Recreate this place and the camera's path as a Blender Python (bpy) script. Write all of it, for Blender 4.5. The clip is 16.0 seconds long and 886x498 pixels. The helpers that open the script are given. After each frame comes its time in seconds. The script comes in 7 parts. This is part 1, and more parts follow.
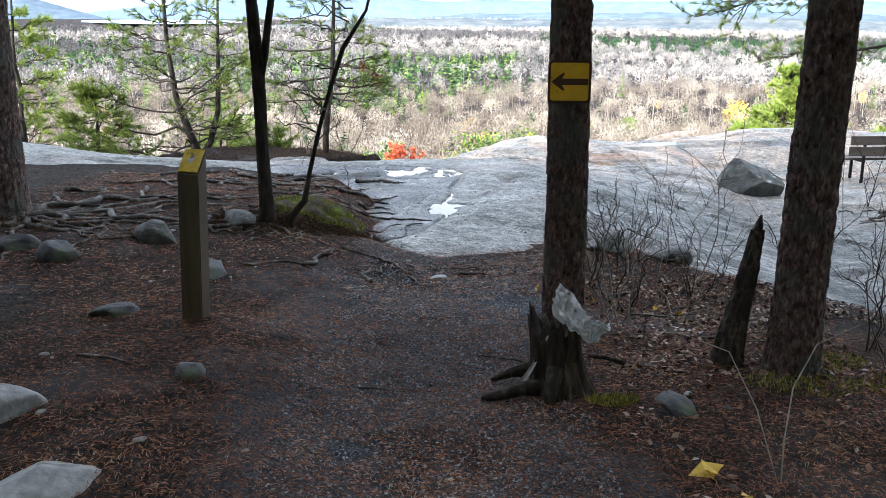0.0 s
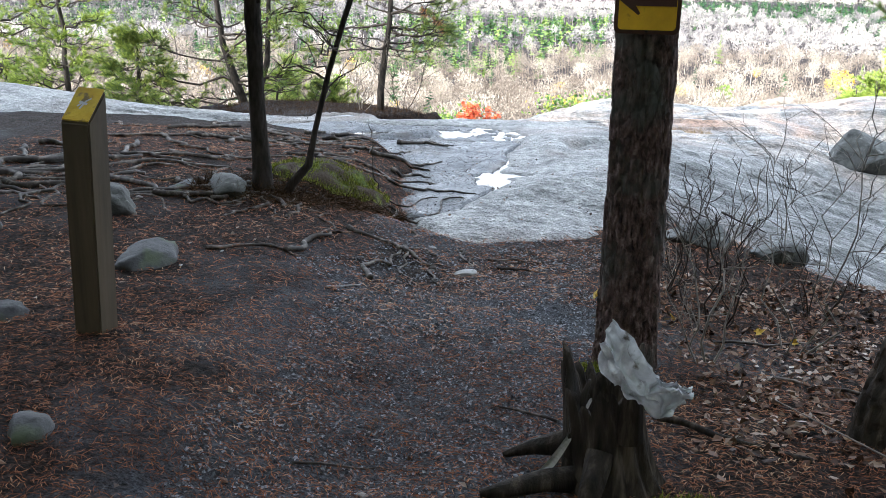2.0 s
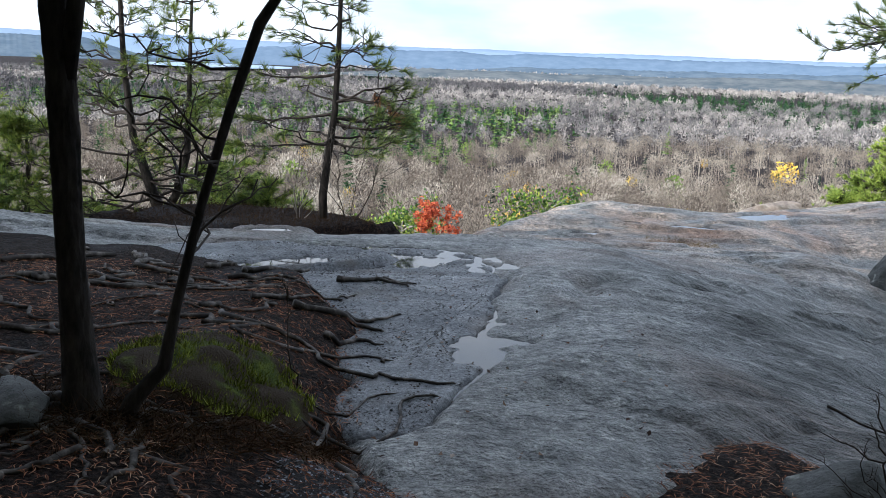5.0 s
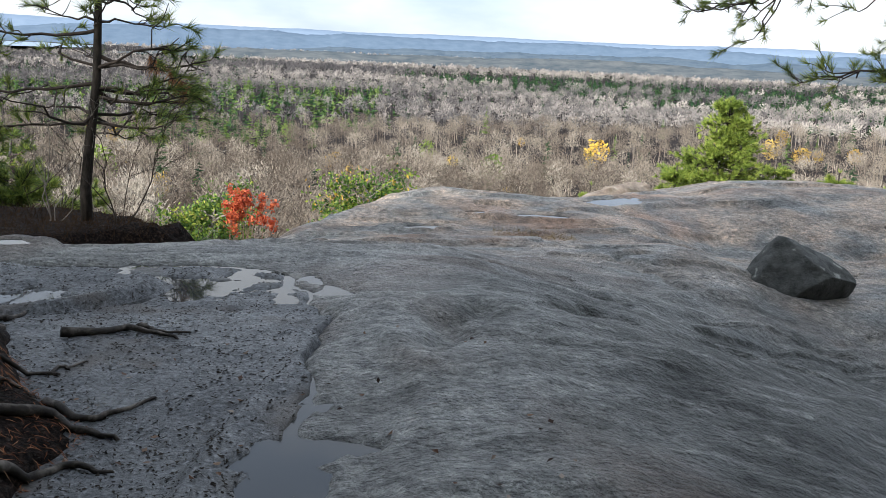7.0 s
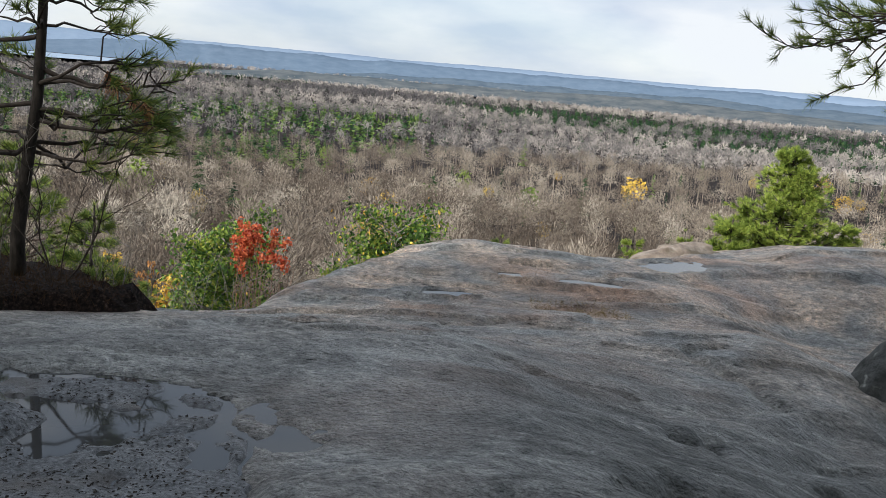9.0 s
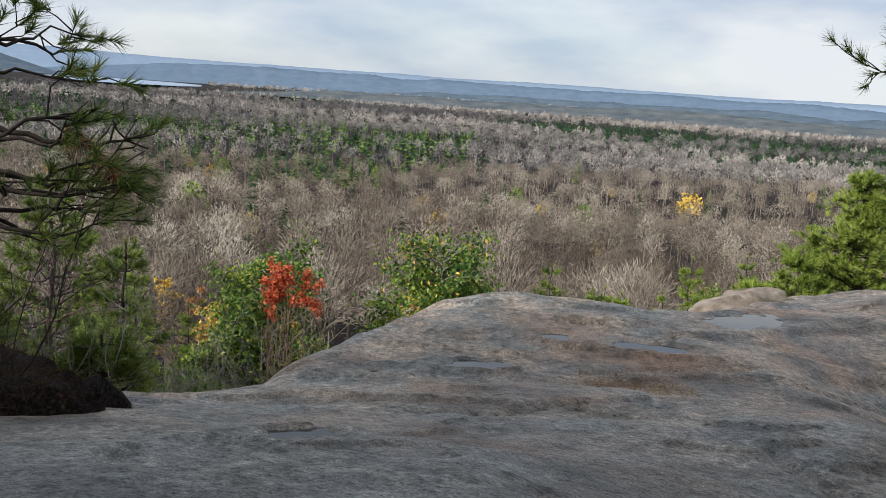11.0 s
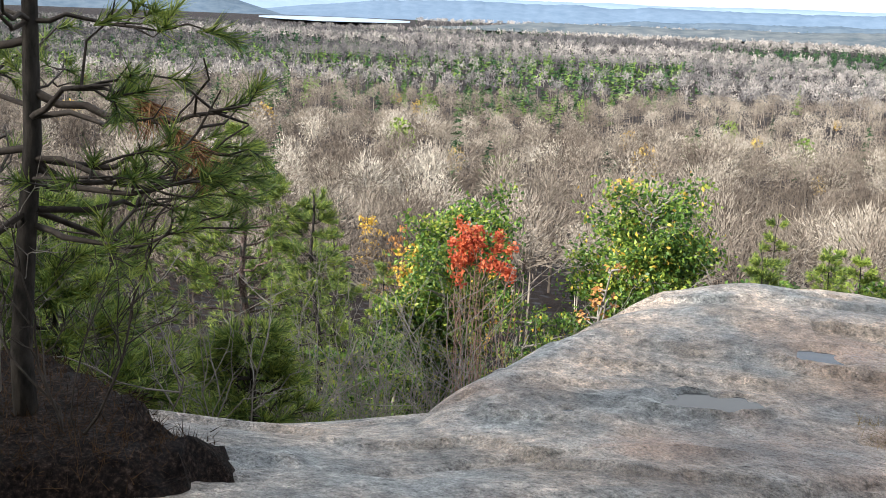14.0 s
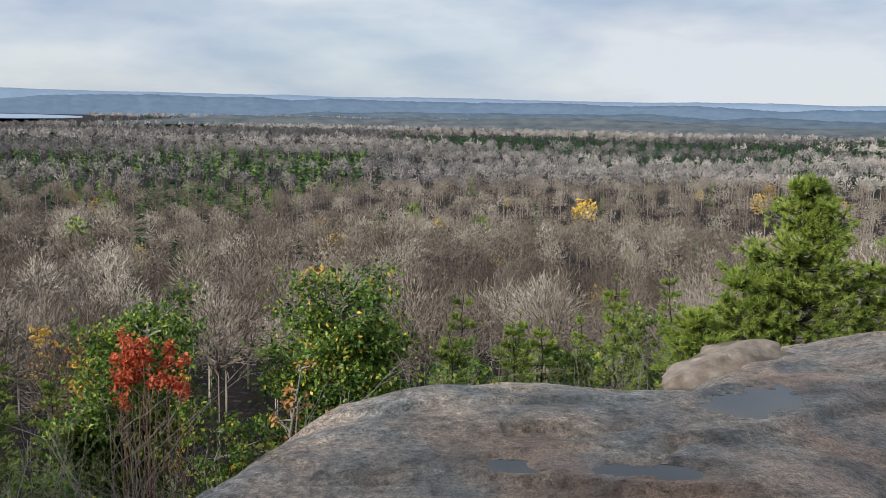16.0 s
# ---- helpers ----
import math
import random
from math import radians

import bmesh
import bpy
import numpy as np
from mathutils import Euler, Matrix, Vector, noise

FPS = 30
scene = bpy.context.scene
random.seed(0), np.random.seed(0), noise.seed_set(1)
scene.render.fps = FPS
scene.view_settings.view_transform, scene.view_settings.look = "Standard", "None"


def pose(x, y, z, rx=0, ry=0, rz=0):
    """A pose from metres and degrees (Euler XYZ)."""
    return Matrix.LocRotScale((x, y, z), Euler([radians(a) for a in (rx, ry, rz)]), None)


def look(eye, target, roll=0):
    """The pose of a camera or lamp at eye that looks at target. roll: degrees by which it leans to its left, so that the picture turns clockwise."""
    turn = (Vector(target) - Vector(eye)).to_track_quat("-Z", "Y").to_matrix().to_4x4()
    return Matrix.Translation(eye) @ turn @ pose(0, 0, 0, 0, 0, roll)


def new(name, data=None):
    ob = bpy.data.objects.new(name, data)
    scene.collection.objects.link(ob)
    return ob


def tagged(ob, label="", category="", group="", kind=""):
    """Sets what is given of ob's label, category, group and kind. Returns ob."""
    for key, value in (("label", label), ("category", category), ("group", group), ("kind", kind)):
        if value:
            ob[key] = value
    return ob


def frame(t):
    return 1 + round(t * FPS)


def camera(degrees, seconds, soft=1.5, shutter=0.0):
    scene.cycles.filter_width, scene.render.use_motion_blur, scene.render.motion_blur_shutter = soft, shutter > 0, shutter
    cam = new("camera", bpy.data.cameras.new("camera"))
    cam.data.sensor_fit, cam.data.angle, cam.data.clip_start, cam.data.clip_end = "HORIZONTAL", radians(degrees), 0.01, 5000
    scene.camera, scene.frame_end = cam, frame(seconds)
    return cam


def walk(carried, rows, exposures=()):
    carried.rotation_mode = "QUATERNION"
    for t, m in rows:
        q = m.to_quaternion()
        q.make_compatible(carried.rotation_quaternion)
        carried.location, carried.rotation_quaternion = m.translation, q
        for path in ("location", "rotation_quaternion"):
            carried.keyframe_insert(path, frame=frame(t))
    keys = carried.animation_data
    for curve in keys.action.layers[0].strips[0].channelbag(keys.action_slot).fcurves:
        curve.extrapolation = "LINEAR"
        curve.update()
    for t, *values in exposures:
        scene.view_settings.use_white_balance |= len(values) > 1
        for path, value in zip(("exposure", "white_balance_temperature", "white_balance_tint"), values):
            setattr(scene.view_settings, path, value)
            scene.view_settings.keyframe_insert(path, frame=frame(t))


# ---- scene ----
cam = camera(50.0, 16.0, 0.8)
PATH = [
    (0, (0.0, 0.0, 1.7), (-0.037, 1.94, 1.215), 0.4),
    (0.5, (0.064, 0.414, 1.626), (0.085, 2.34, 1.09), -1.8),
    (1, (0.108, 0.896, 1.518), (0.171, 2.829, 1.008), 0.1),
    (1.5, (0.208, 1.313, 1.453), (0.203, 3.229, 0.879), 0.0),
    (2, (0.266, 1.735, 1.412), (0.056, 3.643, 0.849), 1.3),
    (2.5, (0.253, 2.253, 1.353), (0.018, 4.165, 0.814), 3.5),
    (3, (0.245, 2.679, 1.311), (-0.097, 4.564, 0.738), 4.0),
    (3.5, (0.149, 3.182, 1.251), (-0.223, 5.055, 0.654), 5.5),
    (4, (0.079, 3.589, 1.249), (-0.236, 5.488, 0.705), 2.9),
    (4.5, (0.007, 4.074, 1.27), (-0.238, 6.003, 0.805), 2.9),
    (5, (-0.094, 4.518, 1.294), (-0.215, 6.477, 0.909), 2.2),
    (7.5, (-0.048, 7.323, 1.021), (0.227, 9.259, 0.598), 2.7),
    (8, (0.077, 7.802, 0.999), (0.358, 9.734, 0.566), 2.6),
    (8.5, (0.198, 8.252, 1.027), (0.421, 10.199, 0.628), 4.7),
    (9, (0.206, 8.777, 1.075), (0.384, 10.738, 0.721), 5.1),
    (11.5, (0.484, 10.391, 1.283), (0.497, 12.364, 0.955), 4.5),
    (12, (0.453, 10.769, 1.292), (0.363, 12.733, 0.924), 6.2),
    (12.5, (0.457, 11.053, 1.327), (0.281, 13.004, 0.925), 6.3),
    (13, (0.478, 11.43, 1.357), (0.242, 13.368, 0.922), 7.0),
    (13.5, (0.411, 11.777, 1.28), (0.132, 13.699, 0.802), 6.1),
    (14, (0.393, 12.097, 1.295), (0.043, 14.006, 0.811), 2.3),
    (14.5, (0.452, 12.452, 1.291), (0.104, 14.388, 0.931), -0.3),
    (15, (0.453, 12.767, 1.277), (0.263, 14.737, 0.991), 0.3),
    (15.5, (0.5, 12.976, 1.288), (0.52, 14.955, 0.997), 0.4),
    (16, (0.631, 13.143, 1.254), (0.903, 15.105, 0.970), 1.2),
]
EXPOSURES = [(t, stops + 0.06, kelvin, 8) for t, stops, kelvin in (
    (0, 2.2, 5900), (1, 2.25, 5900), (1.5, 2.6, 5900), (2.5, 2.4, 5900), (3, 2.4, 5900), (3.5, 2.5, 5900), (4, 2.3, 5900), (4.5, 1.75, 5950), (5, 0.95, 5700), (7.5, 0.8, 6150), (8.5, 0.65, 6150), (9, 0.4, 6200),
    (11.5, 0.25, 6250), (12.5, 0.6, 6350), (13.5, 0.9, 6350), (14, 1.3, 6200), (14.5, 0.5, 6000), (15, 0.1, 5900), (16, 0.1, 6100))]
walk(cam, [(t, look(eye, target, roll)) for t, eye, target, roll in PATH], EXPOSURES)

# ---- light ----
SUN_AZ, SUN_EL = -128.0, 27.0      # degrees from +y towards +x, and above the horizon
world = bpy.data.worlds.new("sky")
scene.world = world
world.use_nodes = True
wt = world.node_tree
wt.nodes.clear()
w_out = wt.nodes.new("ShaderNodeOutputWorld")
w_mix = wt.nodes.new("ShaderNodeMixShader")
w_sky = wt.nodes.new("ShaderNodeTexSky")
w_sky.sky_type = "NISHITA"
w_sky.sun_disc = False
w_sky.sun_elevation = radians(SUN_EL)
w_sky.sun_rotation = radians(SUN_AZ)
w_sky.dust_density = 0.8
w_a = wt.nodes.new("ShaderNodeBackground")
w_a.inputs[1].default_value = 0.115
w_b = wt.nodes.new("ShaderNodeBackground")
w_b.inputs[1].default_value = 0.69
w_co = wt.nodes.new("ShaderNodeTexCoord")
w_map = wt.nodes.new("ShaderNodeMapping")
w_map.inputs["Scale"].default_value = (1.3, 1.3, 4.2)
w_n = wt.nodes.new("ShaderNodeTexNoise")
w_n.inputs["Scale"].default_value = 1.7
w_n.inputs["Detail"].default_value = 7
w_n.inputs["Roughness"].default_value = 0.55
w_r = wt.nodes.new("ShaderNodeValToRGB")
w_r.color_ramp.elements[0].position, w_r.color_ramp.elements[0].color = 0.36, (0.78, 0.78, 0.78, 1)
w_r.color_ramp.elements[1].position, w_r.color_ramp.elements[1].color = 0.56, (1, 1, 1, 1)
w_n2 = wt.nodes.new("ShaderNodeTexNoise")
w_n2.inputs["Scale"].default_value = 2.6
w_n2.inputs["Detail"].default_value = 8
w_c = wt.nodes.new("ShaderNodeValToRGB")
w_c.color_ramp.elements[0].position, w_c.color_ramp.elements[0].color = 0.40, (0.58, 0.67, 0.82, 1)
w_c.color_ramp.elements[1].position, w_c.color_ramp.elements[1].color = 0.60, (0.97, 0.98, 1.0, 1)
L = wt.links.new
L(w_co.outputs["Generated"], w_map.inputs[0])
L(w_map.outputs[0], w_n.inputs[0])
L(w_map.outputs[0], w_n2.inputs[0])
L(w_n.outputs["Fac"], w_r.inputs[0])
L(w_n2.outputs["Fac"], w_c.inputs[0])
L(w_sky.outputs[0], w_a.inputs[0])
L(w_c.outputs[0], w_b.inputs[0])
L(w_r.outputs[0], w_mix.inputs[0])
L(w_a.outputs[0], w_mix.inputs[1])
L(w_b.outputs[0], w_mix.inputs[2])
L(w_mix.outputs[0], w_out.inputs[0])
sun = new("sun", bpy.data.lights.new("sun", "SUN"))
sun.data.energy, sun.data.angle, sun.data.color = 4.8, radians(6), (1.0, 0.95, 0.88)
_a, _e = radians(SUN_AZ), radians(SUN_EL)
sun.matrix_world = look((math.sin(_a) * math.cos(_e) * 60, math.cos(_a) * math.cos(_e) * 60, math.sin(_e) * 60), (0, 0, 0))

# ---- materials ----


def material(name, ramp, scale=4.0, stretch=(1, 1, 1), rough=(0.6, 0.9), bump=0.3, bump_scale=None, detail=8, spot=None, spot_scale=1.0,
             spot_at=(0.5, 0.62), spec=0.4, metal=0.0, island=0.0, obrand=0.0, translucent=0.0, bump_dist=0.02, coords="Object", rough_scale=None):
    """A surface: a colour ramp over grain noise, a second colour in patches, roughness that varies, bump."""
    m = bpy.data.materials.new(name)
    m.use_nodes = True
    nt = m.node_tree
    n, link = nt.nodes, nt.links.new
    bsdf = n["Principled BSDF"]
    co = n.new("ShaderNodeTexCoord")
    mp = n.new("ShaderNodeMapping")
    mp.inputs["Scale"].default_value = stretch
    link(co.outputs[coords], mp.inputs[0])
    no = n.new("ShaderNodeTexNoise")
    no.inputs["Scale"].default_value, no.inputs["Detail"].default_value, no.inputs["Roughness"].default_value = scale, detail, 0.62
    link(mp.outputs[0], no.inputs[0])
    fac = no.outputs["Fac"]
    for amount, node, sock in ((island, "ShaderNodeNewGeometry", "Random Per Island"), (obrand, "ShaderNodeObjectInfo", "Random")):
        if amount:
            g = n.new(node)
            mr = n.new("ShaderNodeMapRange")
            mr.inputs["To Min"].default_value, mr.inputs["To Max"].default_value = -amount, amount
            link(g.outputs[sock], mr.inputs[0])
            ad = n.new("ShaderNodeMath")
            link(fac, ad.inputs[0])
            link(mr.outputs[0], ad.inputs[1])
            fac = ad.outputs[0]
    cr = n.new("ShaderNodeValToRGB")
    cr.color_ramp.elements[0].position, cr.color_ramp.elements[0].color = ramp[0][0], (*ramp[0][1], 1)
    cr.color_ramp.elements[1].position, cr.color_ramp.elements[1].color = ramp[-1][0], (*ramp[-1][1], 1)
    for p, c in ramp[1:-1]:
        cr.color_ramp.elements.new(p).color = (*c, 1)
    link(fac, cr.inputs[0])
    col = cr.outputs[0]
    if spot:
        sn = n.new("ShaderNodeTexNoise")
        sn.inputs["Scale"].default_value, sn.inputs["Detail"].default_value = spot_scale, 6
        link(co.outputs[coords], sn.inputs[0])
        sr = n.new("ShaderNodeMapRange")
        sr.inputs["From Min"].default_value, sr.inputs["From Max"].default_value = spot_at
        link(sn.outputs["Fac"], sr.inputs[0])
        mx = n.new("ShaderNodeMix")
        mx.data_type = "RGBA"
        link(sr.outputs[0], mx.inputs["Factor"])
        link(col, mx.inputs["A"])
        mx.inputs["B"].default_value = (*spot, 1)
        col = mx.outputs["Result"]
    link(col, bsdf.inputs["Base Color"])
    rn = n.new("ShaderNodeTexNoise")
    rn.inputs["Scale"].default_value, rn.inputs["Detail"].default_value = rough_scale or scale * 0.4, 4
    link(mp.outputs[0], rn.inputs[0])
    rr = n.new("ShaderNodeMapRange")
    rr.inputs["From Min"].default_value, rr.inputs["From Max"].default_value = 0.36, 0.64
    rr.inputs["To Min"].default_value, rr.inputs["To Max"].default_value = rough
    link(rn.outputs["Fac"], rr.inputs[0])
    link(rr.outputs[0], bsdf.inputs["Roughness"])
    bsdf.inputs["Specular IOR Level"].default_value = spec
    bsdf.inputs["Metallic"].default_value = metal
    if bump:
        bn = n.new("ShaderNodeTexNoise")
        bn.inputs["Scale"].default_value, bn.inputs["Detail"].default_value = bump_scale or scale * 2.5, 9
        bn.inputs["Roughness"].default_value = 0.65
        link(mp.outputs[0], bn.inputs[0])
        bp = n.new("ShaderNodeBump")
        bp.inputs["Strength"].default_value, bp.inputs["Distance"].default_value = bump, bump_dist
        link(bn.outputs["Fac"], bp.inputs["Height"])
        link(bp.outputs[0], bsdf.inputs["Normal"])
    if translucent:
        tr = n.new("ShaderNodeBsdfTranslucent")
        link(col, tr.inputs[0])
        ms = n.new("ShaderNodeMixShader")
        ms.inputs[0].default_value = translucent
        link(bsdf.outputs[0], ms.inputs[1])
        link(tr.outputs[0], ms.inputs[2])
        link(ms.outputs[0], n["Material Output"].inputs[0])
    return m


def plain(name, colour, rough=0.6, var=0.15, scale=8, **kw):
    dark = tuple(c * (1 - var) for c in colour)
    light = tuple(min(1, c * (1 + var)) for c in colour)
    return material(name, [(0.3, dark), (0.7, light)], scale=scale, rough=(rough * 0.85, min(1, rough * 1.15)), **kw)


ROCK = material("granite", [(0.28, (0.05, 0.051, 0.05)), (0.40, (0.165, 0.166, 0.158)), (0.55, (0.26, 0.257, 0.243)), (0.72, (0.41, 0.403, 0.38))],
                scale=15, stretch=(0.9, 1.1, 1.0), rough=(0.34, 0.64), rough_scale=2.2, bump=1.0, bump_scale=13, bump_dist=0.05,
                spot=(0.22, 0.18, 0.155), spot_scale=0.6, spot_at=(0.52, 0.70), spec=0.5)


def speckle(m, scale, low, high, bump_scale, bump_dist, stretch=(1, 1, 1), turn=0.0, at=(0.36, 0.62)):
    """Fine pits and pale grains over a surface, with relief to match."""
    nt = m.node_tree
    n, link = nt.nodes, nt.links.new
    b = n["Principled BSDF"]
    co = n.new("ShaderNodeTexCoord")
    no = n.new("ShaderNodeTexNoise")
    no.inputs["Scale"].default_value, no.inputs["Detail"].default_value, no.inputs["Roughness"].default_value = scale, 5, 0.7
    mp = n.new("ShaderNodeMapping")
    mp.inputs["Scale"].default_value = stretch
    mp.inputs["Rotation"].default_value = (0, 0, radians(turn))
    link(co.outputs["Object"], mp.inputs[0])
    link(mp.outputs[0], no.inputs[0])
    mr = n.new("ShaderNodeMapRange")
    for k, v_ in (("From Min", at[0]), ("From Max", at[1]), ("To Min", low), ("To Max", high)):
        mr.inputs[k].default_value = v_
    link(no.outputs["Fac"], mr.inputs[0])
    mul = n.new("ShaderNodeVectorMath")
    mul.operation = "SCALE"
    link(b.inputs["Base Color"].links[0].from_socket, mul.inputs[0])
    link(mr.outputs[0], mul.inputs["Scale"])
    link(mul.outputs[0], b.inputs["Base Color"])
    bn = n.new("ShaderNodeTexNoise")
    bn.inputs["Scale"].default_value, bn.inputs["Detail"].default_value = bump_scale, 4
    link(mp.outputs[0], bn.inputs[0])
    bp = n.new("ShaderNodeBump")
    bp.inputs["Strength"].default_value, bp.inputs["Distance"].default_value = 1.0, bump_dist
    link(bn.outputs["Fac"], bp.inputs["Height"])
    link(b.inputs["Normal"].links[0].from_socket, bp.inputs["Normal"])
    link(bp.outputs[0], b.inputs["Normal"])


speckle(ROCK, 60, 0.55, 1.35, 62, 0.020, at=(0.34, 0.62))
speckle(ROCK, 1.7, 0.62, 1.30, 36, 0.026, (0.9, 1.3, 1.0), -22, (0.36, 0.60))
speckle(ROCK, 24, 0.30, 1.0, 24, 0.018, at=(0.31, 0.42))
speckle(ROCK, 9, 0.66, 1.12, 20, 0.022, (1, 1, 1), 0, (0.34, 0.50))


def brown_crust(m, y0, y1, colour):
    """A rusty lichen crust that covers the rock in ragged patches towards the brow."""
    nt = m.node_tree
    n, link = nt.nodes, nt.links.new
    b = n["Principled BSDF"]
    co = n.new("ShaderNodeTexCoord")
    xyz = n.new("ShaderNodeSeparateXYZ")
    link(co.outputs["Object"], xyz.inputs[0])
    mr = n.new("ShaderNodeMapRange")
    mr.inputs["From Min"].default_value, mr.inputs["From Max"].default_value = y0, y1
    link(xyz.outputs["Y"], mr.inputs[0])
    no = n.new("ShaderNodeTexNoise")
    no.inputs["Scale"].default_value, no.inputs["Detail"].default_value = 1.6, 9
    link(co.outputs["Object"], no.inputs[0])
    nr = n.new("ShaderNodeMapRange")
    nr.inputs["From Min"].default_value, nr.inputs["From Max"].default_value = 0.36, 0.58
    nr.inputs["To Max"].default_value = 0.85
    link(no.outputs["Fac"], nr.inputs[0])
    mu = n.new("ShaderNodeMath")
    mu.operation = "MULTIPLY"
    link(mr.outputs[0], mu.inputs[0])
    link(nr.outputs[0], mu.inputs[1])
    mx = n.new("ShaderNodeMix")
    mx.data_type, mx.blend_type = "RGBA", "MULTIPLY"
    link(mu.outputs[0], mx.inputs["Factor"])
    link(b.inputs["Base Color"].links[0].from_socket, mx.inputs["A"])
    mx.inputs["B"].default_value = (*colour, 1)
    link(mx.outputs["Result"], b.inputs["Base Color"])




def lichen_and_shade(m, x0, x1, y0, y1, colour):
    """Darkens the flank in combed streaks: dark lichen, and the flank's shade put into the colour."""
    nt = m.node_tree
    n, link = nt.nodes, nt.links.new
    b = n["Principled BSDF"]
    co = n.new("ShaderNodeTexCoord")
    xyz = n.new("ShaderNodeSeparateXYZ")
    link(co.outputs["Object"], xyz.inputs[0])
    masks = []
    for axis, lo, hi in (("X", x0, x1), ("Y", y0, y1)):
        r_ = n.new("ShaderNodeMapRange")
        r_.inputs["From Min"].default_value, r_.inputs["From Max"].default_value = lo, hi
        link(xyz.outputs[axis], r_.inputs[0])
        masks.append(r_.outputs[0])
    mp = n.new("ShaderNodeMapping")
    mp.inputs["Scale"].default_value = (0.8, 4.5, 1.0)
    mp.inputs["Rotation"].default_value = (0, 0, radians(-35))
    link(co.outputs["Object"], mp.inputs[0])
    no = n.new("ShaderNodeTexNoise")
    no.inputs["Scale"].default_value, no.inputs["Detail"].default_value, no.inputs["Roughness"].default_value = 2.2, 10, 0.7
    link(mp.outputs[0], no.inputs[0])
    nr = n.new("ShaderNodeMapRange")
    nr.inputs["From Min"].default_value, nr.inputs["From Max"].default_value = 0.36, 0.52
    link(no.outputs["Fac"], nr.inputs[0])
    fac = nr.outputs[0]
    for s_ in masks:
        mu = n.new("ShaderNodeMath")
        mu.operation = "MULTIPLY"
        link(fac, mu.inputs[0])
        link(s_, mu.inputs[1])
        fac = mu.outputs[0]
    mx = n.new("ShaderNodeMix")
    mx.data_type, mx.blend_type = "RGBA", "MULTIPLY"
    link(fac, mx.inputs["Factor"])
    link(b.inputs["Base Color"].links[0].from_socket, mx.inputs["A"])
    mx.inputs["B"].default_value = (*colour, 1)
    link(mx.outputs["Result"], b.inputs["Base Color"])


# right flank: its shade goes into the colour along with the lichen
lichen_and_shade(ROCK, 0.4, 1.5, 15.5, 13.0, (0.22, 0.23, 0.22))
brown_crust(ROCK, 13.5, 18.0, (1.95, 1.5, 1.2))
SOIL = material("forest_soil", [(0.3, (0.004, 0.003, 0.003)), (0.46, (0.011, 0.008, 0.007)), (0.58, (0.030, 0.020, 0.016)), (0.72, (0.10, 0.07, 0.055))],
                scale=44, rough=(0.7, 0.95), bump=1.0, bump_scale=60, bump_dist=0.03, spot=(0.05, 0.05, 0.054), spot_scale=0.9, spot_at=(0.54, 0.68), spec=0.08)


def trodden(m, colour, width, y1):
    """Grey grit trodden into the soil along the path, in ragged patches."""
    nt = m.node_tree
    n, link = nt.nodes, nt.links.new
    b = n["Principled BSDF"]
    co = n.new("ShaderNodeTexCoord")
    xyz = n.new("ShaderNodeSeparateXYZ")
    link(co.outputs["Object"], xyz.inputs[0])
    ab = n.new("ShaderNodeMath")
    ab.operation = "ABSOLUTE"
    of = n.new("ShaderNodeMath")
    of.inputs[1].default_value = 0.25
    link(xyz.outputs["X"], of.inputs[0])
    link(of.outputs[0], ab.inputs[0])
    mr = n.new("ShaderNodeMapRange")
    for k, v_ in (("From Min", width), ("From Max", width * 0.45), ("To Max", 0.22)):
        mr.inputs[k].default_value = v_
    link(ab.outputs[0], mr.inputs[0])
    my = n.new("ShaderNodeMapRange")
    for k, v_ in (("From Min", y1), ("From Max", y1 - 2.5), ("To Min", -0.25), ("To Max", 0.0)):
        my.inputs[k].default_value = v_
    link(xyz.outputs["Y"], my.inputs[0])
    no = n.new("ShaderNodeTexNoise")
    no.inputs["Scale"].default_value, no.inputs["Detail"].default_value, no.inputs["Roughness"].default_value = 1.5, 12, 0.72
    link(co.outputs["Object"], no.inputs[0])
    s1, s2 = n.new("ShaderNodeMath"), n.new("ShaderNodeMath")
    link(mr.outputs[0], s1.inputs[0])
    link(no.outputs["Fac"], s1.inputs[1])
    link(s1.outputs[0], s2.inputs[0])
    link(my.outputs[0], s2.inputs[1])
    fa = n.new("ShaderNodeMapRange")
    for k, v_ in (("From Min", 0.56), ("From Max", 0.72), ("To Max", 0.85)):
        fa.inputs[k].default_value = v_
    link(s2.outputs[0], fa.inputs[0])
    mx = n.new("ShaderNodeMix")
    mx.data_type = "RGBA"
    link(fa.outputs[0], mx.inputs["Factor"])
    link(b.inputs["Base Color"].links[0].from_socket, mx.inputs["A"])
    gr = n.new("ShaderNodeTexNoise")
    gr.inputs["Scale"].default_value, gr.inputs["Detail"].default_value, gr.inputs["Roughness"].default_value = 70, 4, 0.8
    link(co.outputs["Object"], gr.inputs[0])
    cr = n.new("ShaderNodeValToRGB")
    cr.color_ramp.elements[0].position, cr.color_ramp.elements[0].color = 0.36, (*[c * 0.25 for c in colour], 1)
    cr.color_ramp.elements[1].position, cr.color_ramp.elements[1].color = 0.68, (*[c * 2.0 for c in colour], 1)
    link(gr.outputs["Fac"], cr.inputs[0])
    link(cr.outputs[0], mx.inputs["B"])
    link(mx.outputs["Result"], b.inputs["Base Color"])


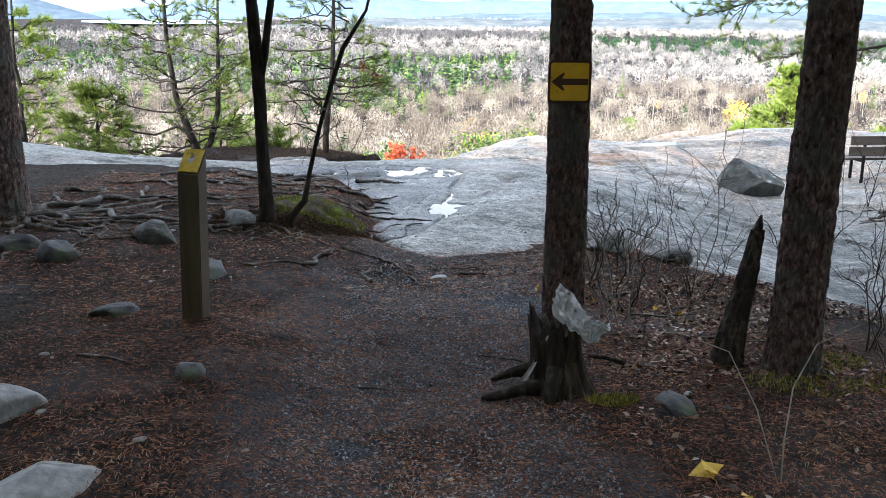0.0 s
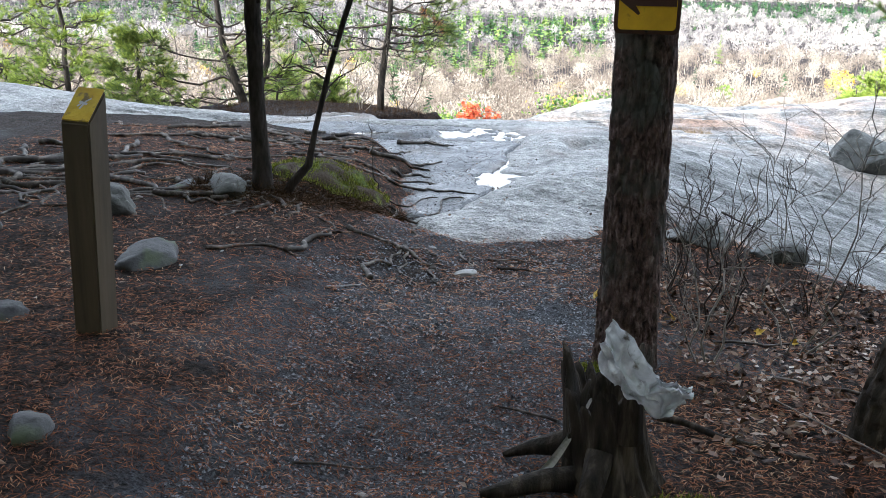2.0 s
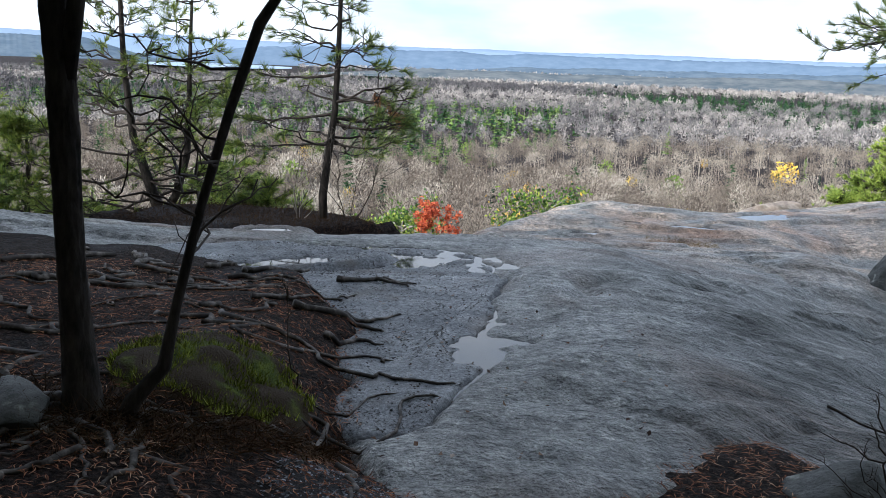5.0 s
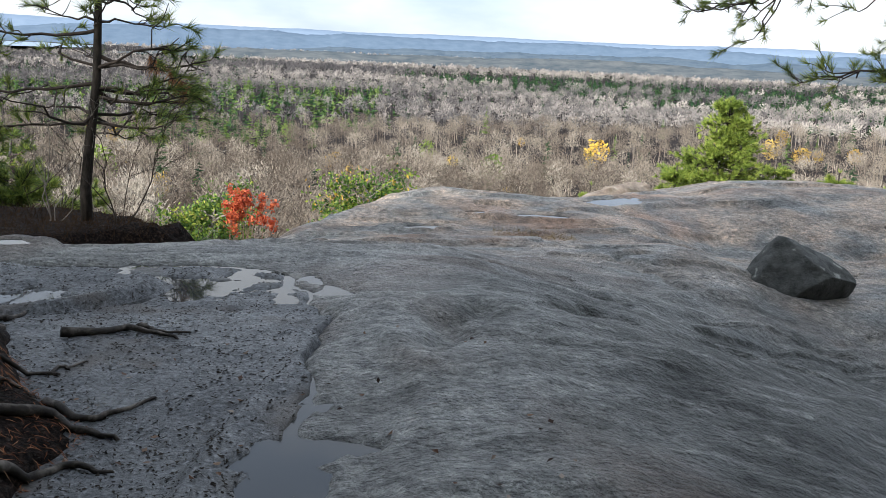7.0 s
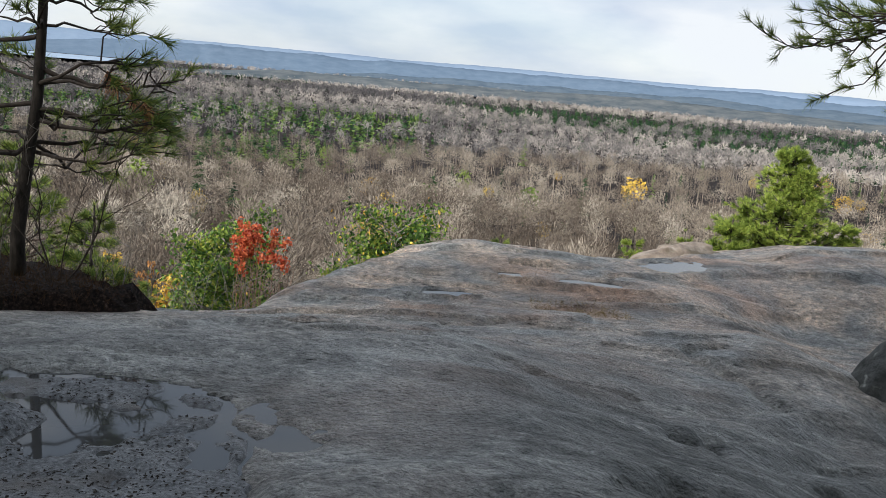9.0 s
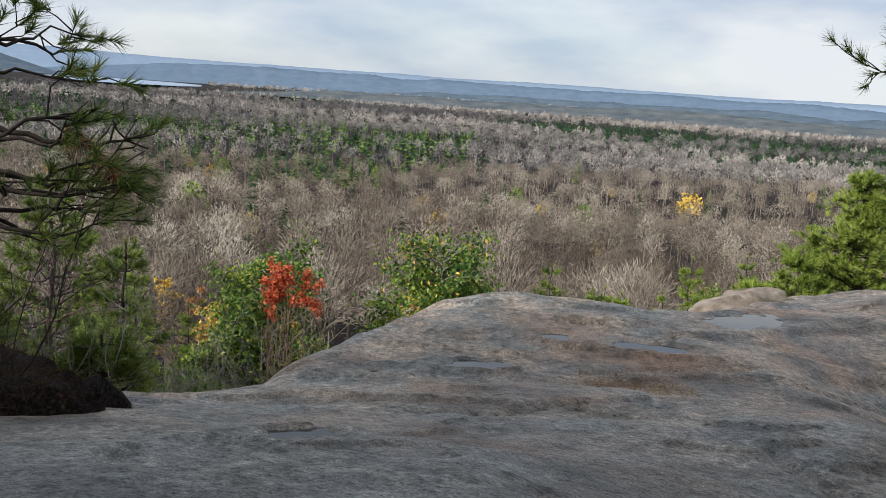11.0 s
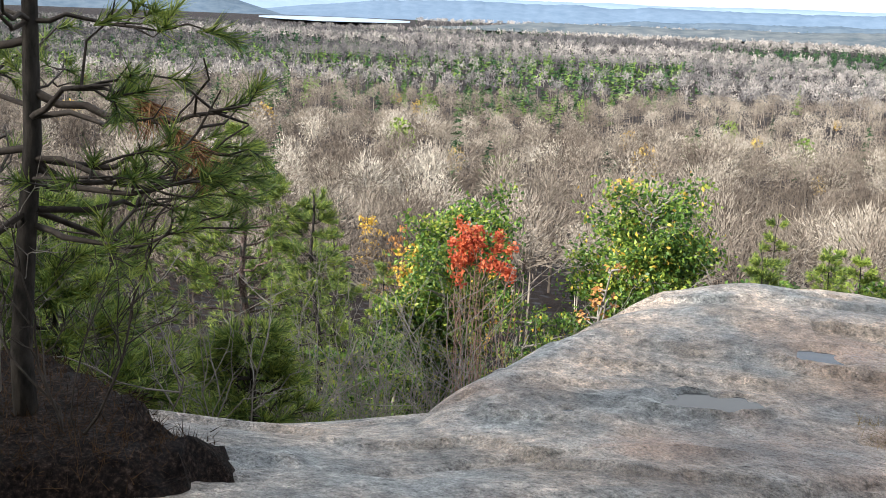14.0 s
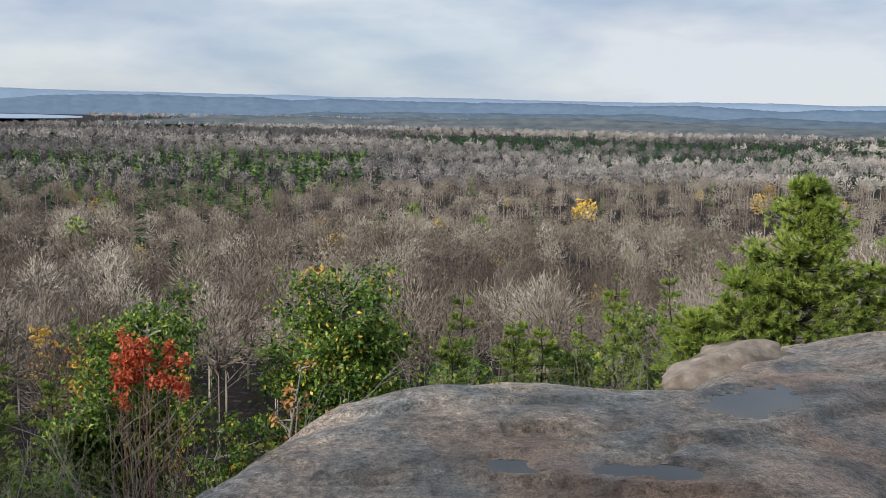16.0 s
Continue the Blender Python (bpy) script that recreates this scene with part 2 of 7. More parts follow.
trodden(SOIL, (0.062, 0.065, 0.074), 1.25, 8.2)
BARK = material("pine_bark", [(0.30, (0.014, 0.010, 0.010)), (0.43, (0.07, 0.047, 0.042)), (0.56, (0.165, 0.108, 0.094)), (0.70, (0.32, 0.245, 0.22))],
                scale=34, stretch=(1, 1, 0.55), rough=(0.75, 0.95), bump=1.0, bump_scale=48, bump_dist=0.02,
                spot=(0.105, 0.11, 0.096), spot_scale=4.2, spot_at=(0.50, 0.66), spec=0.2)
BARK_DARK = material("dark_bark", [(0.3, (0.012, 0.011, 0.010)), (0.7, (0.06, 0.05, 0.042))], scale=22, stretch=(1, 1, 0.35), rough=(0.8, 0.95), bump=0.8,
                     bump_scale=50, bump_dist=0.008, spec=0.1)
TWIG = plain("twig_bark", (0.05, 0.04, 0.033), 0.85, 0.4, 20, bump=0, spec=0.15)
TWIG_RED = plain("reddish_twig", (0.20, 0.125, 0.09), 0.85, 0.35, 14, bump=0)
TWIG_PALE = plain("pale_twig", (0.20, 0.175, 0.15), 0.85, 0.35, 14, bump=0)
ROOT = material("root_bark", [(0.3, (0.014, 0.012, 0.011)), (0.5, (0.05, 0.041, 0.034)), (0.70, (0.22, 0.19, 0.165))], scale=12, rough=(0.6, 0.9), bump=0.7, bump_scale=50, bump_dist=0.006, spec=0.3)
DEADWOOD = material("weathered_wood", [(0.30, (0.008, 0.007, 0.006)), (0.5, (0.032, 0.025, 0.019)), (0.72, (0.12, 0.095, 0.072))], scale=24, stretch=(1, 1, 0.16),
                    rough=(0.7, 0.95), bump=1.0, bump_scale=30, bump_dist=0.012, spec=0.2)
POST_WOOD = material("treated_post_wood", [(0.3, (0.045, 0.034, 0.021)), (0.7, (0.11, 0.082, 0.052))], scale=18, stretch=(1, 1, 0.06), rough=(0.65, 0.85),
                     bump=0.4, bump_scale=30, bump_dist=0.004, spot=(0.09, 0.07, 0.045), spot_scale=3, spec=0.25)
YELLOW = material("yellow_paint", [(0.3, (0.55, 0.32, 0.012)), (0.7, (0.74, 0.46, 0.02))], scale=9, rough=(0.4, 0.65), bump=0.1, spot=(0.30, 0.17, 0.02),
                  spot_scale=26, spot_at=(0.62, 0.72))
POST_YELLOW = material("worn_yellow_paint", [(0.3, (0.42, 0.27, 0.015)), (0.7, (0.62, 0.43, 0.03))], scale=14, rough=(0.5, 0.75), bump=0.3, spot=(0.16, 0.11, 0.04),
                       spot_scale=22, spot_at=(0.56, 0.66))
SIGN_BROWN = plain("brown_sign_paint", (0.055, 0.022, 0.015), 0.5, 0.2, 20, bump=0.1)
WHITE_PAINT = plain("white_paint", (0.45, 0.45, 0.44), 0.5, 0.15, 30, bump=0.1)
WET_GRAVEL = material("wet_gravel", [(0.30, (0.014, 0.015, 0.016)), (0.43, (0.055, 0.058, 0.063)), (0.56, (0.125, 0.13, 0.14)), (0.72, (0.25, 0.255, 0.265))], scale=48, rough=(0.26, 0.55),
                      rough_scale=3, bump=1.0, bump_scale=75, bump_dist=0.012, spot=(0.075, 0.065, 0.058), spot_scale=2.2, spot_at=(0.55, 0.66), spec=0.5, detail=5)
STONE = material("field_stone", [(0.3, (0.014, 0.014, 0.015)), (0.7, (0.065, 0.065, 0.066))], scale=14, rough=(0.6, 0.9), bump=0.7, bump_scale=36, bump_dist=0.012,
                 spot=(0.07, 0.085, 0.05), spot_scale=5, spot_at=(0.54, 0.66), obrand=0.12)
STONE_PALE = material("pale_stone", [(0.3, (0.14, 0.142, 0.142)), (0.7, (0.34, 0.335, 0.325))], scale=18, rough=(0.65, 0.9), bump=0.6, bump_scale=40, bump_dist=0.01,
                      spot=(0.12, 0.11, 0.10), spot_scale=6, spot_at=(0.55, 0.7), obrand=0.08)
BOULDER = material("dark_boulder", [(0.3, (0.02, 0.021, 0.019)), (0.7, (0.11, 0.11, 0.10))], scale=9, rough=(0.6, 0.9), bump=0.8, bump_scale=26, bump_dist=0.025,
                   spot=(0.30, 0.30, 0.27), spot_scale=5, spot_at=(0.63, 0.68))
OUTCROP = material("pink_granite", [(0.3, (0.16, 0.12, 0.09)), (0.55, (0.34, 0.27, 0.21)), (0.75, (0.50, 0.43, 0.36))], scale=6, rough=(0.6, 0.85), bump=0.8,
                   bump_scale=18, bump_dist=0.03, spot=(0.14, 0.11, 0.075), spot_scale=2.6)
MOSS = material("moss", [(0.28, (0.02, 0.026, 0.008)), (0.5, (0.075, 0.10, 0.018)), (0.72, (0.22, 0.25, 0.035))], scale=16, rough=(0.85, 1), bump=1, bump_scale=90,
                bump_dist=0.02, spot=(0.045, 0.032, 0.02), spot_scale=5.0, spot_at=(0.36, 0.46), spec=0.1)
MOSS_TUFT = material("moss_tuft", [(0.3, (0.09, 0.11, 0.018)), (0.7, (0.36, 0.39, 0.06))], scale=3, rough=(0.8, 1), bump=0, island=0.3, spec=0.1)
LITTER = material("pine_needle_litter", [(0.22, (0.04, 0.018, 0.011)), (0.46, (0.17, 0.064, 0.03)), (0.66, (0.33, 0.14, 0.065)), (0.85, (0.50, 0.34, 0.22))],
                  scale=1.1, rough=(0.7, 0.95), bump=0, island=0.26, spec=0.1)
DEAD_LEAF = material("dead_leaves", [(0.25, (0.035, 0.017, 0.010)), (0.5, (0.11, 0.055, 0.03)), (0.70, (0.19, 0.12, 0.078)), (0.85, (0.36, 0.30, 0.25))],
                     scale=2, rough=(0.6, 0.9), bump=0, island=0.34, spec=0.3)
YELLOW_LEAF = plain("yellow_leaf", (0.62, 0.42, 0.06), 0.6, 0.2, 30, bump=0)
GRIT = plain("path_grit", (0.17, 0.178, 0.195), 0.8, 0.6, 40, bump=0, island=0.2, spec=0.15)
PLASTIC = material("dirty_white_plastic", [(0.3, (0.42, 0.43, 0.44)), (0.7, (0.72, 0.74, 0.77))], scale=14, rough=(0.25, 0.5), bump=0.6, bump_scale=24, bump_dist=0.012,
                   spot=(0.12, 0.10, 0.08), spot_scale=16, spot_at=(0.6, 0.7), translucent=0.15)
BIRCH = material("birch_bark", [(0.35, (0.45, 0.42, 0.38)), (0.6, (0.72, 0.70, 0.66))], scale=12, stretch=(1, 1, 4), rough=(0.6, 0.8), bump=0.3, spot=(0.06, 0.05, 0.045),
                 spot_scale=18, spot_at=(0.62, 0.68))
NEEDLE = material("pine_needles", [(0.25, (0.05, 0.085, 0.02)), (0.5, (0.135, 0.195, 0.04)), (0.75, (0.30, 0.34, 0.065))], scale=1.3, rough=(0.5, 0.7), bump=0,
                  island=0.3, translucent=0.25, spec=0.3)
NEEDLE_LIGHT = material("white_pine_needles", [(0.25, (0.09, 0.14, 0.024)), (0.5, (0.21, 0.29, 0.05)), (0.75, (0.39, 0.44, 0.08))], scale=0.8, rough=(0.5, 0.7), bump=0,
                        island=0.3, translucent=0.3, spec=0.3)
NEEDLE_DEAD = material("dead_pine_needles", [(0.3, (0.09, 0.035, 0.012)), (0.7, (0.32, 0.15, 0.05))], scale=3, rough=(0.6, 0.8), bump=0, island=0.3, translucent=0.2)
LEAF_GREEN = material("green_leaves", [(0.22, (0.028, 0.068, 0.014)), (0.5, (0.10, 0.18, 0.028)), (0.70, (0.24, 0.31, 0.045)), (0.86, (0.42, 0.39, 0.07))], scale=0.55,
                      rough=(0.45, 0.7), bump=0, island=0.28, translucent=0.35, spec=0.35)
LEAF_RED = material("red_leaves", [(0.3, (0.34, 0.05, 0.02)), (0.7, (0.74, 0.20, 0.08))], scale=2, rough=(0.5, 0.7), bump=0, island=0.3, translucent=0.35)
LEAF_YELLOW = material("yellow_autumn_leaves", [(0.3, (0.42, 0.24, 0.03)), (0.7, (0.80, 0.55, 0.08))], scale=1, rough=(0.5, 0.7), bump=0, island=0.3, translucent=0.3)
LEAF_ORANGE = material("orange_autumn_leaves", [(0.3, (0.30, 0.12, 0.03)), (0.7, (0.55, 0.28, 0.08))], scale=1, rough=(0.5, 0.7), bump=0, island=0.3, translucent=0.3)
RUSTY_GRASS = plain("rusty_dead_grass", (0.055, 0.032, 0.017), 0.85, 0.45, 3, bump=0, island=0.2, spec=0.08)
GRASS_DRY = plain("dry_grass", (0.34, 0.25, 0.13), 0.8, 0.3, 3, bump=0, island=0.2)
BENCH_WOOD = material("grey_bench_wood", [(0.3, (0.07, 0.055, 0.045)), (0.7, (0.16, 0.13, 0.11))], scale=10, stretch=(0.1, 1, 1), rough=(0.7, 0.9), bump=0.5, bump_scale=20,
                      bump_dist=0.004)
STEEL = plain("dark_steel", (0.03, 0.03, 0.032), 0.5, 0.2, 20, metal=0.6, bump=0.1)


def crown_material(name, ramp, rough=0.95):
    """Bark and twigs of many trees: each tree has a tone of its own, with a little grain."""
    m = bpy.data.materials.new(name)
    m.use_nodes = True
    n, link = m.node_tree.nodes, m.node_tree.links.new
    at = n.new("ShaderNodeAttribute")
    at.attribute_name = "tone"
    g_ = n.new("ShaderNodeNewGeometry")
    mr = n.new("ShaderNodeMapRange")
    mr.inputs["To Min"].default_value, mr.inputs["To Max"].default_value = -0.10, 0.10
    link(g_.outputs["Random Per Island"], mr.inputs[0])
    ad = n.new("ShaderNodeMath")
    link(at.outputs["Fac"], ad.inputs[0])
    link(mr.outputs[0], ad.inputs[1])
    cr = n.new("ShaderNodeValToRGB")
    cr.color_ramp.elements[0].position, cr.color_ramp.elements[0].color = ramp[0][0], (*ramp[0][1], 1)
    cr.color_ramp.elements[1].position, cr.color_ramp.elements[1].color = ramp[-1][0], (*ramp[-1][1], 1)
    for p_, c_ in ramp[1:-1]:
        cr.color_ramp.elements.new(p_).color = (*c_, 1)
    link(ad.outputs[0], cr.inputs[0])
    b = n["Principled BSDF"]
    link(cr.outputs[0], b.inputs["Base Color"])
    b.inputs["Roughness"].default_value = rough
    b.inputs["Specular IOR Level"].default_value = 0.05
    return m


FOREST = {
    "bare": crown_material("bare_crowns", [(0.0, (0.08, 0.063, 0.05)), (0.35, (0.165, 0.133, 0.105)), (0.6, (0.275, 0.232, 0.185)), (0.8, (0.395, 0.345, 0.28)), (1.0, (0.52, 0.46, 0.375))]),
    # greyer and bluer than the near crowns: haze put into the colour
    "far_bare": crown_material("hazy_distant_crowns", [(0.0, (0.085, 0.08, 0.082)), (0.4, (0.17, 0.155, 0.148)), (0.7, (0.33, 0.295, 0.265)), (1.0, (0.46, 0.41, 0.36))]),
    "conifer": crown_material("far_conifers", [(0.0, (0.016, 0.04, 0.024)), (0.5, (0.045, 0.085, 0.035)), (1.0, (0.16, 0.22, 0.06))]),
    "yellow": crown_material("far_yellow_crowns", [(0.0, (0.34, 0.21, 0.05)), (0.5, (0.50, 0.36, 0.10)), (1.0, (0.64, 0.43, 0.08))]),
    "green": crown_material("far_green_crowns", [(0.0, (0.05, 0.10, 0.025)), (1.0, (0.20, 0.26, 0.06))]),
}
# haze put into the colours: bluer and paler the farther the hill
HAZY_HILL = [material(f"hazy_hill_{k}", [(0.3, a), (0.7, b)], scale=0.022, stretch=(1, 1, 2.5), rough=(0.9, 1), bump=0, detail=5, coords="Object", spec=0.02) for k, a, b in (
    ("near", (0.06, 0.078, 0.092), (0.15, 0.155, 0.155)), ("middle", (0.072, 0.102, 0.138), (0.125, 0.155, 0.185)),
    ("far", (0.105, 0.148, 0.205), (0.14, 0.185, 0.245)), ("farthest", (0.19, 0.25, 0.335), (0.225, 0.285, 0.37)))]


def water_material(name, colour, rough):
    m = bpy.data.materials.new(name)
    m.use_nodes = True
    b = m.node_tree.nodes["Principled BSDF"]
    b.inputs["Base Color"].default_value = (*colour, 1)
    b.inputs["Roughness"].default_value = rough
    b.inputs["IOR"].default_value = 1.33
    b.inputs["Specular IOR Level"].default_value = 0.6
    no = m.node_tree.nodes.new("ShaderNodeTexNoise")
    no.inputs["Scale"].default_value = 3.0
    bp = m.node_tree.nodes.new("ShaderNodeBump")
    bp.inputs["Strength"].default_value, bp.inputs["Distance"].default_value = 0.05, 0.01
    m.node_tree.links.new(no.outputs["Fac"], bp.inputs["Height"])
    m.node_tree.links.new(bp.outputs[0], b.inputs["Normal"])
    return m


PUDDLE = water_material("shallow_rain_water", (0.05, 0.05, 0.05), 0.03)
LAKE = water_material("lake_water", (0.26, 0.34, 0.44), 0.4)

# ---- shape helpers ----
rng = np.random.default_rng(7)


def vn(x, y, s=0):
    """Smooth value noise, 0 to 1."""
    x, y = np.asarray(x, float), np.asarray(y, float)
    xi, yi = np.floor(x).astype(np.int64), np.floor(y).astype(np.int64)
    fx, fy = x - xi, y - yi
    fx, fy = fx * fx * (3 - 2 * fx), fy * fy * (3 - 2 * fy)

    def at(i, j):
        h = (i * 374761393 + j * 668265263 + s * 974634777) & 0xFFFFFFFF
        h = ((h ^ (h >> 13)) * 1274126177) & 0xFFFFFFFF
        return ((h ^ (h >> 16)) & 0xFFFF) / 65535.0

    a, b, c, d = at(xi, yi), at(xi + 1, yi), at(xi, yi + 1), at(xi + 1, yi + 1)
    return (a * (1 - fx) + b * fx) * (1 - fy) + (c * (1 - fx) + d * fx) * fy


def fbm(x, y, octaves=4, s=0):
    total, amp, norm = 0.0, 1.0, 0.0
    for k in range(octaves):
        total = total + amp * (vn(x * 2 ** k + 17.3 * k, y * 2 ** k - 9.1 * k, s + k) - 0.5)
        norm += amp
        amp *= 0.5
    return total / norm


def ease(t):
    t = np.clip(t, 0, 1)
    return t * t * (3 - 2 * t)


origin = {}


def thing(name, at, label, category, group="", kind=""):
    ob = new(name)
    ob.empty_display_size = 0.2
    ob.location = at
    origin[ob] = Vector(at)
    return tagged(ob, label, category, group, kind)


def mesh_data(name, verts, faces, mat, smooth=True):
    me = bpy.data.meshes.new(name)
    verts = np.asarray(verts, np.float32).reshape(-1, 3)
    if isinstance(faces, np.ndarray):
        k = faces.shape[1]
        me.vertices.add(len(verts))
        me.vertices.foreach_set("co", verts.ravel())
        me.loops.add(faces.size)
        me.loops.foreach_set("vertex_index", faces.astype(np.int32).ravel())
        me.polygons.add(len(faces))
        me.polygons.foreach_set("loop_start", np.arange(0, faces.size, k, dtype=np.int32))
        me.update(calc_edges=True)
        me.validate()
    else:
        me.from_pydata(verts.tolist(), [], faces)
        me.update()
    me.polygons.foreach_set("use_smooth", np.full(len(me.polygons), smooth))
    if mat:
        me.materials.append(mat)
    return me


def solid(name, shape, mat, label="", category="", group="", kind="", smooth=True, at=(0, 0, 0)):
    """A thing of one mesh, its points in the world."""
    at = Vector(at)
    ob = new(name, mesh_data(name, np.asarray(shape[0], float).reshape(-1, 3) - np.array(at), shape[1], mat, smooth))
    ob.location = at
    origin[ob] = at
    return tagged(ob, label, category, group, kind)


def part(name, shape, mat, parent, label="", smooth=True, at=None):
    """One mesh under a thing or a part; its points are in the world."""
    at = Vector(at) if at is not None else origin[parent].copy()
    ob = new(name, mesh_data(name, np.asarray(shape[0], float).reshape(-1, 3) - np.array(at), shape[1], mat, smooth))
    ob.parent = parent
    ob.location = at - origin[parent]
    origin[ob] = at
    return tagged(ob, label)


def join(*shapes):
    verts, faces, n = [], [], 0
    for v, f in shapes:
        v = np.asarray(v, float).reshape(-1, 3)
        verts.append(v)
        faces += [tuple(int(i) + n for i in face) for face in f]
        n += len(v)
    return np.concatenate(verts), faces


def tube(points, radii, sides=8, rough=0.0, seed=0, cap=True):
    """A tapered tube along points, with uneven sides."""
    p = np.asarray(points, float)
    r = np.broadcast_to(np.asarray(radii, float), (len(p),)).astype(float)
    tangent = np.gradient(p, axis=0)
    tangent /= np.linalg.norm(tangent, axis=1)[:, None] + 1e-9
    ref = np.array([0.31, 0.95, 0.05]) if abs(tangent[:, 2]).mean() > 0.7 else np.array([0.05, 0.02, 1.0])
    u = np.cross(tangent, ref)
    u /= np.linalg.norm(u, axis=1)[:, None] + 1e-9
    w = np.cross(tangent, u)
    a = np.linspace(0, 2 * np.pi, sides, endpoint=False)
    ring = np.cos(a)[None, :, None] * u[:, None] + np.sin(a)[None, :, None] * w[:, None]
    rad = r[:, None] * (1 + rough * 2 * (vn(np.arange(len(p))[:, None] * 0.7 + seed, np.arange(sides)[None] * 0.9 + seed * 3, seed) - 0.5))
    verts = (p[:, None] + ring * rad[:, :, None]).reshape(-1, 3)
    faces = []
    for i in range(len(p) - 1):
        for j in range(sides):
            k = (j + 1) % sides
            faces.append((i * sides + j, i * sides + k, (i + 1) * sides + k, (i + 1) * sides + j))
    if cap:
        faces += [tuple(range(sides))[::-1], tuple((len(p) - 1) * sides + j for j in range(sides))]
    return verts, faces


def wander(a, b, n=8, amount=0.05, seed=0):
    """A crooked line from a to b."""
    a, b = np.asarray(a, float), np.asarray(b, float)
    t = np.linspace(0, 1, n)[:, None]
    g = np.random.default_rng(seed)
    off = np.cumsum(g.normal(0, 1, (n, 3)), axis=0)
    off = off - off[0] - t * (off[-1] - off[0])
    return a + (b - a) * t + off * amount * np.linalg.norm(b - a) / math.sqrt(n)


def box(x0, y0, z0, x1, y1, z1, bevel=0.0):
    bm = bmesh.new()
    bmesh.ops.create_cube(bm, size=1)
    for v in bm.verts:
        v.co = ((x0 + x1) / 2 + v.co.x * (x1 - x0), (y0 + y1) / 2 + v.co.y * (y1 - y0), (z0 + z1) / 2 + v.co.z * (z1 - z0))
    if bevel:
        bmesh.ops.bevel(bm, geom=bm.edges[:], offset=bevel, segments=2, affect="EDGES")
    bm.verts.index_update()
    out = np.array([v.co for v in bm.verts]), [tuple(v.index for v in f.verts) for f in bm.faces]
    bm.free()
    return out


def moved(shape, m):
    v = np.asarray(shape[0], float).reshape(-1, 3)
    r = np.array(m.to_3x3())
    return v @ r.T + np.array(m.translation), shape[1]


def blob(at, size, seed=0, rough=0.25, facets=1.0, cuts=4, turn=0.0, flat=0.35):
    """A stone: a ball pushed in by a few planes and roughened."""
    bm = bmesh.new()
    bmesh.ops.create_icosphere(bm, subdivisions=cuts, radius=1.0)
    v = np.array([x.co for x in bm.verts])
    faces = [tuple(x.index for x in f.verts) for f in bm.faces]
    bm.free()
    g = np.random.default_rng(seed)
    for _ in range(int(9 * facets)):
        d = g.normal(0, 1, 3)
        d /= np.linalg.norm(d)
        over = np.maximum(v @ d - g.uniform(0.62, 0.85), 0)
        v -= over[:, None] * d * 0.92
    n = fbm(v[:, 0] * 2 + seed, v[:, 1] * 2 + v[:, 2] * 1.7, 4, seed)
    v *= (1 + rough * n)[:, None]
    v[:, 2] = np.where(v[:, 2] < -flat, -flat + (v[:, 2] + flat) * 0.2, v[:, 2])
    c, s = math.cos(turn), math.sin(turn)
    v = v * np.array(size)
    return np.stack([v[:, 0] * c - v[:, 1] * s, v[:, 0] * s + v[:, 1] * c, v[:, 2]], 1) + np.array(at), faces


def blades(centres, directions, length, width, spread=0.0, g=rng, facing=None):
    """Thin triangles from centres along directions, turned to face a way where one is given."""
    n = len(centres)
    d = directions + g.normal(0, spread, (n, 3)) if spread else directions
    d = d / (np.linalg.norm(d, axis=1)[:, None] + 1e-9)
    side = np.cross(d, g.normal(0, 1, (n, 3)) if facing is None else facing + g.normal(0, 0.25, (n, 3)))
    side /= np.linalg.norm(side, axis=1)[:, None] + 1e-9
    length, width = np.broadcast_to(length, (n,))[:, None], np.broadcast_to(width, (n,))[:, None]
    v = np.stack([centres - side * width / 2, centres + side * width / 2, centres + d * length], 1).reshape(-1, 3)
    return v, np.arange(3 * n).reshape(-1, 3)


def leaves(centres, size, g=rng, flat=0.0):
    """Small folded leaf shapes, four corners each, turned at random."""
    n = len(centres)
    a = g.normal(0, 1, (n, 3))
    a[:, 2] *= 1 - flat
    a /= np.linalg.norm(a, axis=1)[:, None]
    b = np.cross(a, g.normal(0, 1, (n, 3)) * (1 - flat) + np.array([0, 0, flat * 2.0]))
    b /= np.linalg.norm(b, axis=1)[:, None] + 1e-9
    s = np.broadcast_to(size, (n,))[:, None] * g.uniform(0.7, 1.3, (n, 1))
    up = np.cross(a, b) * s * g.uniform(-0.2, 0.25, (n, 1))
    v = np.stack([centres - a * s * 0.6, centres + b * s * 0.38 + up, centres + a * s * 0.6, centres - b * s * 0.38 + up], 1).reshape(-1, 3)
    return v, np.arange(4 * n).reshape(-1, 4)


def packed(pieces):
    """Joins array shapes."""
    verts, faces, n = [], [], 0
    for v, f in pieces:
        verts.append(v)
        faces.append(f + n)
        n += len(v)
    return np.concatenate(verts), np.concatenate(faces)

# ---- the lie of the land ----
EDGE_X = [-60, -12, -6, -3, -1.8, -0.7, -0.2, 0.4, 0.85, 1.4, 2.2, 4.0, 4.6, 5.5, 7.5, 12, 60]
EDGE_Y = [12, 15.3, 16.2, 17.1, 17.3, 17.7, 18.8, 19.9, 20.6, 21.0, 21.2, 21.2, 22.2, 22.6, 22.6, 21, 19]
SOIL_X = [-60, -5, -4.2, -3.2, -1.5, -1.0, -0.74, -0.45, 0.1, 0.7, 1.15, 1.8, 2.3, 2.7, 3.4, 4.2, 60]
SOIL_Y = [11.6, 11.8, 12.0, 11.7, 10.8, 9.9, 8.6, 7.85, 7.75, 8.1, 8.4, 7.6, 6.9, 6.3, 5.6, 5.0, 4.5]
_ty = np.linspace(2, 30, 561)
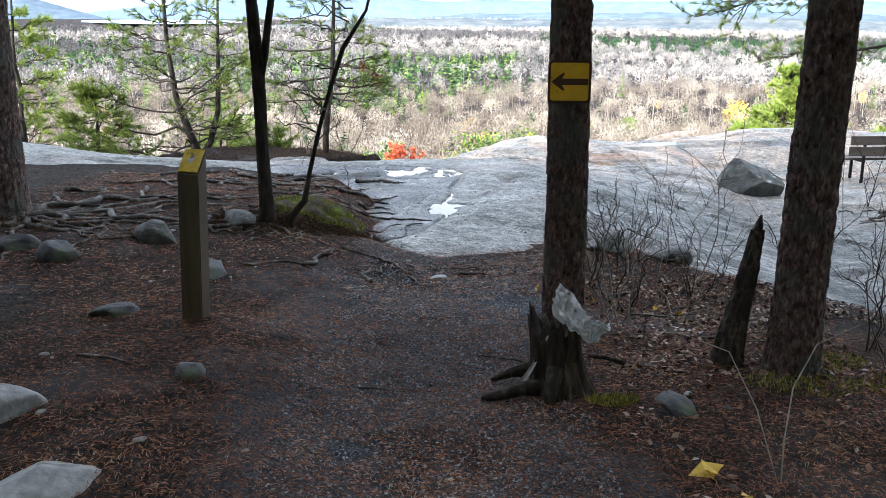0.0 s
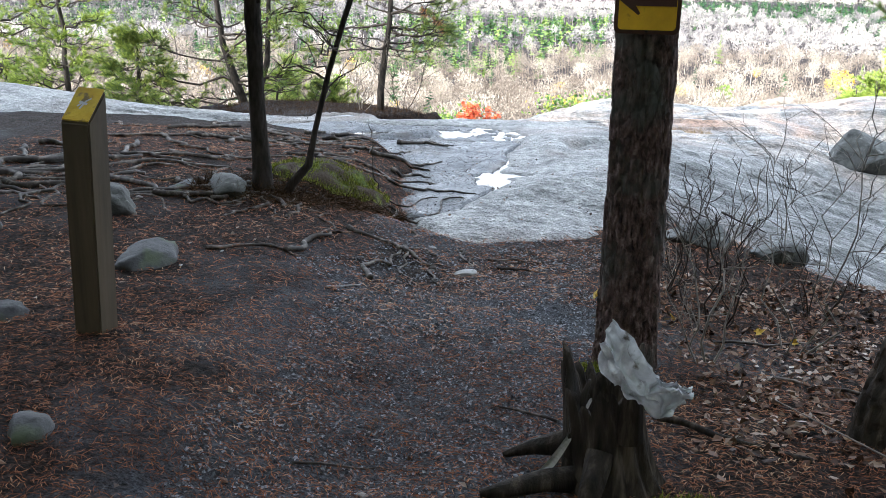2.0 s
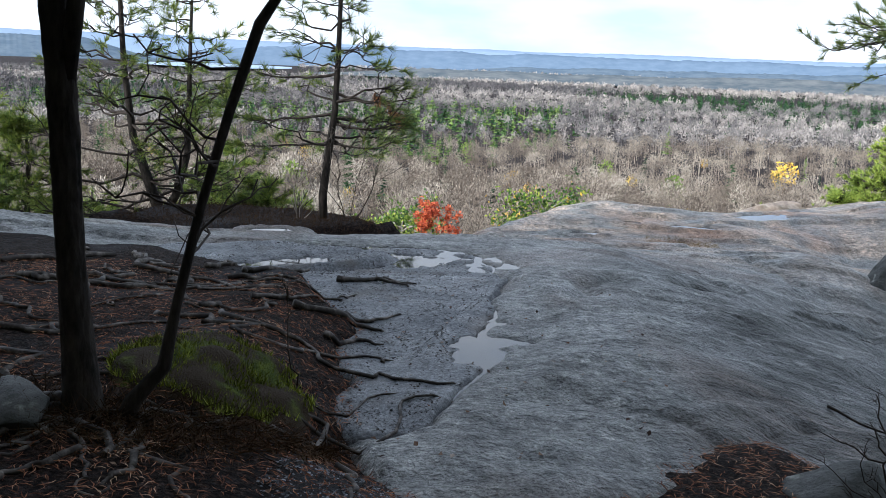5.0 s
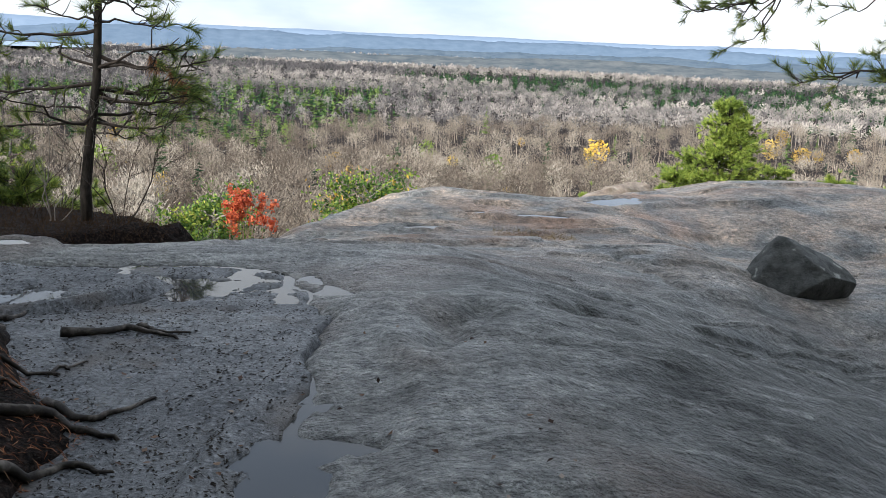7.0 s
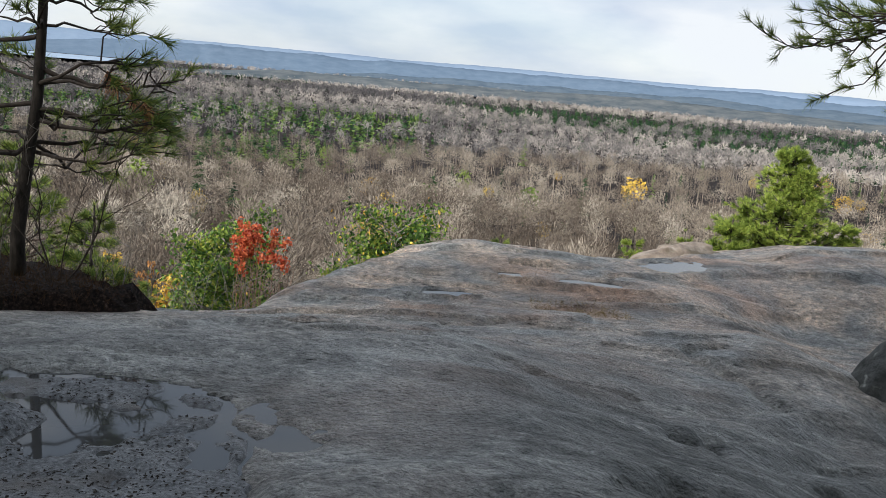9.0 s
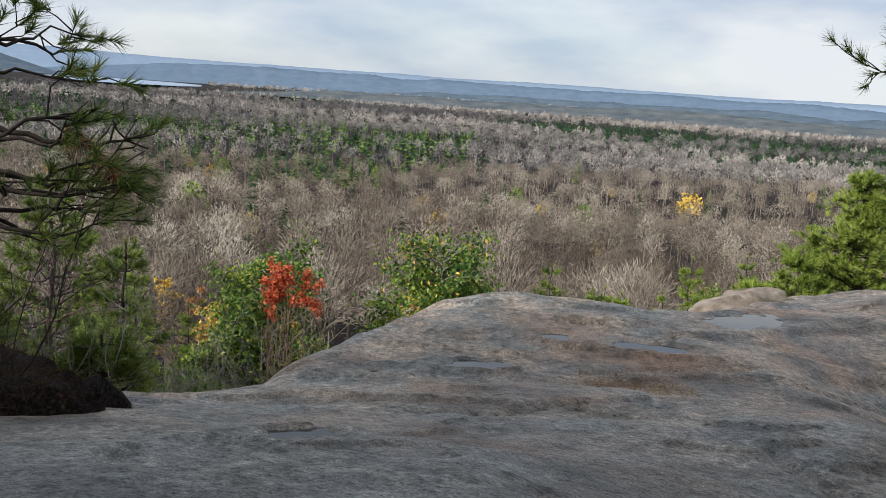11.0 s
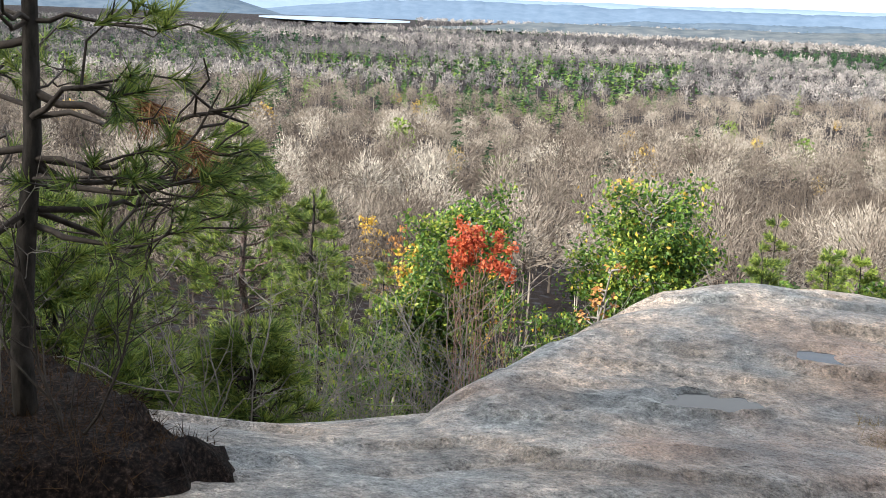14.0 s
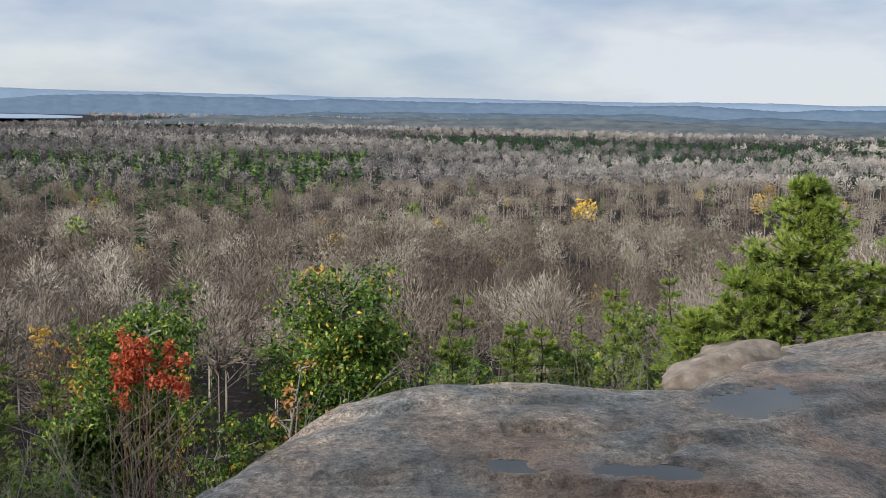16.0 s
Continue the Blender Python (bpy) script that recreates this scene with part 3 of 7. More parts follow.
_tz = np.interp(_ty, [2, 7.7, 9.5, 11, 12.2, 14.2, 16, 17.5, 19.5, 20.5, 30], [-0.6, -0.30, -0.24, -0.16, -0.26, -0.48, -0.86, -1.02, -0.96, -1.0, -1.2])
_k = np.exp(-0.5 * (np.arange(-24, 25) / 9.0) ** 2)
_tz = np.convolve(np.pad(_tz, 24, mode="edge"), _k / _k.sum(), mode="valid")

# rain puddles: x, y, half length, half width, turn in degrees
PUDDLES = [(-0.12, 9.75, 0.58, 0.17, 80), (-0.98, 12.40, 0.95, 0.42, 9), (-1.75, 11.9, 0.42, 0.14, 35), (-0.42, 14.58, 0.16, 0.07, 5), (4.15, 20.05, 0.62, 0.22, 32), (1.98, 18.83, 0.2, 0.12, 0),
           (2.75, 18.68, 0.36, 0.13, -12), (0.18, 17.52, 0.24, 0.09, 8), (1.06, 17.84, 0.26, 0.1, 10),
           (-0.07, 15.04, 0.18, 0.09, 10), (-2.42, 13.92, 0.2, 0.12, 8), (0.85, 16.86, 0.24, 0.07, 8), (5.0, 21.05, 0.18, 0.12, 40)]


def edge_y(x):
    return np.interp(x, EDGE_X, EDGE_Y) + 0.25 * fbm(x * 0.7, x * 0 + 3.0, 3, 5)


def soil_edge(x):
    return np.interp(x, SOIL_X, SOIL_Y) + 0.35 * fbm(x * 2.3, x * 0 + 1.0, 3, 8)


def ragged(x, y):
    return x + 0.45 * fbm(y * 2.1, x * 0.9, 3, 9) * ease((0.4 - x) / 0.6)


def rock_base(x, y):
    """The broad form of the bedrock."""
    z = np.interp(y, _ty, _tz)
    w = 1 - ease((y - 13.0) / 3.5)
    fall = 0.20 * np.maximum(x - 0.75, 0) ** 1.25
    z = z - np.minimum(fall, 0.9) * w
    z = z - 0.09 * ease((0.35 - x) / 0.6) * ease((y - 8.8) / 1.2) * (1 - ease((y - 12.6) / 1.5))
    z = z - 0.34 * ease((x - 3.6) / 1.5) * ease((y - 13) / 2) * (1 - ease((y - 18.2) / 1.5))
    z = z + 0.40 * np.exp(-(((x + 7.4) / 2.6) ** 2 + ((y - 12.8) / 1.4) ** 2))
    z = z + 0.10 * np.exp(-(((x - 1.6) / 1.2) ** 2 + ((y - 20.1) / 0.9) ** 2))
    z = z + 0.22 * ease((x - 5.2) / 1.4) * ease((y - 19.5) / 1.4)
    z = z - 0.12 * np.exp(-(((x + 0.9) / 1.0) ** 2 + ((y - 17.0) / 0.7) ** 2))
    z = z + 0.02 * np.exp(-((x - np.interp(y, BASIN_Y, BASIN_X) - 0.22) / 0.2) ** 2) * ease((y - 9.8) / 0.8) * ease((13 - y) / 0.8)
    d = np.maximum(y - (edge_y(x) - 0.9), 0)
    z = z - 0.30 * d ** 2 - 0.55 * np.maximum(d - 1.2, 0) ** 2
    back = np.maximum(soil_edge(ragged(x, y)) - y, 0)
    return z - 0.30 * ease(back / 0.7) - 0.25 * np.maximum(back - 0.7, 0)


def crack(x, y, x0, y0, x1, y1, width, depth):
    lx, ly = x1 - x0, y1 - y0
    t = np.clip(((x - x0) * lx + (y - y0) * ly) / (lx * lx + ly * ly), 0, 1)
    px = x0 + t * lx + 0.05 * np.sin(t * 9 + x0)
    py = y0 + t * ly + 0.05 * np.sin(t * 7 + y0)
    return depth * np.exp(-((x - px) ** 2 + (y - py) ** 2) / width ** 2)


def rock_z(x, y):
    z = rock_base(x, y)
    u, v = 0.80 * x + 0.6 * y, -0.6 * x + 0.80 * y
    near_flank = ease((x - 0.2) / 1.5) * (1 - ease((y - 15) / 3))
    u2, v2 = x * 1.0 + y * 0.15, -0.15 * x + y
    wob = 0.35 * fbm(x * 0.8, y * 0.8, 2, 31)
    lines = near_flank * fbm(u * 0.7, (v + wob) * 4.2, 2, 11) + (1 - near_flank) * fbm(u2 * 0.6, (v2 + wob) * 3.2, 2, 12)
    fine = fbm(u2 * 2.2, (v2 + wob) * 11, 3, 13)
    calm = 1 - 0.55 * ease((y - 13.5) / 3)
    z = z + 0.13 * fbm(x * 0.55, y * 0.55, 3, 10) + 0.085 * lines * (0.5 + 0.5 * calm) + 0.007 * fine * calm + (0.032 * fbm(x * 5, y * 5, 3, 14) + 0.016 * fbm(x * 15, y * 15, 2, 16)) * calm
    step = fbm(u2 * 0.5 + 9, (v2 + wob) * 1.8, 3, 15)
    z = z - 0.04 * ease((step - 0.07) / 0.02) * ease((y - 9.5) / 3) * (0.4 + vn(x * 0.8, y * 0.8, 17))
    for a in ((2.4, 18.55, 3.3, 19.45, 0.07, 0.07), (3.3, 19.45, 4.3, 20.25, 0.09, 0.10), (4.3, 20.25, 5.1, 21.3, 0.10, 0.10), (0.45, 11.0, 0.75, 11.6, 0.10, 0.08),
              (1.45, 12.1, 1.85, 12.3, 0.10, 0.08), (-1.2, 16.2, 0.6, 17.0, 0.06, 0.06), (0.5, 16.2, 2.6, 17.1, 0.05, 0.05), (2.2, 12.4, 3.6, 13.6, 0.06, 0.05),
              (0.2, 9.0, 0.9, 8.6, 0.06, 0.05), (0.9, 8.5, 1.5, 9.1, 0.06, 0.05), (1.1, 14.2, 1.9, 14.0, 0.06, 0.07), (1.92, 13.28, 2.2, 13.42, 0.10, 0.09), (2.88, 15.93, 3.18, 14.8, 0.08, 0.07), (2.0, 17.9, 3.85, 18.38, 0.05, 0.07), (-0.6, 17.6, 0.5, 18.1, 0.05, 0.04)):
        z = z - crack(x, y, *a)
    # the slab broken out near the brow: sharp along its far side
    inside = ease((x - 1.92) / 0.04) * ease((2.52 - x) / 0.1) * ease((19.57 - 0.1 * (x - 1.93) - y) / 0.03) * ease((y - 19.1) / 0.4)
    z = z - 0.075 * inside
    z = puddled(x, y, z)
    bed = in_basin(x, y)
    return z * (1 - bed) + bed * (rock_base(x, y) - 0.08)


def puddled(x, y, z):
    """The hollows that hold rain water, with ragged shores."""
    for px, py, a, b, turn in PUDDLES:
        c, s = math.cos(radians(turn)), math.sin(radians(turn))
        dx, dy = x - px, y - py
        e = np.sqrt(((dx * c + dy * s) / a) ** 2 + ((-dx * s + dy * c) / b) ** 2)
        level = puddle_level(px, py)
        shore = e + 2.0 * fbm(x * 2.2 + px, y * 2.2, 2, 20) + 1.9 * fbm(x * 7 + px, y * 7, 3, 21)
        flat = ease((2.4 - e) / 0.6)
        z = z * (1 - flat) + flat * (level + 0.014 - 0.030 * ease((1.0 - shore) / 0.5) + 0.10 * (z - level) + 0.04 * np.maximum(e - 1.3, 0))
    return z


BASIN_Y = [8.2, 8.4, 8.9, 9.3, 9.8, 10.3, 10.9, 11.3, 11.7, 12.2, 12.7, 13.1]
BASIN_X = [-0.6, -0.36, -0.30, -0.16, -0.19, -0.12, -0.12, -0.05, -0.07, -0.16, -0.34, -0.9]


def basin_x(y):
    return np.interp(y, BASIN_Y, BASIN_X) + 0.16 * fbm(y * 4, y * 0 + 2, 3, 23)


def in_basin(x, y):
    """1 on the gravel bed between the soil bank and the rock dome."""
    return ease((basin_x(y) - x) / 0.14 + 0.5) * ease((y - 8.2) / 0.3) * ease((12.98 + 0.2 * fbm(x * 2, y * 0, 2, 24) - y) / 0.2) * ease((x + 3.4) / 0.6)


def gravel_z(x, y):
    z = rock_base(x, y) - 0.012 + 0.03 * fbm(x * 2, y * 2, 2, 26)
    return puddled(x, y, z) + 0.016 * fbm(x * 12, y * 12, 2, 27) + 0.008 * fbm(x * 45, y * 45, 2, 28)


def puddle_level(px, py):
    return float(rock_base(np.array(px), np.array(py))) + 0.005


def soil_z(x, y):
    z = -0.036 * np.clip(y, -2, 7.4)
    z = z + 0.17 * ease((-x - 0.1) / 1.2) * ease((y - 1.5) / 3) + 0.10 * ease((-x - 1.0) / 2.0) * ease((y - 5.5) / 2)
    z = z + 0.02 * np.exp(-(((x - 1.65) / 0.8) ** 2 + ((y - 4.5) / 0.8) ** 2))
    z = z - 0.10 * np.exp(-(((x - 1.6) / 0.9) ** 2 + ((y - 6.6) / 1.0) ** 2))
    z = z - 0.25 * np.clip((y - 8.8) / 3.5, 0, 1) * ease((-x - 1.0) / 1.0)
    e = ((x + 1.25) / 0.95) ** 2 + ((y - 8.4) / 0.85) ** 2
    z = z - 0.24 * ease((x + 1.55) / 1.0) * ease((y - 7.5) / 0.9) * ease((0.3 - x) / 0.5)
    z = z + 0.07 * np.exp(-1.1 * e) * (1 + 1.3 * fbm(x * 2.6, y * 2.6, 4, 45))
    z = z - 0.35 * ease((x - 2.4) / 2.5) * ease((y - 3) / 3)
    past = np.maximum(y - soil_edge(ragged(x, y)), 0)
    bank = ease((-x - 0.5) / 0.4)
    z = z - (0.5 * ease(past / (1.2 - 0.15 * bank * (1 - ease((-x - 1.1) / 0.8)))) + 0.4 * np.maximum(past - 1.0, 0))
    right = np.exp(-(((x - 7.4) / 2.6) ** 2 + ((y - 11.5) / 3.2) ** 4))
    z = z * (1 - right) + right * (-0.95 - 0.03 * (y - 11))
    mound = ease((1.52 - (((x + 3.2) / 2.0) ** 2 + ((y - 15.85) / 1.0) ** 2) - 0.9 * fbm(x * 2.2, y * 2.2, 4, 41)) / 0.95)
    z = z * (1 - mound) + mound * (-0.63 + 0.05 * fbm(x * 2, y * 2, 3, 42))
    return z + 0.05 * fbm(x * 0.9, y * 0.9, 3, 40) + 0.035 * fbm(x * 3.1, y * 3.1, 3, 43) + 0.018 * fbm(x * 11, y * 11, 2, 44)


def valley_z(x, y):
    d = y - edge_y(x)
    z = np.interp(d, [-1, 0, 2, 6, 12, 30, 60, 130, 300, 600, 1000, 2000, 2340, 2440, 6000], [-1.5, -2.0, -3.2, -6.2, -9.6, -16, -23, -34, -44, -47, -48, -48, -47, -33.5, -33.5])
    far = np.clip(d / 300, 0, 1)
    return z + far * 14 * fbm(x / 260, y / 260, 3, 51) * (1 - np.clip((d - 1700) / 500, 0, 1)) + np.clip(d / 20, 0, 1) * 1.5 * fbm(x / 9, y / 9, 3, 52)


def ground_z(x, y):
    x, y = np.asarray(x, float), np.asarray(y, float)
    d = y - edge_y(x)
    top = soil_z(x, y)
    low = valley_z(x, y)
    return np.where(d > 2.5, low, np.where(d > -0.2, np.minimum(low, top), top))


def land_z(x, y):
    """What one stands on: soil or rock, whichever is higher."""
    x, y = np.asarray(x, float), np.asarray(y, float)
    top = np.where(y < edge_y(x) + 3, rock_z(x, y), -999)
    return np.maximum(ground_z(x, y), np.where(in_basin(x, y) > 0.5, np.maximum(top, gravel_z(x, y)), top))


def stand(x, y, sink=0.0):
    return (x, y, float(land_z(x, y)) - sink)


def sheet(xs, ys, height):
    gx, gy = np.meshgrid(xs, ys)
    v = np.stack([gx, gy, height(gx, gy)], -1).reshape(-1, 3)
    i = np.arange(len(ys) * len(xs)).reshape(len(ys), len(xs))
    return v, np.stack([i[:-1, :-1], i[:-1, 1:], i[1:, 1:], i[1:, :-1]], -1).reshape(-1, 4)


def spread(lo, hi, step, reach_lo, reach_hi, growth=1.17):
    line = list(np.arange(lo, hi, step))
    for sign, reach in ((1, reach_hi), (-1, reach_lo)):
        s, p = step, line[-1] if sign > 0 else line[0]
        out = []
        while abs(p) < reach:
            s *= growth
            p += sign * s
            out.append(p)
        line = line + out if sign > 0 else out[::-1] + line
    return np.array(line)


v, f = sheet(spread(-5, 5, 0.085, 4900, 4900), np.concatenate([spread(0.5, 9.0, 0.085, 60, 9.0, 1.12), spread(9.1, 17.2, 0.10, 9.0, 4900, 1.11)]), ground_z)
solid("ground", (v, f), SOIL, "brown forest soil with needle litter, falling to a wooded valley", "ground", kind="structure")
v, f = sheet(spread(-2.6, 4.2, 0.038, 10.5, 11.5, 1.035), np.concatenate([np.arange(5.0, 7.4, 0.06), np.arange(7.4, 13.6, 0.038), np.arange(13.6, 24.0, 0.05)]), rock_z)
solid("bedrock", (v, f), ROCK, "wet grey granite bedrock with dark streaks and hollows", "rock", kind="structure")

gx, gy = np.meshgrid(np.arange(-3.2, 0.12, 0.022), np.arange(8.2, 13.1, 0.024))
v = np.stack([gx, gy, gravel_z(gx, gy) - 0.14 * (1 - ease(in_basin(gx, gy) / 0.6))], -1).reshape(-1, 3)
i = np.arange(len(v)).reshape(gx.shape)
keep = (in_basin(gx, gy)[:-1, :-1] > 0.01).ravel()
f = np.stack([i[:-1, :-1], i[:-1, 1:], i[1:, 1:], i[1:, :-1]], -1).reshape(-1, 4)[keep]
solid("gravel_bed", (v, f), WET_GRAVEL, "wet blue-grey grit washed into a rock hollow", "gravel", kind="stuff")

# standing rain water in the hollows
for px, py, a, b, turn in PUDDLES:
    t = np.linspace(0, 2 * np.pi, 48, endpoint=False)
    c, s = math.cos(radians(turn)), math.sin(radians(turn))
    r = 1.7
    lx, ly = np.cos(t) * a * r, np.sin(t) * b * r
    ring = np.stack([px + lx * c - ly * s, py + lx * s + ly * c, np.full(48, puddle_level(px, py))], 1)
    solid("puddle", (ring, [tuple(range(48))]), PUDDLE, "shallow rain puddle lying in a granite hollow", "puddle", "puddles on the rock", at=(px, py, puddle_level(px, py)))


# ---- trees ----


def plates(u, v, around, seed):
    """Bark plates: the distances to the two nearest plate centres, and a height for each plate."""
    ui, vi = np.floor(u).astype(np.int64), np.floor(v).astype(np.int64)
    d1, d2, lift = np.full(u.shape, 9.0), np.full(u.shape, 9.0), np.zeros(u.shape)
    for du in (-1, 0, 1):
        for dv in (-1, 0, 1):
            cu, cv = ui + du, vi + dv
            w = cu % around
            h = (w * 374761393 + cv * 668265263 + seed * 974634777) & 0xFFFFFFFF
            h = ((h ^ (h >> 13)) * 1274126177) & 0xFFFFFFFF
            r1, r2 = (h & 0xFFF) / 4095.0, ((h >> 12) & 0xFFF) / 4095.0
            d = np.hypot(cu + 0.15 + 0.7 * r1 - u, (cv + 0.1 + 0.8 * r2 - v) * 0.75)
            lift = np.where(d < d1, ((h >> 7) & 0xFF) / 255.0, lift)
            d2 = np.where(d < d1, d1, np.minimum(d2, d))
            d1 = np.minimum(d1, d)
    return d1, d2, lift


def trunk_shape(points, radii, sides=72, rings=180, relief=0.02, seed=0, flare=0.0, scale=1.0):
    """A trunk with plated bark: vertical ridges broken across."""
    p, r = np.asarray(points, float), np.asarray(radii, float)
    t = np.linspace(0, 1, rings)
    s = np.linspace(0, 1, len(p))
    pts = np.stack([np.interp(t, s, p[:, k]) for k in range(3)], 1)
    for k in range(2):
        ker = np.ones(9) / 9
        pts[:, k] = np.convolve(np.pad(pts[:, k], 4, mode="edge"), ker, mode="valid")
    rad = np.interp(t, s, r)
    a = np.linspace(0, 2 * np.pi, sides, endpoint=False)
    high = (pts[:, 2] - pts[0, 2])[:, None]
    ang = a[None] + 0.10 * fbm(high * 5 + 0 * a[None], a[None] * 1.5 + 0 * high, 3, seed + 3)
    around = max(6, int(round(2 * np.pi * rad.mean() / 0.032 * scale)))
    warp = fbm(ang * 3, high * 6, 3, seed + 5)
    near, near2, lift = plates(ang / (2 * np.pi) * around + 1.1 * warp, high * 11 * scale + 1.5 * fbm(ang * 4, high * 9, 2, seed + 6), around, seed)
    bark = 1.0 * ease((near2 - near) / 0.2) + 0.5 * (lift - 0.5) + 0.5 * fbm(ang * 14, high * 24, 3, seed + 7) + 0.6 * fbm(ang * 7, high * 2.5, 3, seed + 9) - 0.6
    swell = flare * np.exp(-high / 0.16) * (0.55 + 0.9 * vn(ang * 1.15, 0 * high + 1.0, seed + 21))
    rr = rad[:, None] * (1 + swell) + relief * bark
    v = np.stack([pts[:, 0][:, None] + np.cos(a)[None] * rr, pts[:, 1][:, None] + np.sin(a)[None] * rr, np.repeat(pts[:, 2][:, None], sides, 1)], -1).reshape(-1, 3)
    i = np.arange(rings * sides).reshape(rings, sides)
    j = np.roll(i, -1, 1)
    return v, np.stack([i[:-1], j[:-1], j[1:], i[1:]], -1).reshape(-1, 4)


def tuft_blades(tips, dirs, count, length, width, g, back=0.5):
    """Bottle-brush tufts of needles at twig ends."""
    n = len(tips)
    c = np.repeat(tips, count, 0)
    d = np.repeat(dirs, count, 0)
    along = g.uniform(-back, 0.15, (n * count, 1)) * length
    out = g.normal(0, 1, (n * count, 3))
    out -= (out * d).sum(1)[:, None] * d
    out /= np.linalg.norm(out, axis=1)[:, None] + 1e-9
    way = d * g.uniform(0.5, 1.3, (n * count, 1)) + out * g.uniform(0.35, 1.0, (n * count, 1)) + np.array([0, 0, 0.15])
    return blades(c + d * along, way, length * g.uniform(0.6, 1.1, n * count), width, g=g)


def pine(base, height, label, seed, radius=0.06, spread_m=1.2, first=0.25, whorls=12, per=4, sub=4, needles=34, needle=0.13, needle_w=0.006, bark=None, leafmat=None,
         lean=(0, 0), droop=-0.05, bare=0.35, trunk_pts=None, dead=0.0, name="pine_tree", group="", twig_r=1.0, crook=0.18, only=None, sides=10, up=0.25):
    """A pine: trunk, limbs in rough whorls, and tufts of needles towards the twig ends."""
    g = np.random.default_rng(seed)
    base = np.array(base, float)
    if trunk_pts is None:
        trunk_pts = wander(base - [0, 0, 0.2], base + [lean[0], lean[1], height], 14, 0.025, seed)
    tp = np.asarray(trunk_pts, float)
    tr = np.linspace(radius, radius * 0.18, len(tp))
    tree = thing(name, tuple(base), label, "tree", group)
    part("trunk", tube(tp, tr, sides, 0.12, seed), bark or BARK_DARK, tree)
    hs = tp[:, 2] - base[2]
    limbs, tips, dirs = [], [], []
    for k in range(whorls):
        frac = first + (1 - first) * (k + g.uniform(-0.3, 0.3)) / whorls
        frac = min(max(frac, 0.02), 0.985)
        z = frac * height
        at = np.array([np.interp(z, hs, tp[:, i]) for i in range(3)])
        reach = spread_m * (1 - frac) ** 0.75 * (0.25 + 0.75 * min(1, (frac + 0.25) / 0.5))
        for q in range(per):
            az = g.uniform(0, 2 * np.pi) if only is None else g.uniform(*only)
            ln = reach * g.uniform(0.55, 1.15) + 0.08
            rise = droop + up * frac + g.normal(0, 0.10)
            way = np.array([math.cos(az), math.sin(az), rise])
            m = 7
            line = wander(at, at + way * ln, m, crook, seed * 91 + k * 7 + q)
            line[:, 2] += (np.linspace(0, 1, m) ** 2) * ln * 0.16 - np.sin(np.linspace(0, np.pi, m)) * ln * 0.06
            r0 = max(0.0035, radius * 0.30 * (ln / spread_m) ** 0.6) * twig_r
            limbs.append(tube(line, np.linspace(r0, r0 * 0.22, m), 5, 0.1, k, cap=False))
            ends = [(line[-1], line[-1] - line[-2])]
            for w in range(sub):
                b = g.uniform(bare, 0.95)
                p0 = np.array([np.interp(b, np.linspace(0, 1, m), line[:, i]) for i in range(3)])
                d = way / np.linalg.norm(way) + g.normal(0, 0.55, 3) * [1, 1, 0.5] + [0, 0, 0.18]
                d /= np.linalg.norm(d)
                sl = ln * g.uniform(0.15, 0.42) + 0.05
                tw = wander(p0, p0 + d * sl, 4, crook, seed * 37 + k * 11 + q * 5 + w)
                limbs.append(tube(tw, np.linspace(r0 * 0.42, r0 * 0.18, 4), 4, 0, 0, cap=False))
                ends.append((tw[-1], tw[-1] - tw[-2]))
                if sl > 0.3:
                    ends.append((tw[2], d + g.normal(0, 0.5, 3)))
            for e, d in ends:
                if g.uniform() > dead:
                    tips.append(e)
                    dirs.append(d / (np.linalg.norm(d) + 1e-9))
    tips.append(tp[-1])
    dirs.append(np.array([0, 0, 1.0]))
    tagged(part("branchwork", join(*limbs), TWIG if bark is None else bark, tree), kind="stuff")
    tagged(part("crown", tuft_blades(np.array(tips), np.array(dirs), needles, needle, needle_w, g), leafmat or NEEDLE, tree, smooth=False), kind="stuff")
    return tree


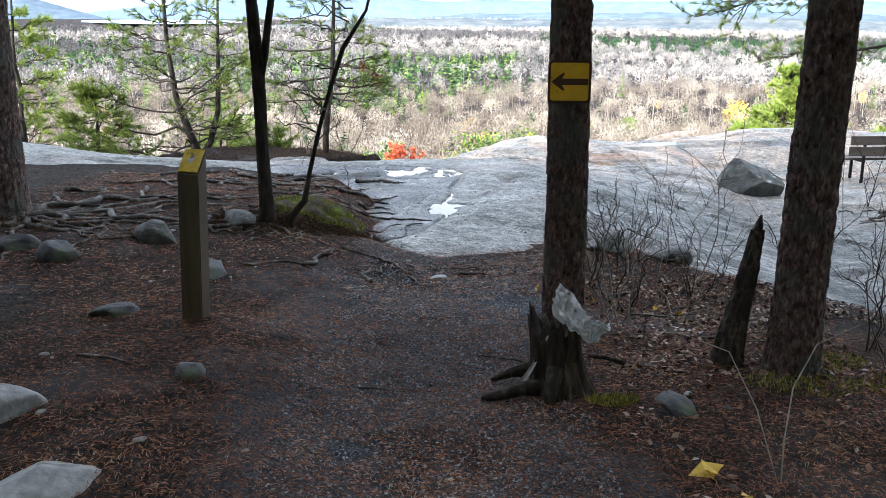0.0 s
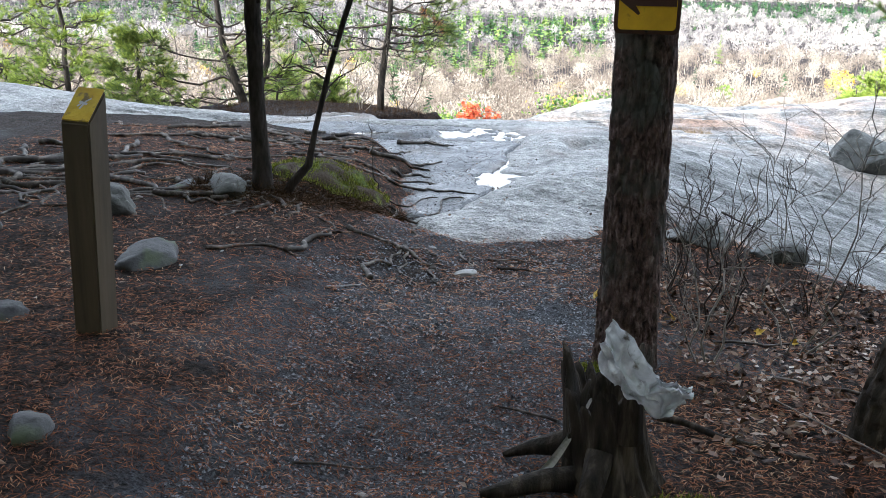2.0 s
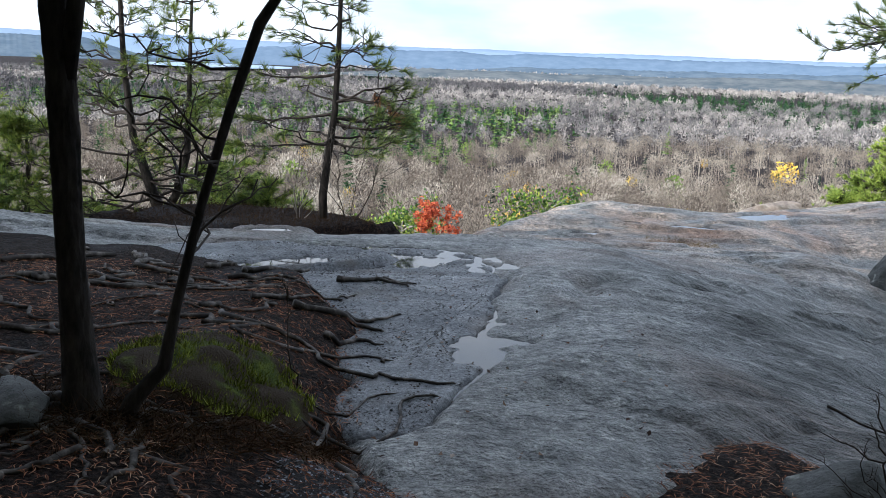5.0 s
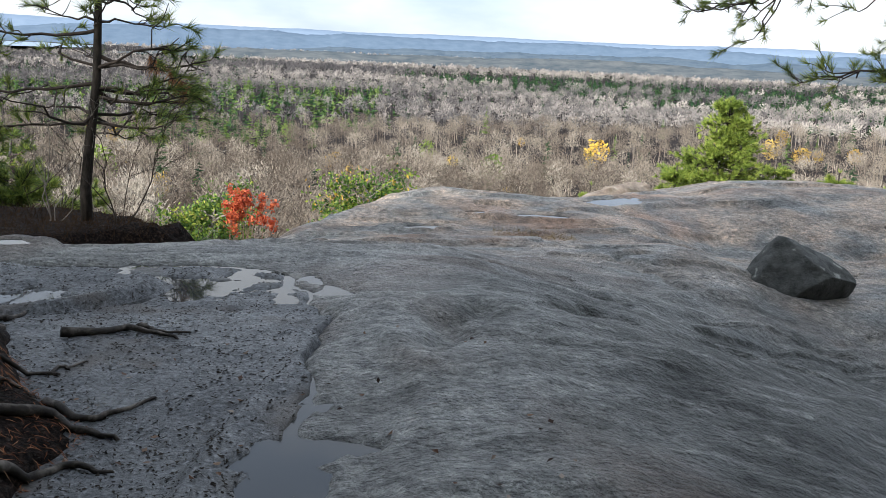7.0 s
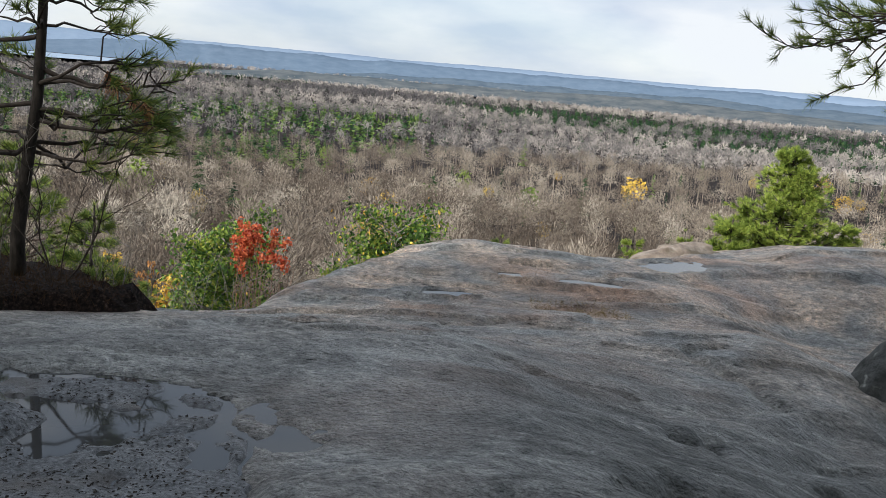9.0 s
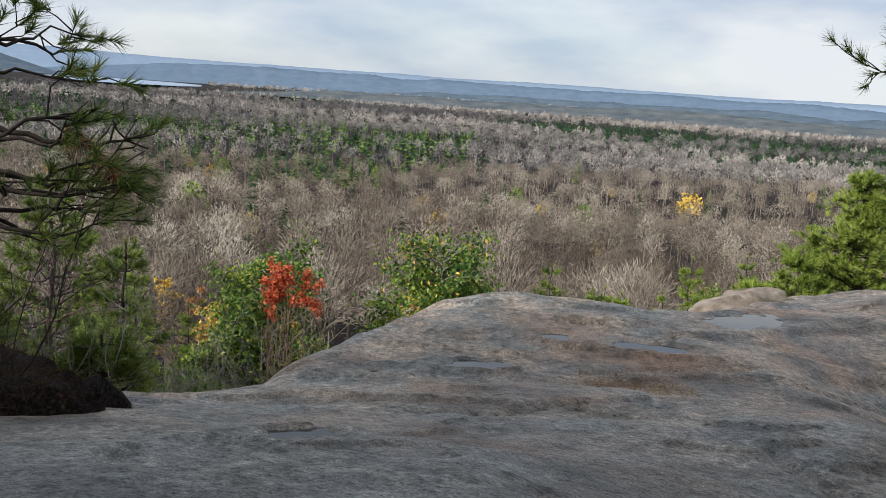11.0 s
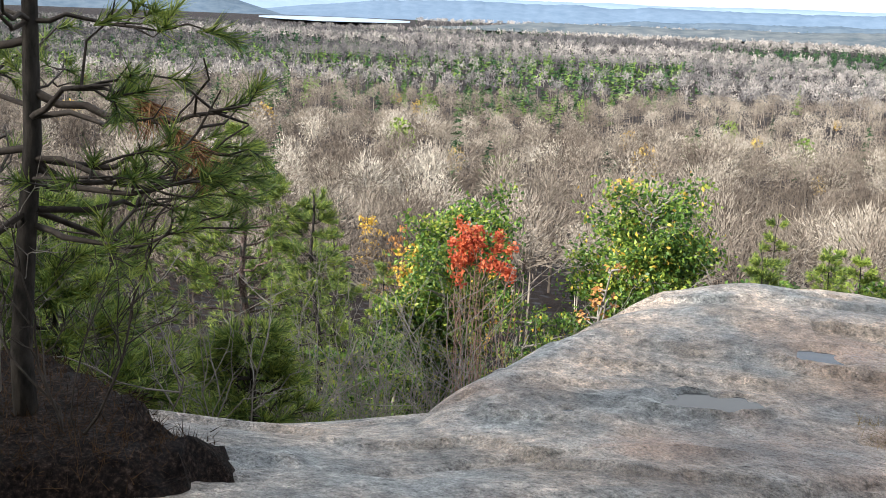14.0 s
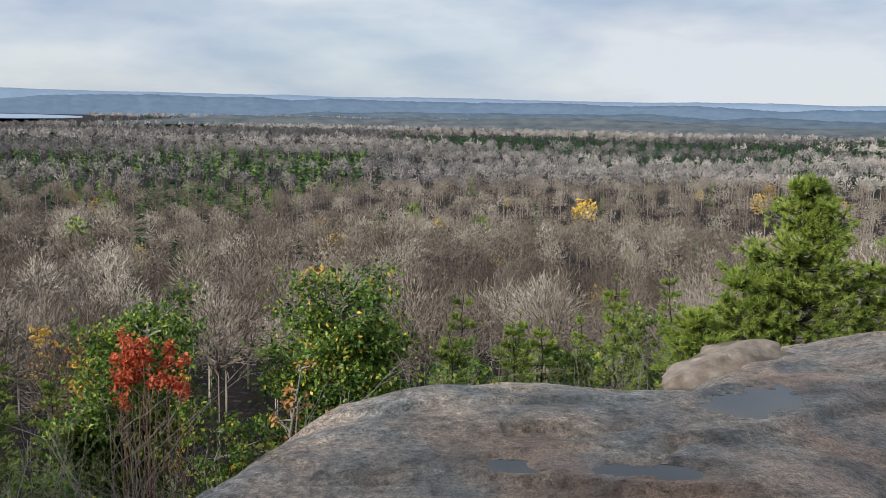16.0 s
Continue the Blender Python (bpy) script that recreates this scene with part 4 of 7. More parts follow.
def leafy(base, height, label, seed, width=2.0, leafmat=None, count=2500, size=0.12, stems=3, name="broadleaf_tree", clumps=60, low=0.15, second=None, bark=None, group=""):
    """A broadleaf tree or bush: forking stems and a ragged crown of leaf clumps."""
    g = np.random.default_rng(seed)
    base = np.array(base, float)
    tree = thing(name, tuple(base), label, "tree" if height > 2.6 else "bush", group)
    limbs, heads = [], []
    for s in range(stems):
        az = g.uniform(0, 2 * np.pi)
        top = base + [math.cos(az) * width * 0.22 * (stems > 1), math.sin(az) * width * 0.22 * (stems > 1), height * g.uniform(0.72, 0.97)]
        line = wander(base - [0, 0, 0.3], top, 9, 0.08, seed * 13 + s)
        r = 0.018 * height * g.uniform(0.6, 1)
        limbs.append(tube(line, np.linspace(r, r * 0.15, 9), 6, 0.1, s, cap=False))
        for q in range(int(clumps / stems)):
            b = g.uniform(low, 1.0)
            p0 = np.array([np.interp(b, np.linspace(0, 1, 9), line[:, i]) for i in range(3)])
            az = g.uniform(0, 2 * np.pi)
            h = (p0[2] - base[2]) / height
            ln = width * 0.5 * (0.35 + 0.75 * math.sin(min(1, max(0.05, h * 1.05)) * math.pi * 0.86)) * g.uniform(0.35, 1.05)
            tip = p0 + np.array([math.cos(az), math.sin(az), g.uniform(0.1, 0.7)]) * ln
            br = wander(p0, tip, 5, 0.15, seed * 29 + s * 31 + q)
            limbs.append(tube(br, np.linspace(r * 0.3, r * 0.06, 5), 4, 0, 0, cap=False))
            heads += [tip, br[3], br[2] * 0.5 + br[3] * 0.5]
    tagged(part("branchwork", join(*limbs), bark or TWIG_PALE, tree), kind="stuff")
    heads = np.array(heads)
    pick = heads[g.integers(0, len(heads), count)]
    blob_r = width * 0.075
    c = pick + g.normal(0, 1, (count, 3)) * blob_r * [1, 1, 0.7]
    part("crown", leaves(c, size, g), leafmat or LEAF_GREEN, tree, smooth=False)
    if second:
        mat2, n2 = second
        c = heads[g.integers(0, len(heads), n2)] + g.normal(0, 1, (n2, 3)) * blob_r
        part("turning_leaves", leaves(c, size, g), mat2, tree, smooth=False)
    return tree


def red_shrub(base, height, label, seed):
    """A vase of fine bare stems that keeps red leaves at the top alone."""
    g = np.random.default_rng(seed)
    base = np.array(base, float)
    bush = thing("red_maple_shrub", tuple(base), label, "bush")
    heads = []
    for s in range(26):
        az, o = g.uniform(0, 6.28), g.uniform(0.1, 1.0) ** 0.6
        top = base + [math.cos(az) * o * 0.62, math.sin(az) * o * 0.62, height * (1 - 0.16 * o * o) * g.uniform(0.9, 1.0)]
        line = wander(base + [math.cos(az) * o * 0.2, math.sin(az) * o * 0.2, -0.1], top, 10, 0.035, seed * 7 + s)
        shapes = [tube(line, np.linspace(0.016, 0.004, 10), 5, 0.1, s, cap=False)]
        for q in range(9):
            b = g.integers(4, 10)
            e = line[b] + np.array([g.normal(0, 0.12), g.normal(0, 0.12), g.uniform(0.1, 0.42)])
            e[2] = min(e[2], base[2] + height)
            shapes.append(tube(wander(line[b], e, 4, 0.12, seed + s * 11 + q), np.linspace(0.006, 0.003, 4), 4, 0, 0, cap=False))
            if e[2] > base[2] + height - 0.72 + g.normal(0, 0.1) and g.uniform() < 0.8:
                heads.append(e)
        part("stem", join(*shapes), TWIG_RED, bush)
    heads = np.array(heads)
    c = heads[g.integers(0, len(heads), 1500)] + g.normal(0, 0.055, (1500, 3))
    part("crown", leaves(c, 0.06, g), LEAF_RED, bush, smooth=False)
    return bush


def bare_shrub(base, height, label, seed, stems=5, spread_m=0.5, mat=None, r=0.006, twigs=7, lean=(0, 0), name="bare_shrub", depth=2, group="", wob=0.16):
    """Leafless brush: crooked stems that fork into fine twigs."""
    g = np.random.default_rng(seed)
    base = np.array(base, float)
    bush = thing(name, tuple(base), label, "bush", group)
    for s in range(stems):
        az = g.uniform(0, 2 * np.pi)
        o = spread_m * g.uniform(0.3, 1)
        top = base + [math.cos(az) * o + lean[0], math.sin(az) * o + lean[1], height * g.uniform(0.6, 1)]
        foot = base + [math.cos(az) * 0.06 * spread_m, math.sin(az) * 0.06 * spread_m, -0.05]
        line = wander(foot, top, 9, wob, seed * 17 + s)
        rr = r * g.uniform(0.6, 1.1)
        shapes = [tube(line, np.linspace(rr, rr * 0.25, 9), 5, 0.1, s, cap=False)]
        todo = [(line, rr, 0, height)]
        while todo:
            ln, r1, lev, size = todo.pop()
            if lev >= depth:
                continue
            for q in range(twigs if lev == 0 else max(2, twigs // 2)):
                b = g.uniform(0.25, 0.97)
                p0 = np.array([np.interp(b, np.linspace(0, 1, len(ln)), ln[:, i]) for i in range(3)])
                d = ln[-1] - ln[0]
                d = d / np.linalg.norm(d) + g.normal(0, 0.6, 3)
                d[2] = abs(d[2]) * 0.8 + 0.1
                tl = size * g.uniform(0.16, 0.42)
                tw = wander(p0, p0 + d / np.linalg.norm(d) * tl, 5, wob, seed * 7 + s * 97 + q * 13 + lev)
                shapes.append(tube(tw, np.linspace(r1 * 0.5, r1 * 0.18, 5), 4, 0, 0, cap=False))
                todo.append((tw, r1 * 0.5, lev + 1, tl))
        part("stem", join(*shapes), mat or TWIG, bush)
    return bush


def root_line(points, r, seed, lift=0.6, n=22, wob=0.06):
    """A root that creeps over the soil, in places sunk into it."""
    p = np.asarray(points, float)
    t = np.linspace(0, 1, n)
    s = np.linspace(0, 1, len(p))
    x, y = np.interp(t, s, p[:, 0]), np.interp(t, s, p[:, 1])
    g = np.random.default_rng(seed)
    span = np.hypot(*(p[-1] - p[0])[:2])
    k = np.array([0.25, 0.5, 0.25])
    wx, wy = g.normal(0, 1, n), g.normal(0, 1, n)
    for _ in range(2):
        wx, wy = np.convolve(wx, k, "same"), np.convolve(wy, k, "same")
    fade = np.sin(t * np.pi) ** 0.5
    x, y = x + wx * wob * span * fade, y + wy * wob * span * fade
    rad = np.linspace(r, r * 0.3, n)
    z = land_z(x, y) + rad * (lift - 0.9 + 1.1 * vn(t * 7 + seed, t * 0 + 2.0, seed)) + 0.0
    z[-1] -= r * 1.2
    return tube(np.stack([x, y, z], 1), rad, 8, 0.18, seed)


def roots_from(tree, centre, specs, mat=None):
    """Roots as parts of a tree: bearing in degrees from +x, length, thickness, bend."""
    for i, (az, ln, r, bend) in enumerate(specs):
        a, b = radians(az), radians(az + bend)
        p0 = np.array(centre[:2]) + 0.08 * np.array([math.cos(a), math.sin(a)])
        p1 = p0 + 0.5 * ln * np.array([math.cos(a), math.sin(a)])
        p2 = p1 + 0.5 * ln * np.array([math.cos(b), math.sin(b)])
        part("root", root_line([p0, p1, p2], r * 0.85, 1000 + i + int(az), 0.6, 26, 0.10), mat or ROOT, tree)


def high_crown(tree, top, radius, depth, count, seed, mat=None):
    """The crown high above the path: limbs and tufts."""
    g = np.random.default_rng(seed)
    limbs, tips, dirs = [], [], []
    for k in range(count):
        z = g.uniform(0, 1)
        az = g.uniform(0, 2 * np.pi)
        ln = radius * (1 - 0.75 * z) * g.uniform(0.5, 1.05)
        p0 = np.array(top) + [0, 0, -depth * (1 - z)]
        p1 = p0 + np.array([math.cos(az), math.sin(az), 0.18]) * ln
        line = wander(p0, p1, 6, 0.12, seed * 3 + k)
        limbs.append(tube(line, np.linspace(0.028, 0.006, 6), 5, 0.1, k, cap=False))
        for b in range(12):
            q = g.uniform(0.2, 1)
            e = p0 + (p1 - p0) * q + g.normal(0, 0.16, 3) * ln * 0.8
            tips.append(e)
            d = (p1 - p0) / ln + g.normal(0, 0.5, 3)
            dirs.append(d / np.linalg.norm(d))
    tagged(part("branchwork", join(*limbs), BARK_DARK, tree), kind="stuff")
    # broad blades, so that crowns out of view shade the ground
    part("crown", tuft_blades(np.array(tips), np.array(dirs), 15, 0.42, 0.13, g), mat or NEEDLE, tree, smooth=False)


def big_pine(x, y, radius, label, seed, lean=(0, 0), height=9.0, relief=0.018, flare=0.7, crown=(3.3, 4.6, 34), sink=0.25, rings=260, tall=3.2):
    base = np.array(stand(x, y))
    tree = thing("pine_tree", tuple(base), label, "tree")
    p0, p1 = base - [0, 0, sink], base + [lean[0] * tall, lean[1] * tall, tall]
    p2 = base + [lean[0] * height, lean[1] * height, height]
    part("trunk", trunk_shape([p0, p1], [radius * 1.05, radius * 0.9], 130 if rings > 100 else 48, rings, relief, seed, flare), BARK, tree)
    part("upper_trunk", tube(wander(p1 - [0, 0, 0.05], p2, 8, 0.01, seed), np.linspace(radius * 0.9, radius * 0.35, 8), 14, 0.06, seed), BARK, tree)
    high_crown(tree, p2, crown[0], crown[1], crown[2], seed)
    return tree, base

# ---- by the path: the large pines ----
sign_pine, sp = big_pine(0.645, 5.62, 0.116, "rough red-brown pine trunk standing by the path with a trail sign", 3, lean=(-0.012, 0.0))
big_right, br_ = big_pine(1.79, 4.88, 0.123, "rough dark pine trunk leaning a little beside a snag", 5, lean=(0.030, 0.02))
left_pine, lp = big_pine(-3.86, 7.75, 0.20, "thick dark pine trunk with spreading surface roots", 8, flare=0.9, crown=(3.2, 5.0, 30), rings=180)
roots_from(left_pine, lp, [(-20, 1.3, 0.05, 20), (2, 2.3, 0.045, -15), (18, 2.6, 0.04, -25), (-45, 1.2, 0.05, 30), (-70, 0.9, 0.04, 20), (35, 2.2, 0.045, -10), (10, 1.6, 0.03, 30),
                           (-8, 2.0, 0.03, -20), (50, 1.9, 0.035, -40), (-32, 1.7, 0.03, 10), (-58, 1.5, 0.03, -15), (27, 1.4, 0.03, 25)])
right_far, rf = big_pine(7.25, 14.8, 0.17, "pine trunk with gnarled roots standing beyond the bench", 12, flare=1.0, crown=(2.4, 3.6, 22), height=8, rings=90)
roots_from(right_far, rf, [(190, 1.1, 0.05, 20), (215, 1.3, 0.045, -20), (240, 1.0, 0.04, 10), (165, 1.2, 0.04, 15), (200, 1.5, 0.035, 25)])
# unseen pines, added to shade the path and the rock's right flank
for bx, by, s in ((-3.4, -2.6, 21), (2.9, -2.2, 22), (-0.6, -4.2, 23), (4.6, 1.5, 24), (-5.6, 3.0, 25), (-8.5, 8.6, 26), (5.4, 5.4, 27), (-6.4, 6.2, 28), (-3.2, 0.6, 29), (-7.5, -1.0, 30), (7.5, -1.0, 31), (2.6, 1.0, 32), (-9.6, 0.8, 34), (-8.8, 3.4, 35), (-11.2, -1.8, 36), (-11.0, 5.2, 37)):
    big_pine(bx, by, 0.16, "unseen pine added at the start of the path for shade", s, rings=60, crown=(3.9, 6.4, 52), flare=0.5, height=11.0)


# boughs of the pine beyond the bench that reach over the rock
def bough(tree, start, end, seed, sub=9, spread_m=0.55):
    g = np.random.default_rng(seed)
    line = wander(start, end, 12, 0.06, seed)
    limbs = [tube(line, np.linspace(0.03, 0.007, 12), 6, 0.1, seed, cap=False)]
    tips, dirs = [line[-1]], [line[-1] - line[-2]]
    way = (line[-1] - line[0]) / np.linalg.norm(line[-1] - line[0])
    for k in range(sub):
        b = g.uniform(0.3, 0.98)
        p0 = np.array([np.interp(b, np.linspace(0, 1, 12), line[:, i]) for i in range(3)])
        d = way * 0.8 + g.normal(0, 0.5, 3) * [1, 1, 0.6]
        d /= np.linalg.norm(d)
        tw = wander(p0, p0 + d * spread_m * g.uniform(0.5, 1.2), 6, 0.14, seed * 3 + k)
        tw[:, 2] -= np.sin(np.linspace(0, np.pi, 6)) * 0.08
        limbs.append(tube(tw, np.linspace(0.011, 0.004, 6), 5, 0, 0, cap=False))
        for q in range(4):
            e0 = tw[g.integers(2, 6)]
            e1 = e0 + (d + g.normal(0, 0.5, 3) + [0, 0, 0.35]) * g.uniform(0.08, 0.22)
            limbs.append(tube(wander(e0, e1, 3, 0.1, k * 9 + q), np.linspace(0.005, 0.0035, 3), 4, 0, 0, cap=False))
            tips.append(e1)
            dirs.append(e1 - e0 + [0, 0, 0.05])
        tips.append(tw[-1])
        dirs.append(tw[-1] - tw[-2])
    dirs = np.array(dirs)
    dirs /= np.linalg.norm(dirs, axis=1)[:, None]
    b_ob = part("bough", join(*limbs), TWIG, tree)
    part("needles", tuft_blades(np.array(tips), dirs, 44, 0.14, 0.006, g), NEEDLE, b_ob, smooth=False)


bough(right_far, (7.25, 14.8, 2.4), (4.3, 17.8, 1.75), 61, 26, 0.8)
bough(right_far, (7.25, 14.8, 2.7), (4.7, 17.5, 2.0), 62, 24, 0.8)
bough(right_far, (7.25, 14.8, 1.2), (5.4, 17.3, 0.95), 63, 14, 0.5)

# the trail arrow on the pine
SX, SY, SZ = 0.608, 5.478, 1.318
sign = thing("trail_sign", (SX, SY, SZ), "yellow trail sign with a brown arrow nailed to a pine", "sign")


def plate(w, h, t, r, y):
    pts = []
    for cx, cz, a0 in ((w / 2 - r, h / 2 - r, 0), (-w / 2 + r, h / 2 - r, 90), (-w / 2 + r, -h / 2 + r, 180), (w / 2 - r, -h / 2 + r, 270)):
        pts += [(SX + cx + r * math.cos(radians(a0 + q)), SZ + cz + r * math.sin(radians(a0 + q))) for q in (0, 30, 60, 90)]
    n = len(pts)
    verts = [(x, y, z) for x, z in pts] + [(x, y + t, z) for x, z in pts]
    return verts, [tuple(range(n)), tuple(range(2 * n - 1, n - 1, -1))] + [(i, i + n, (i + 1) % n + n, (i + 1) % n) for i in range(n)]


part("backing", plate(0.246, 0.242, 0.006, 0.022, SY), SIGN_BROWN, sign, "dark brown border", smooth=False)
part("panel", plate(0.216, 0.212, 0.003, 0.014, SY - 0.003), YELLOW, sign, "yellow panel", smooth=False)
aw = [(-0.105, 0.0), (-0.035, 0.052), (-0.028, 0.045), (-0.045, 0.018), (0.105, 0.018), (0.105, -0.018), (-0.045, -0.018), (-0.028, -0.045), (-0.035, -0.052)]
n = len(aw)
vv = [(SX + x, SY - 0.006, SZ + z) for x, z in aw] + [(SX + x, SY - 0.002, SZ + z) for x, z in aw]
part("arrow", (vv, [tuple(range(n)), tuple(range(2 * n - 1, n - 1, -1))] + [(i, i + n, (i + 1) % n + n, (i + 1) % n) for i in range(n)]), SIGN_BROWN, sign, "brown arrow", smooth=False)
for dz in (0.112, -0.112):
    part("nail", blob((SX, SY - 0.004, SZ + dz), (0.006, 0.004, 0.006), 1, 0, 0, 2), STEEL, sign)

# marker post
PX, PY, PZ = stand(-1.50, 5.13)
post = thing("marker_post", (PX, PY, PZ), "square wooden trail post with a slanting yellow top", "post")
turn = pose(PX, PY, PZ, 0, 1.5, -8)
w = 0.060


def post_body(z0, zf, zb, h, grow=0.0):
    q = h + grow
    verts = [(-q, -q, z0), (q, -q, z0), (q, q, z0), (-q, q, z0), (-q, -q, zf), (q, -q, zf), (q, q, zb), (-q, q, zb)]
    bm = bmesh.new()
    bv = [bm.verts.new(p) for p in verts]
    for face in ((3, 2, 1, 0), (4, 5, 6, 7), (0, 1, 5, 4), (1, 2, 6, 5), (2, 3, 7, 6), (3, 0, 4, 7)):
        bm.faces.new([bv[i] for i in face])
    bmesh.ops.bevel(bm, geom=bm.edges[:], offset=0.006, segments=2, affect="EDGES")
    bm.verts.index_update()
    out = np.array([v.co for v in bm.verts]), [tuple(v.index for v in f.verts) for f in bm.faces]
    bm.free()
    return out


part("shaft", moved(post_body(-0.3, 0.842, 0.952, w), turn), POST_WOOD, post, smooth=False)
top = moved(([(-w + .004, -w + .004, 0.848), (w - .004, -w + .004, 0.848), (w - .004, w - .004, 0.954), (-w + .004, w - .004, 0.954),
              (-w + .004, -w + .004, 0.852), (w - .004, -w + .004, 0.852), (w - .004, w - .004, 0.958), (-w + .004, w - .004, 0.958)],
             [(3, 2, 1, 0), (4, 5, 6, 7), (0, 1, 5, 4), (1, 2, 6, 5), (2, 3, 7, 6), (3, 0, 4, 7)]), turn)
part("painted_top", top, POST_YELLOW, post, "worn yellow painted top", smooth=False)
em = []
for i, (ax, ay, bx, by, tw) in enumerate(((-0.004, -0.020, 0.012, 0.022, 0.009), (-0.020, 0.006, 0.018, -0.002, 0.008), (-0.018, -0.012, -0.002, 0.004, 0.007), (0.006, 0.006, 0.024, 0.020, 0.006))):
    d = np.array([bx - ax, by - ay])
    nrm = np.array([-d[1], d[0]]) / np.linalg.norm(d) * tw / 2
    quad = [np.array([ax, ay]) + nrm, np.array([bx, by]) + nrm, np.array([bx, by]) - nrm, np.array([ax, ay]) - nrm]
    em.append(([(q[0], q[1], 0.9065 + q[1] * 0.83 + i * 0.0006) for q in quad], [(3, 2, 1, 0)]))
part("emblem", moved(join(*em), turn), WHITE_PAINT, post, "small white emblem", smooth=False)

# ---- stump, bag, snag ----
STX, STY, STZ = stand(0.53, 4.52)
stump = thing("rotten_stump", (STX, STY, STZ), "dark rotten stump with a jagged broken top", "stump")
a = np.linspace(0, 2 * np.pi, 64, endpoint=False)
rings = []
tops = 0.30 + 0.10 * (vn(a * 3.0, a * 0 + 4, 77) - 0.5) + 0.10 * np.exp(-((np.cos(a) - np.cos(3.3)) ** 2 + (np.sin(a) - np.sin(3.3)) ** 2) / 0.12) \
    - 0.08 * np.exp(-((np.cos(a) - 1) ** 2 + np.sin(a) ** 2) / 0.5) + 0.05 * np.abs(np.sin(a * 9 + 1))
for k in range(15):
    q = k / 14
    r = (0.125 + 0.10 * np.exp(-q * 5) * (0.5 + vn(a * 1.6, a * 0 + 1, 71))) * (1 + 0.16 * fbm(a * 4, a * 0 + q * 1.2, 3, 72)) + 0.010 * np.sin(a * 13 + 3 * q)
    rings.append(np.stack([STX + np.cos(a) * r - 0.06 * q, STY + np.sin(a) * r, STZ - 0.06 + q * (tops + 0.06)], 1))
for q in (0.97, 0.6, 0.25, 0.05):
    r = 0.105 * (0.35 + 0.65 * q) * (1 + 0.25 * fbm(a * 4, a * 0 + q, 3, 73))
    rings.append(np.stack([STX + np.cos(a) * r - 0.06 * q, STY + np.sin(a) * r, STZ + tops * q * 0.95], 1))
vs = np.concatenate(rings)
i = np.arange(len(vs)).reshape(-1, 64)
j = np.roll(i, -1, 1)
part("shell", (vs, np.stack([i[:-1], j[:-1], j[1:], i[1:]], -1).reshape(-1, 4)), DEADWOOD, stump)
part("splinter", tube([(STX + 0.03, STY - 0.1, STZ + 0.2), (STX + 0.03, STY - 0.10, STZ + 0.38), (STX + 0.045, STY - 0.1, STZ + 0.52)], [0.045, 0.028, 0.006], 8, 0.3, 4), DEADWOOD, stump)
part("splinter", tube([(STX - 0.13, STY - 0.03, STZ + 0.1), (STX - 0.13, STY - 0.05, STZ + 0.26), (STX - 0.10, STY - 0.05, STZ + 0.37)], [0.04, 0.02, 0.005], 8, 0.3, 5), DEADWOOD, stump)
part("root", tube([(STX - 0.10, STY - 0.06, STZ + 0.03), (STX - 0.22, STY - 0.12, STZ + 0.05), (STX - 0.34, STY - 0.16, STZ + 0.03), (STX - 0.42, STY - 0.17, STZ + 0.015)], [0.05, 0.035, 0.026, 0.012], 9, 0.25, 6), DEADWOOD, stump)
part("root", tube([(STX - 0.06, STY - 0.12, STZ + 0.16), (STX - 0.09, STY - 0.2, STZ + 0.06), (STX - 0.10, STY - 0.27, STZ - 0.03)], [0.05, 0.035, 0.016], 9, 0.25, 7), DEADWOOD, stump)
part("root", tube([(STX - 0.12, STY + 0.05, STZ + 0.1), (STX - 0.26, STY + 0.1, STZ + 0.05), (STX - 0.36, STY + 0.12, STZ)], [0.05, 0.03, 0.012], 9, 0.25, 8), DEADWOOD, stump)
gx, gy = np.meshgrid(np.linspace(0, 1, 5), np.linspace(0, 1, 14))
strip = np.stack([STX - 0.235 + 0.14 * gy + 0.035 * (gx - 0.5) * (1.4 - gy), STY - 0.10 + 0.05 * gy + 0.02 * np.sin(gx * 3), STZ + 0.05 + 0.23 * gy ** 1.3 + 0.02 * gx], -1).reshape(-1, 3)
i = np.arange(70).reshape(14, 5)
strip_f = np.stack([i[:-1, :-1], i[:-1, 1:], i[1:, 1:], i[1:, :-1]], -1).reshape(-1, 4)
solid("birch_bark_strip", (np.concatenate([strip, strip + [0, 0.006, 0.004]]), np.concatenate([strip_f, strip_f[:, ::-1] + 70])), BIRCH,
      "curled strip of white birch bark leaning on the stump", "bark", at=(STX - 0.2, STY - 0.1, STZ + 0.05))
# a torn plastic bag caught on the stump
gx, gy = np.meshgrid(np.linspace(0, 1, 60), np.linspace(0, 1, 30))
bx = STX - 0.07 + 0.25 * gx
bz = STZ + 0.52 - 0.30 * gx + 0.12 * gx ** 2 + (gy - 0.5) * (0.13 + 0.05 * np.sin(gx * 7 + 1)) * np.sin(np.clip(gx * 1.1 + 0.12, 0, 1) * np.pi * 0.9) ** 0.5
by = STY - 0.135 - 0.05 * np.sin(gx * np.pi) + 0.09 * fbm(gx * 5, gy * 4, 4, 81) + 0.06 * np.abs(fbm(gx * 9, gy * 7, 3, 82))
bz = bz + 0.10 * fbm(gx * 4 + 5, gy * 3, 3, 83)
bx = bx + 0.06 * fbm(gx * 5 + 5, gy * 5, 3, 84) + 0.03 * (gy - 0.5)
v1 = np.stack([bx, by, bz], -1).reshape(-1, 3)
i = np.arange(1800).reshape(30, 60)
f1 = np.stack([i[:-1, :-1], i[:-1, 1:], i[1:, 1:], i[1:, :-1]], -1).reshape(-1, 4)
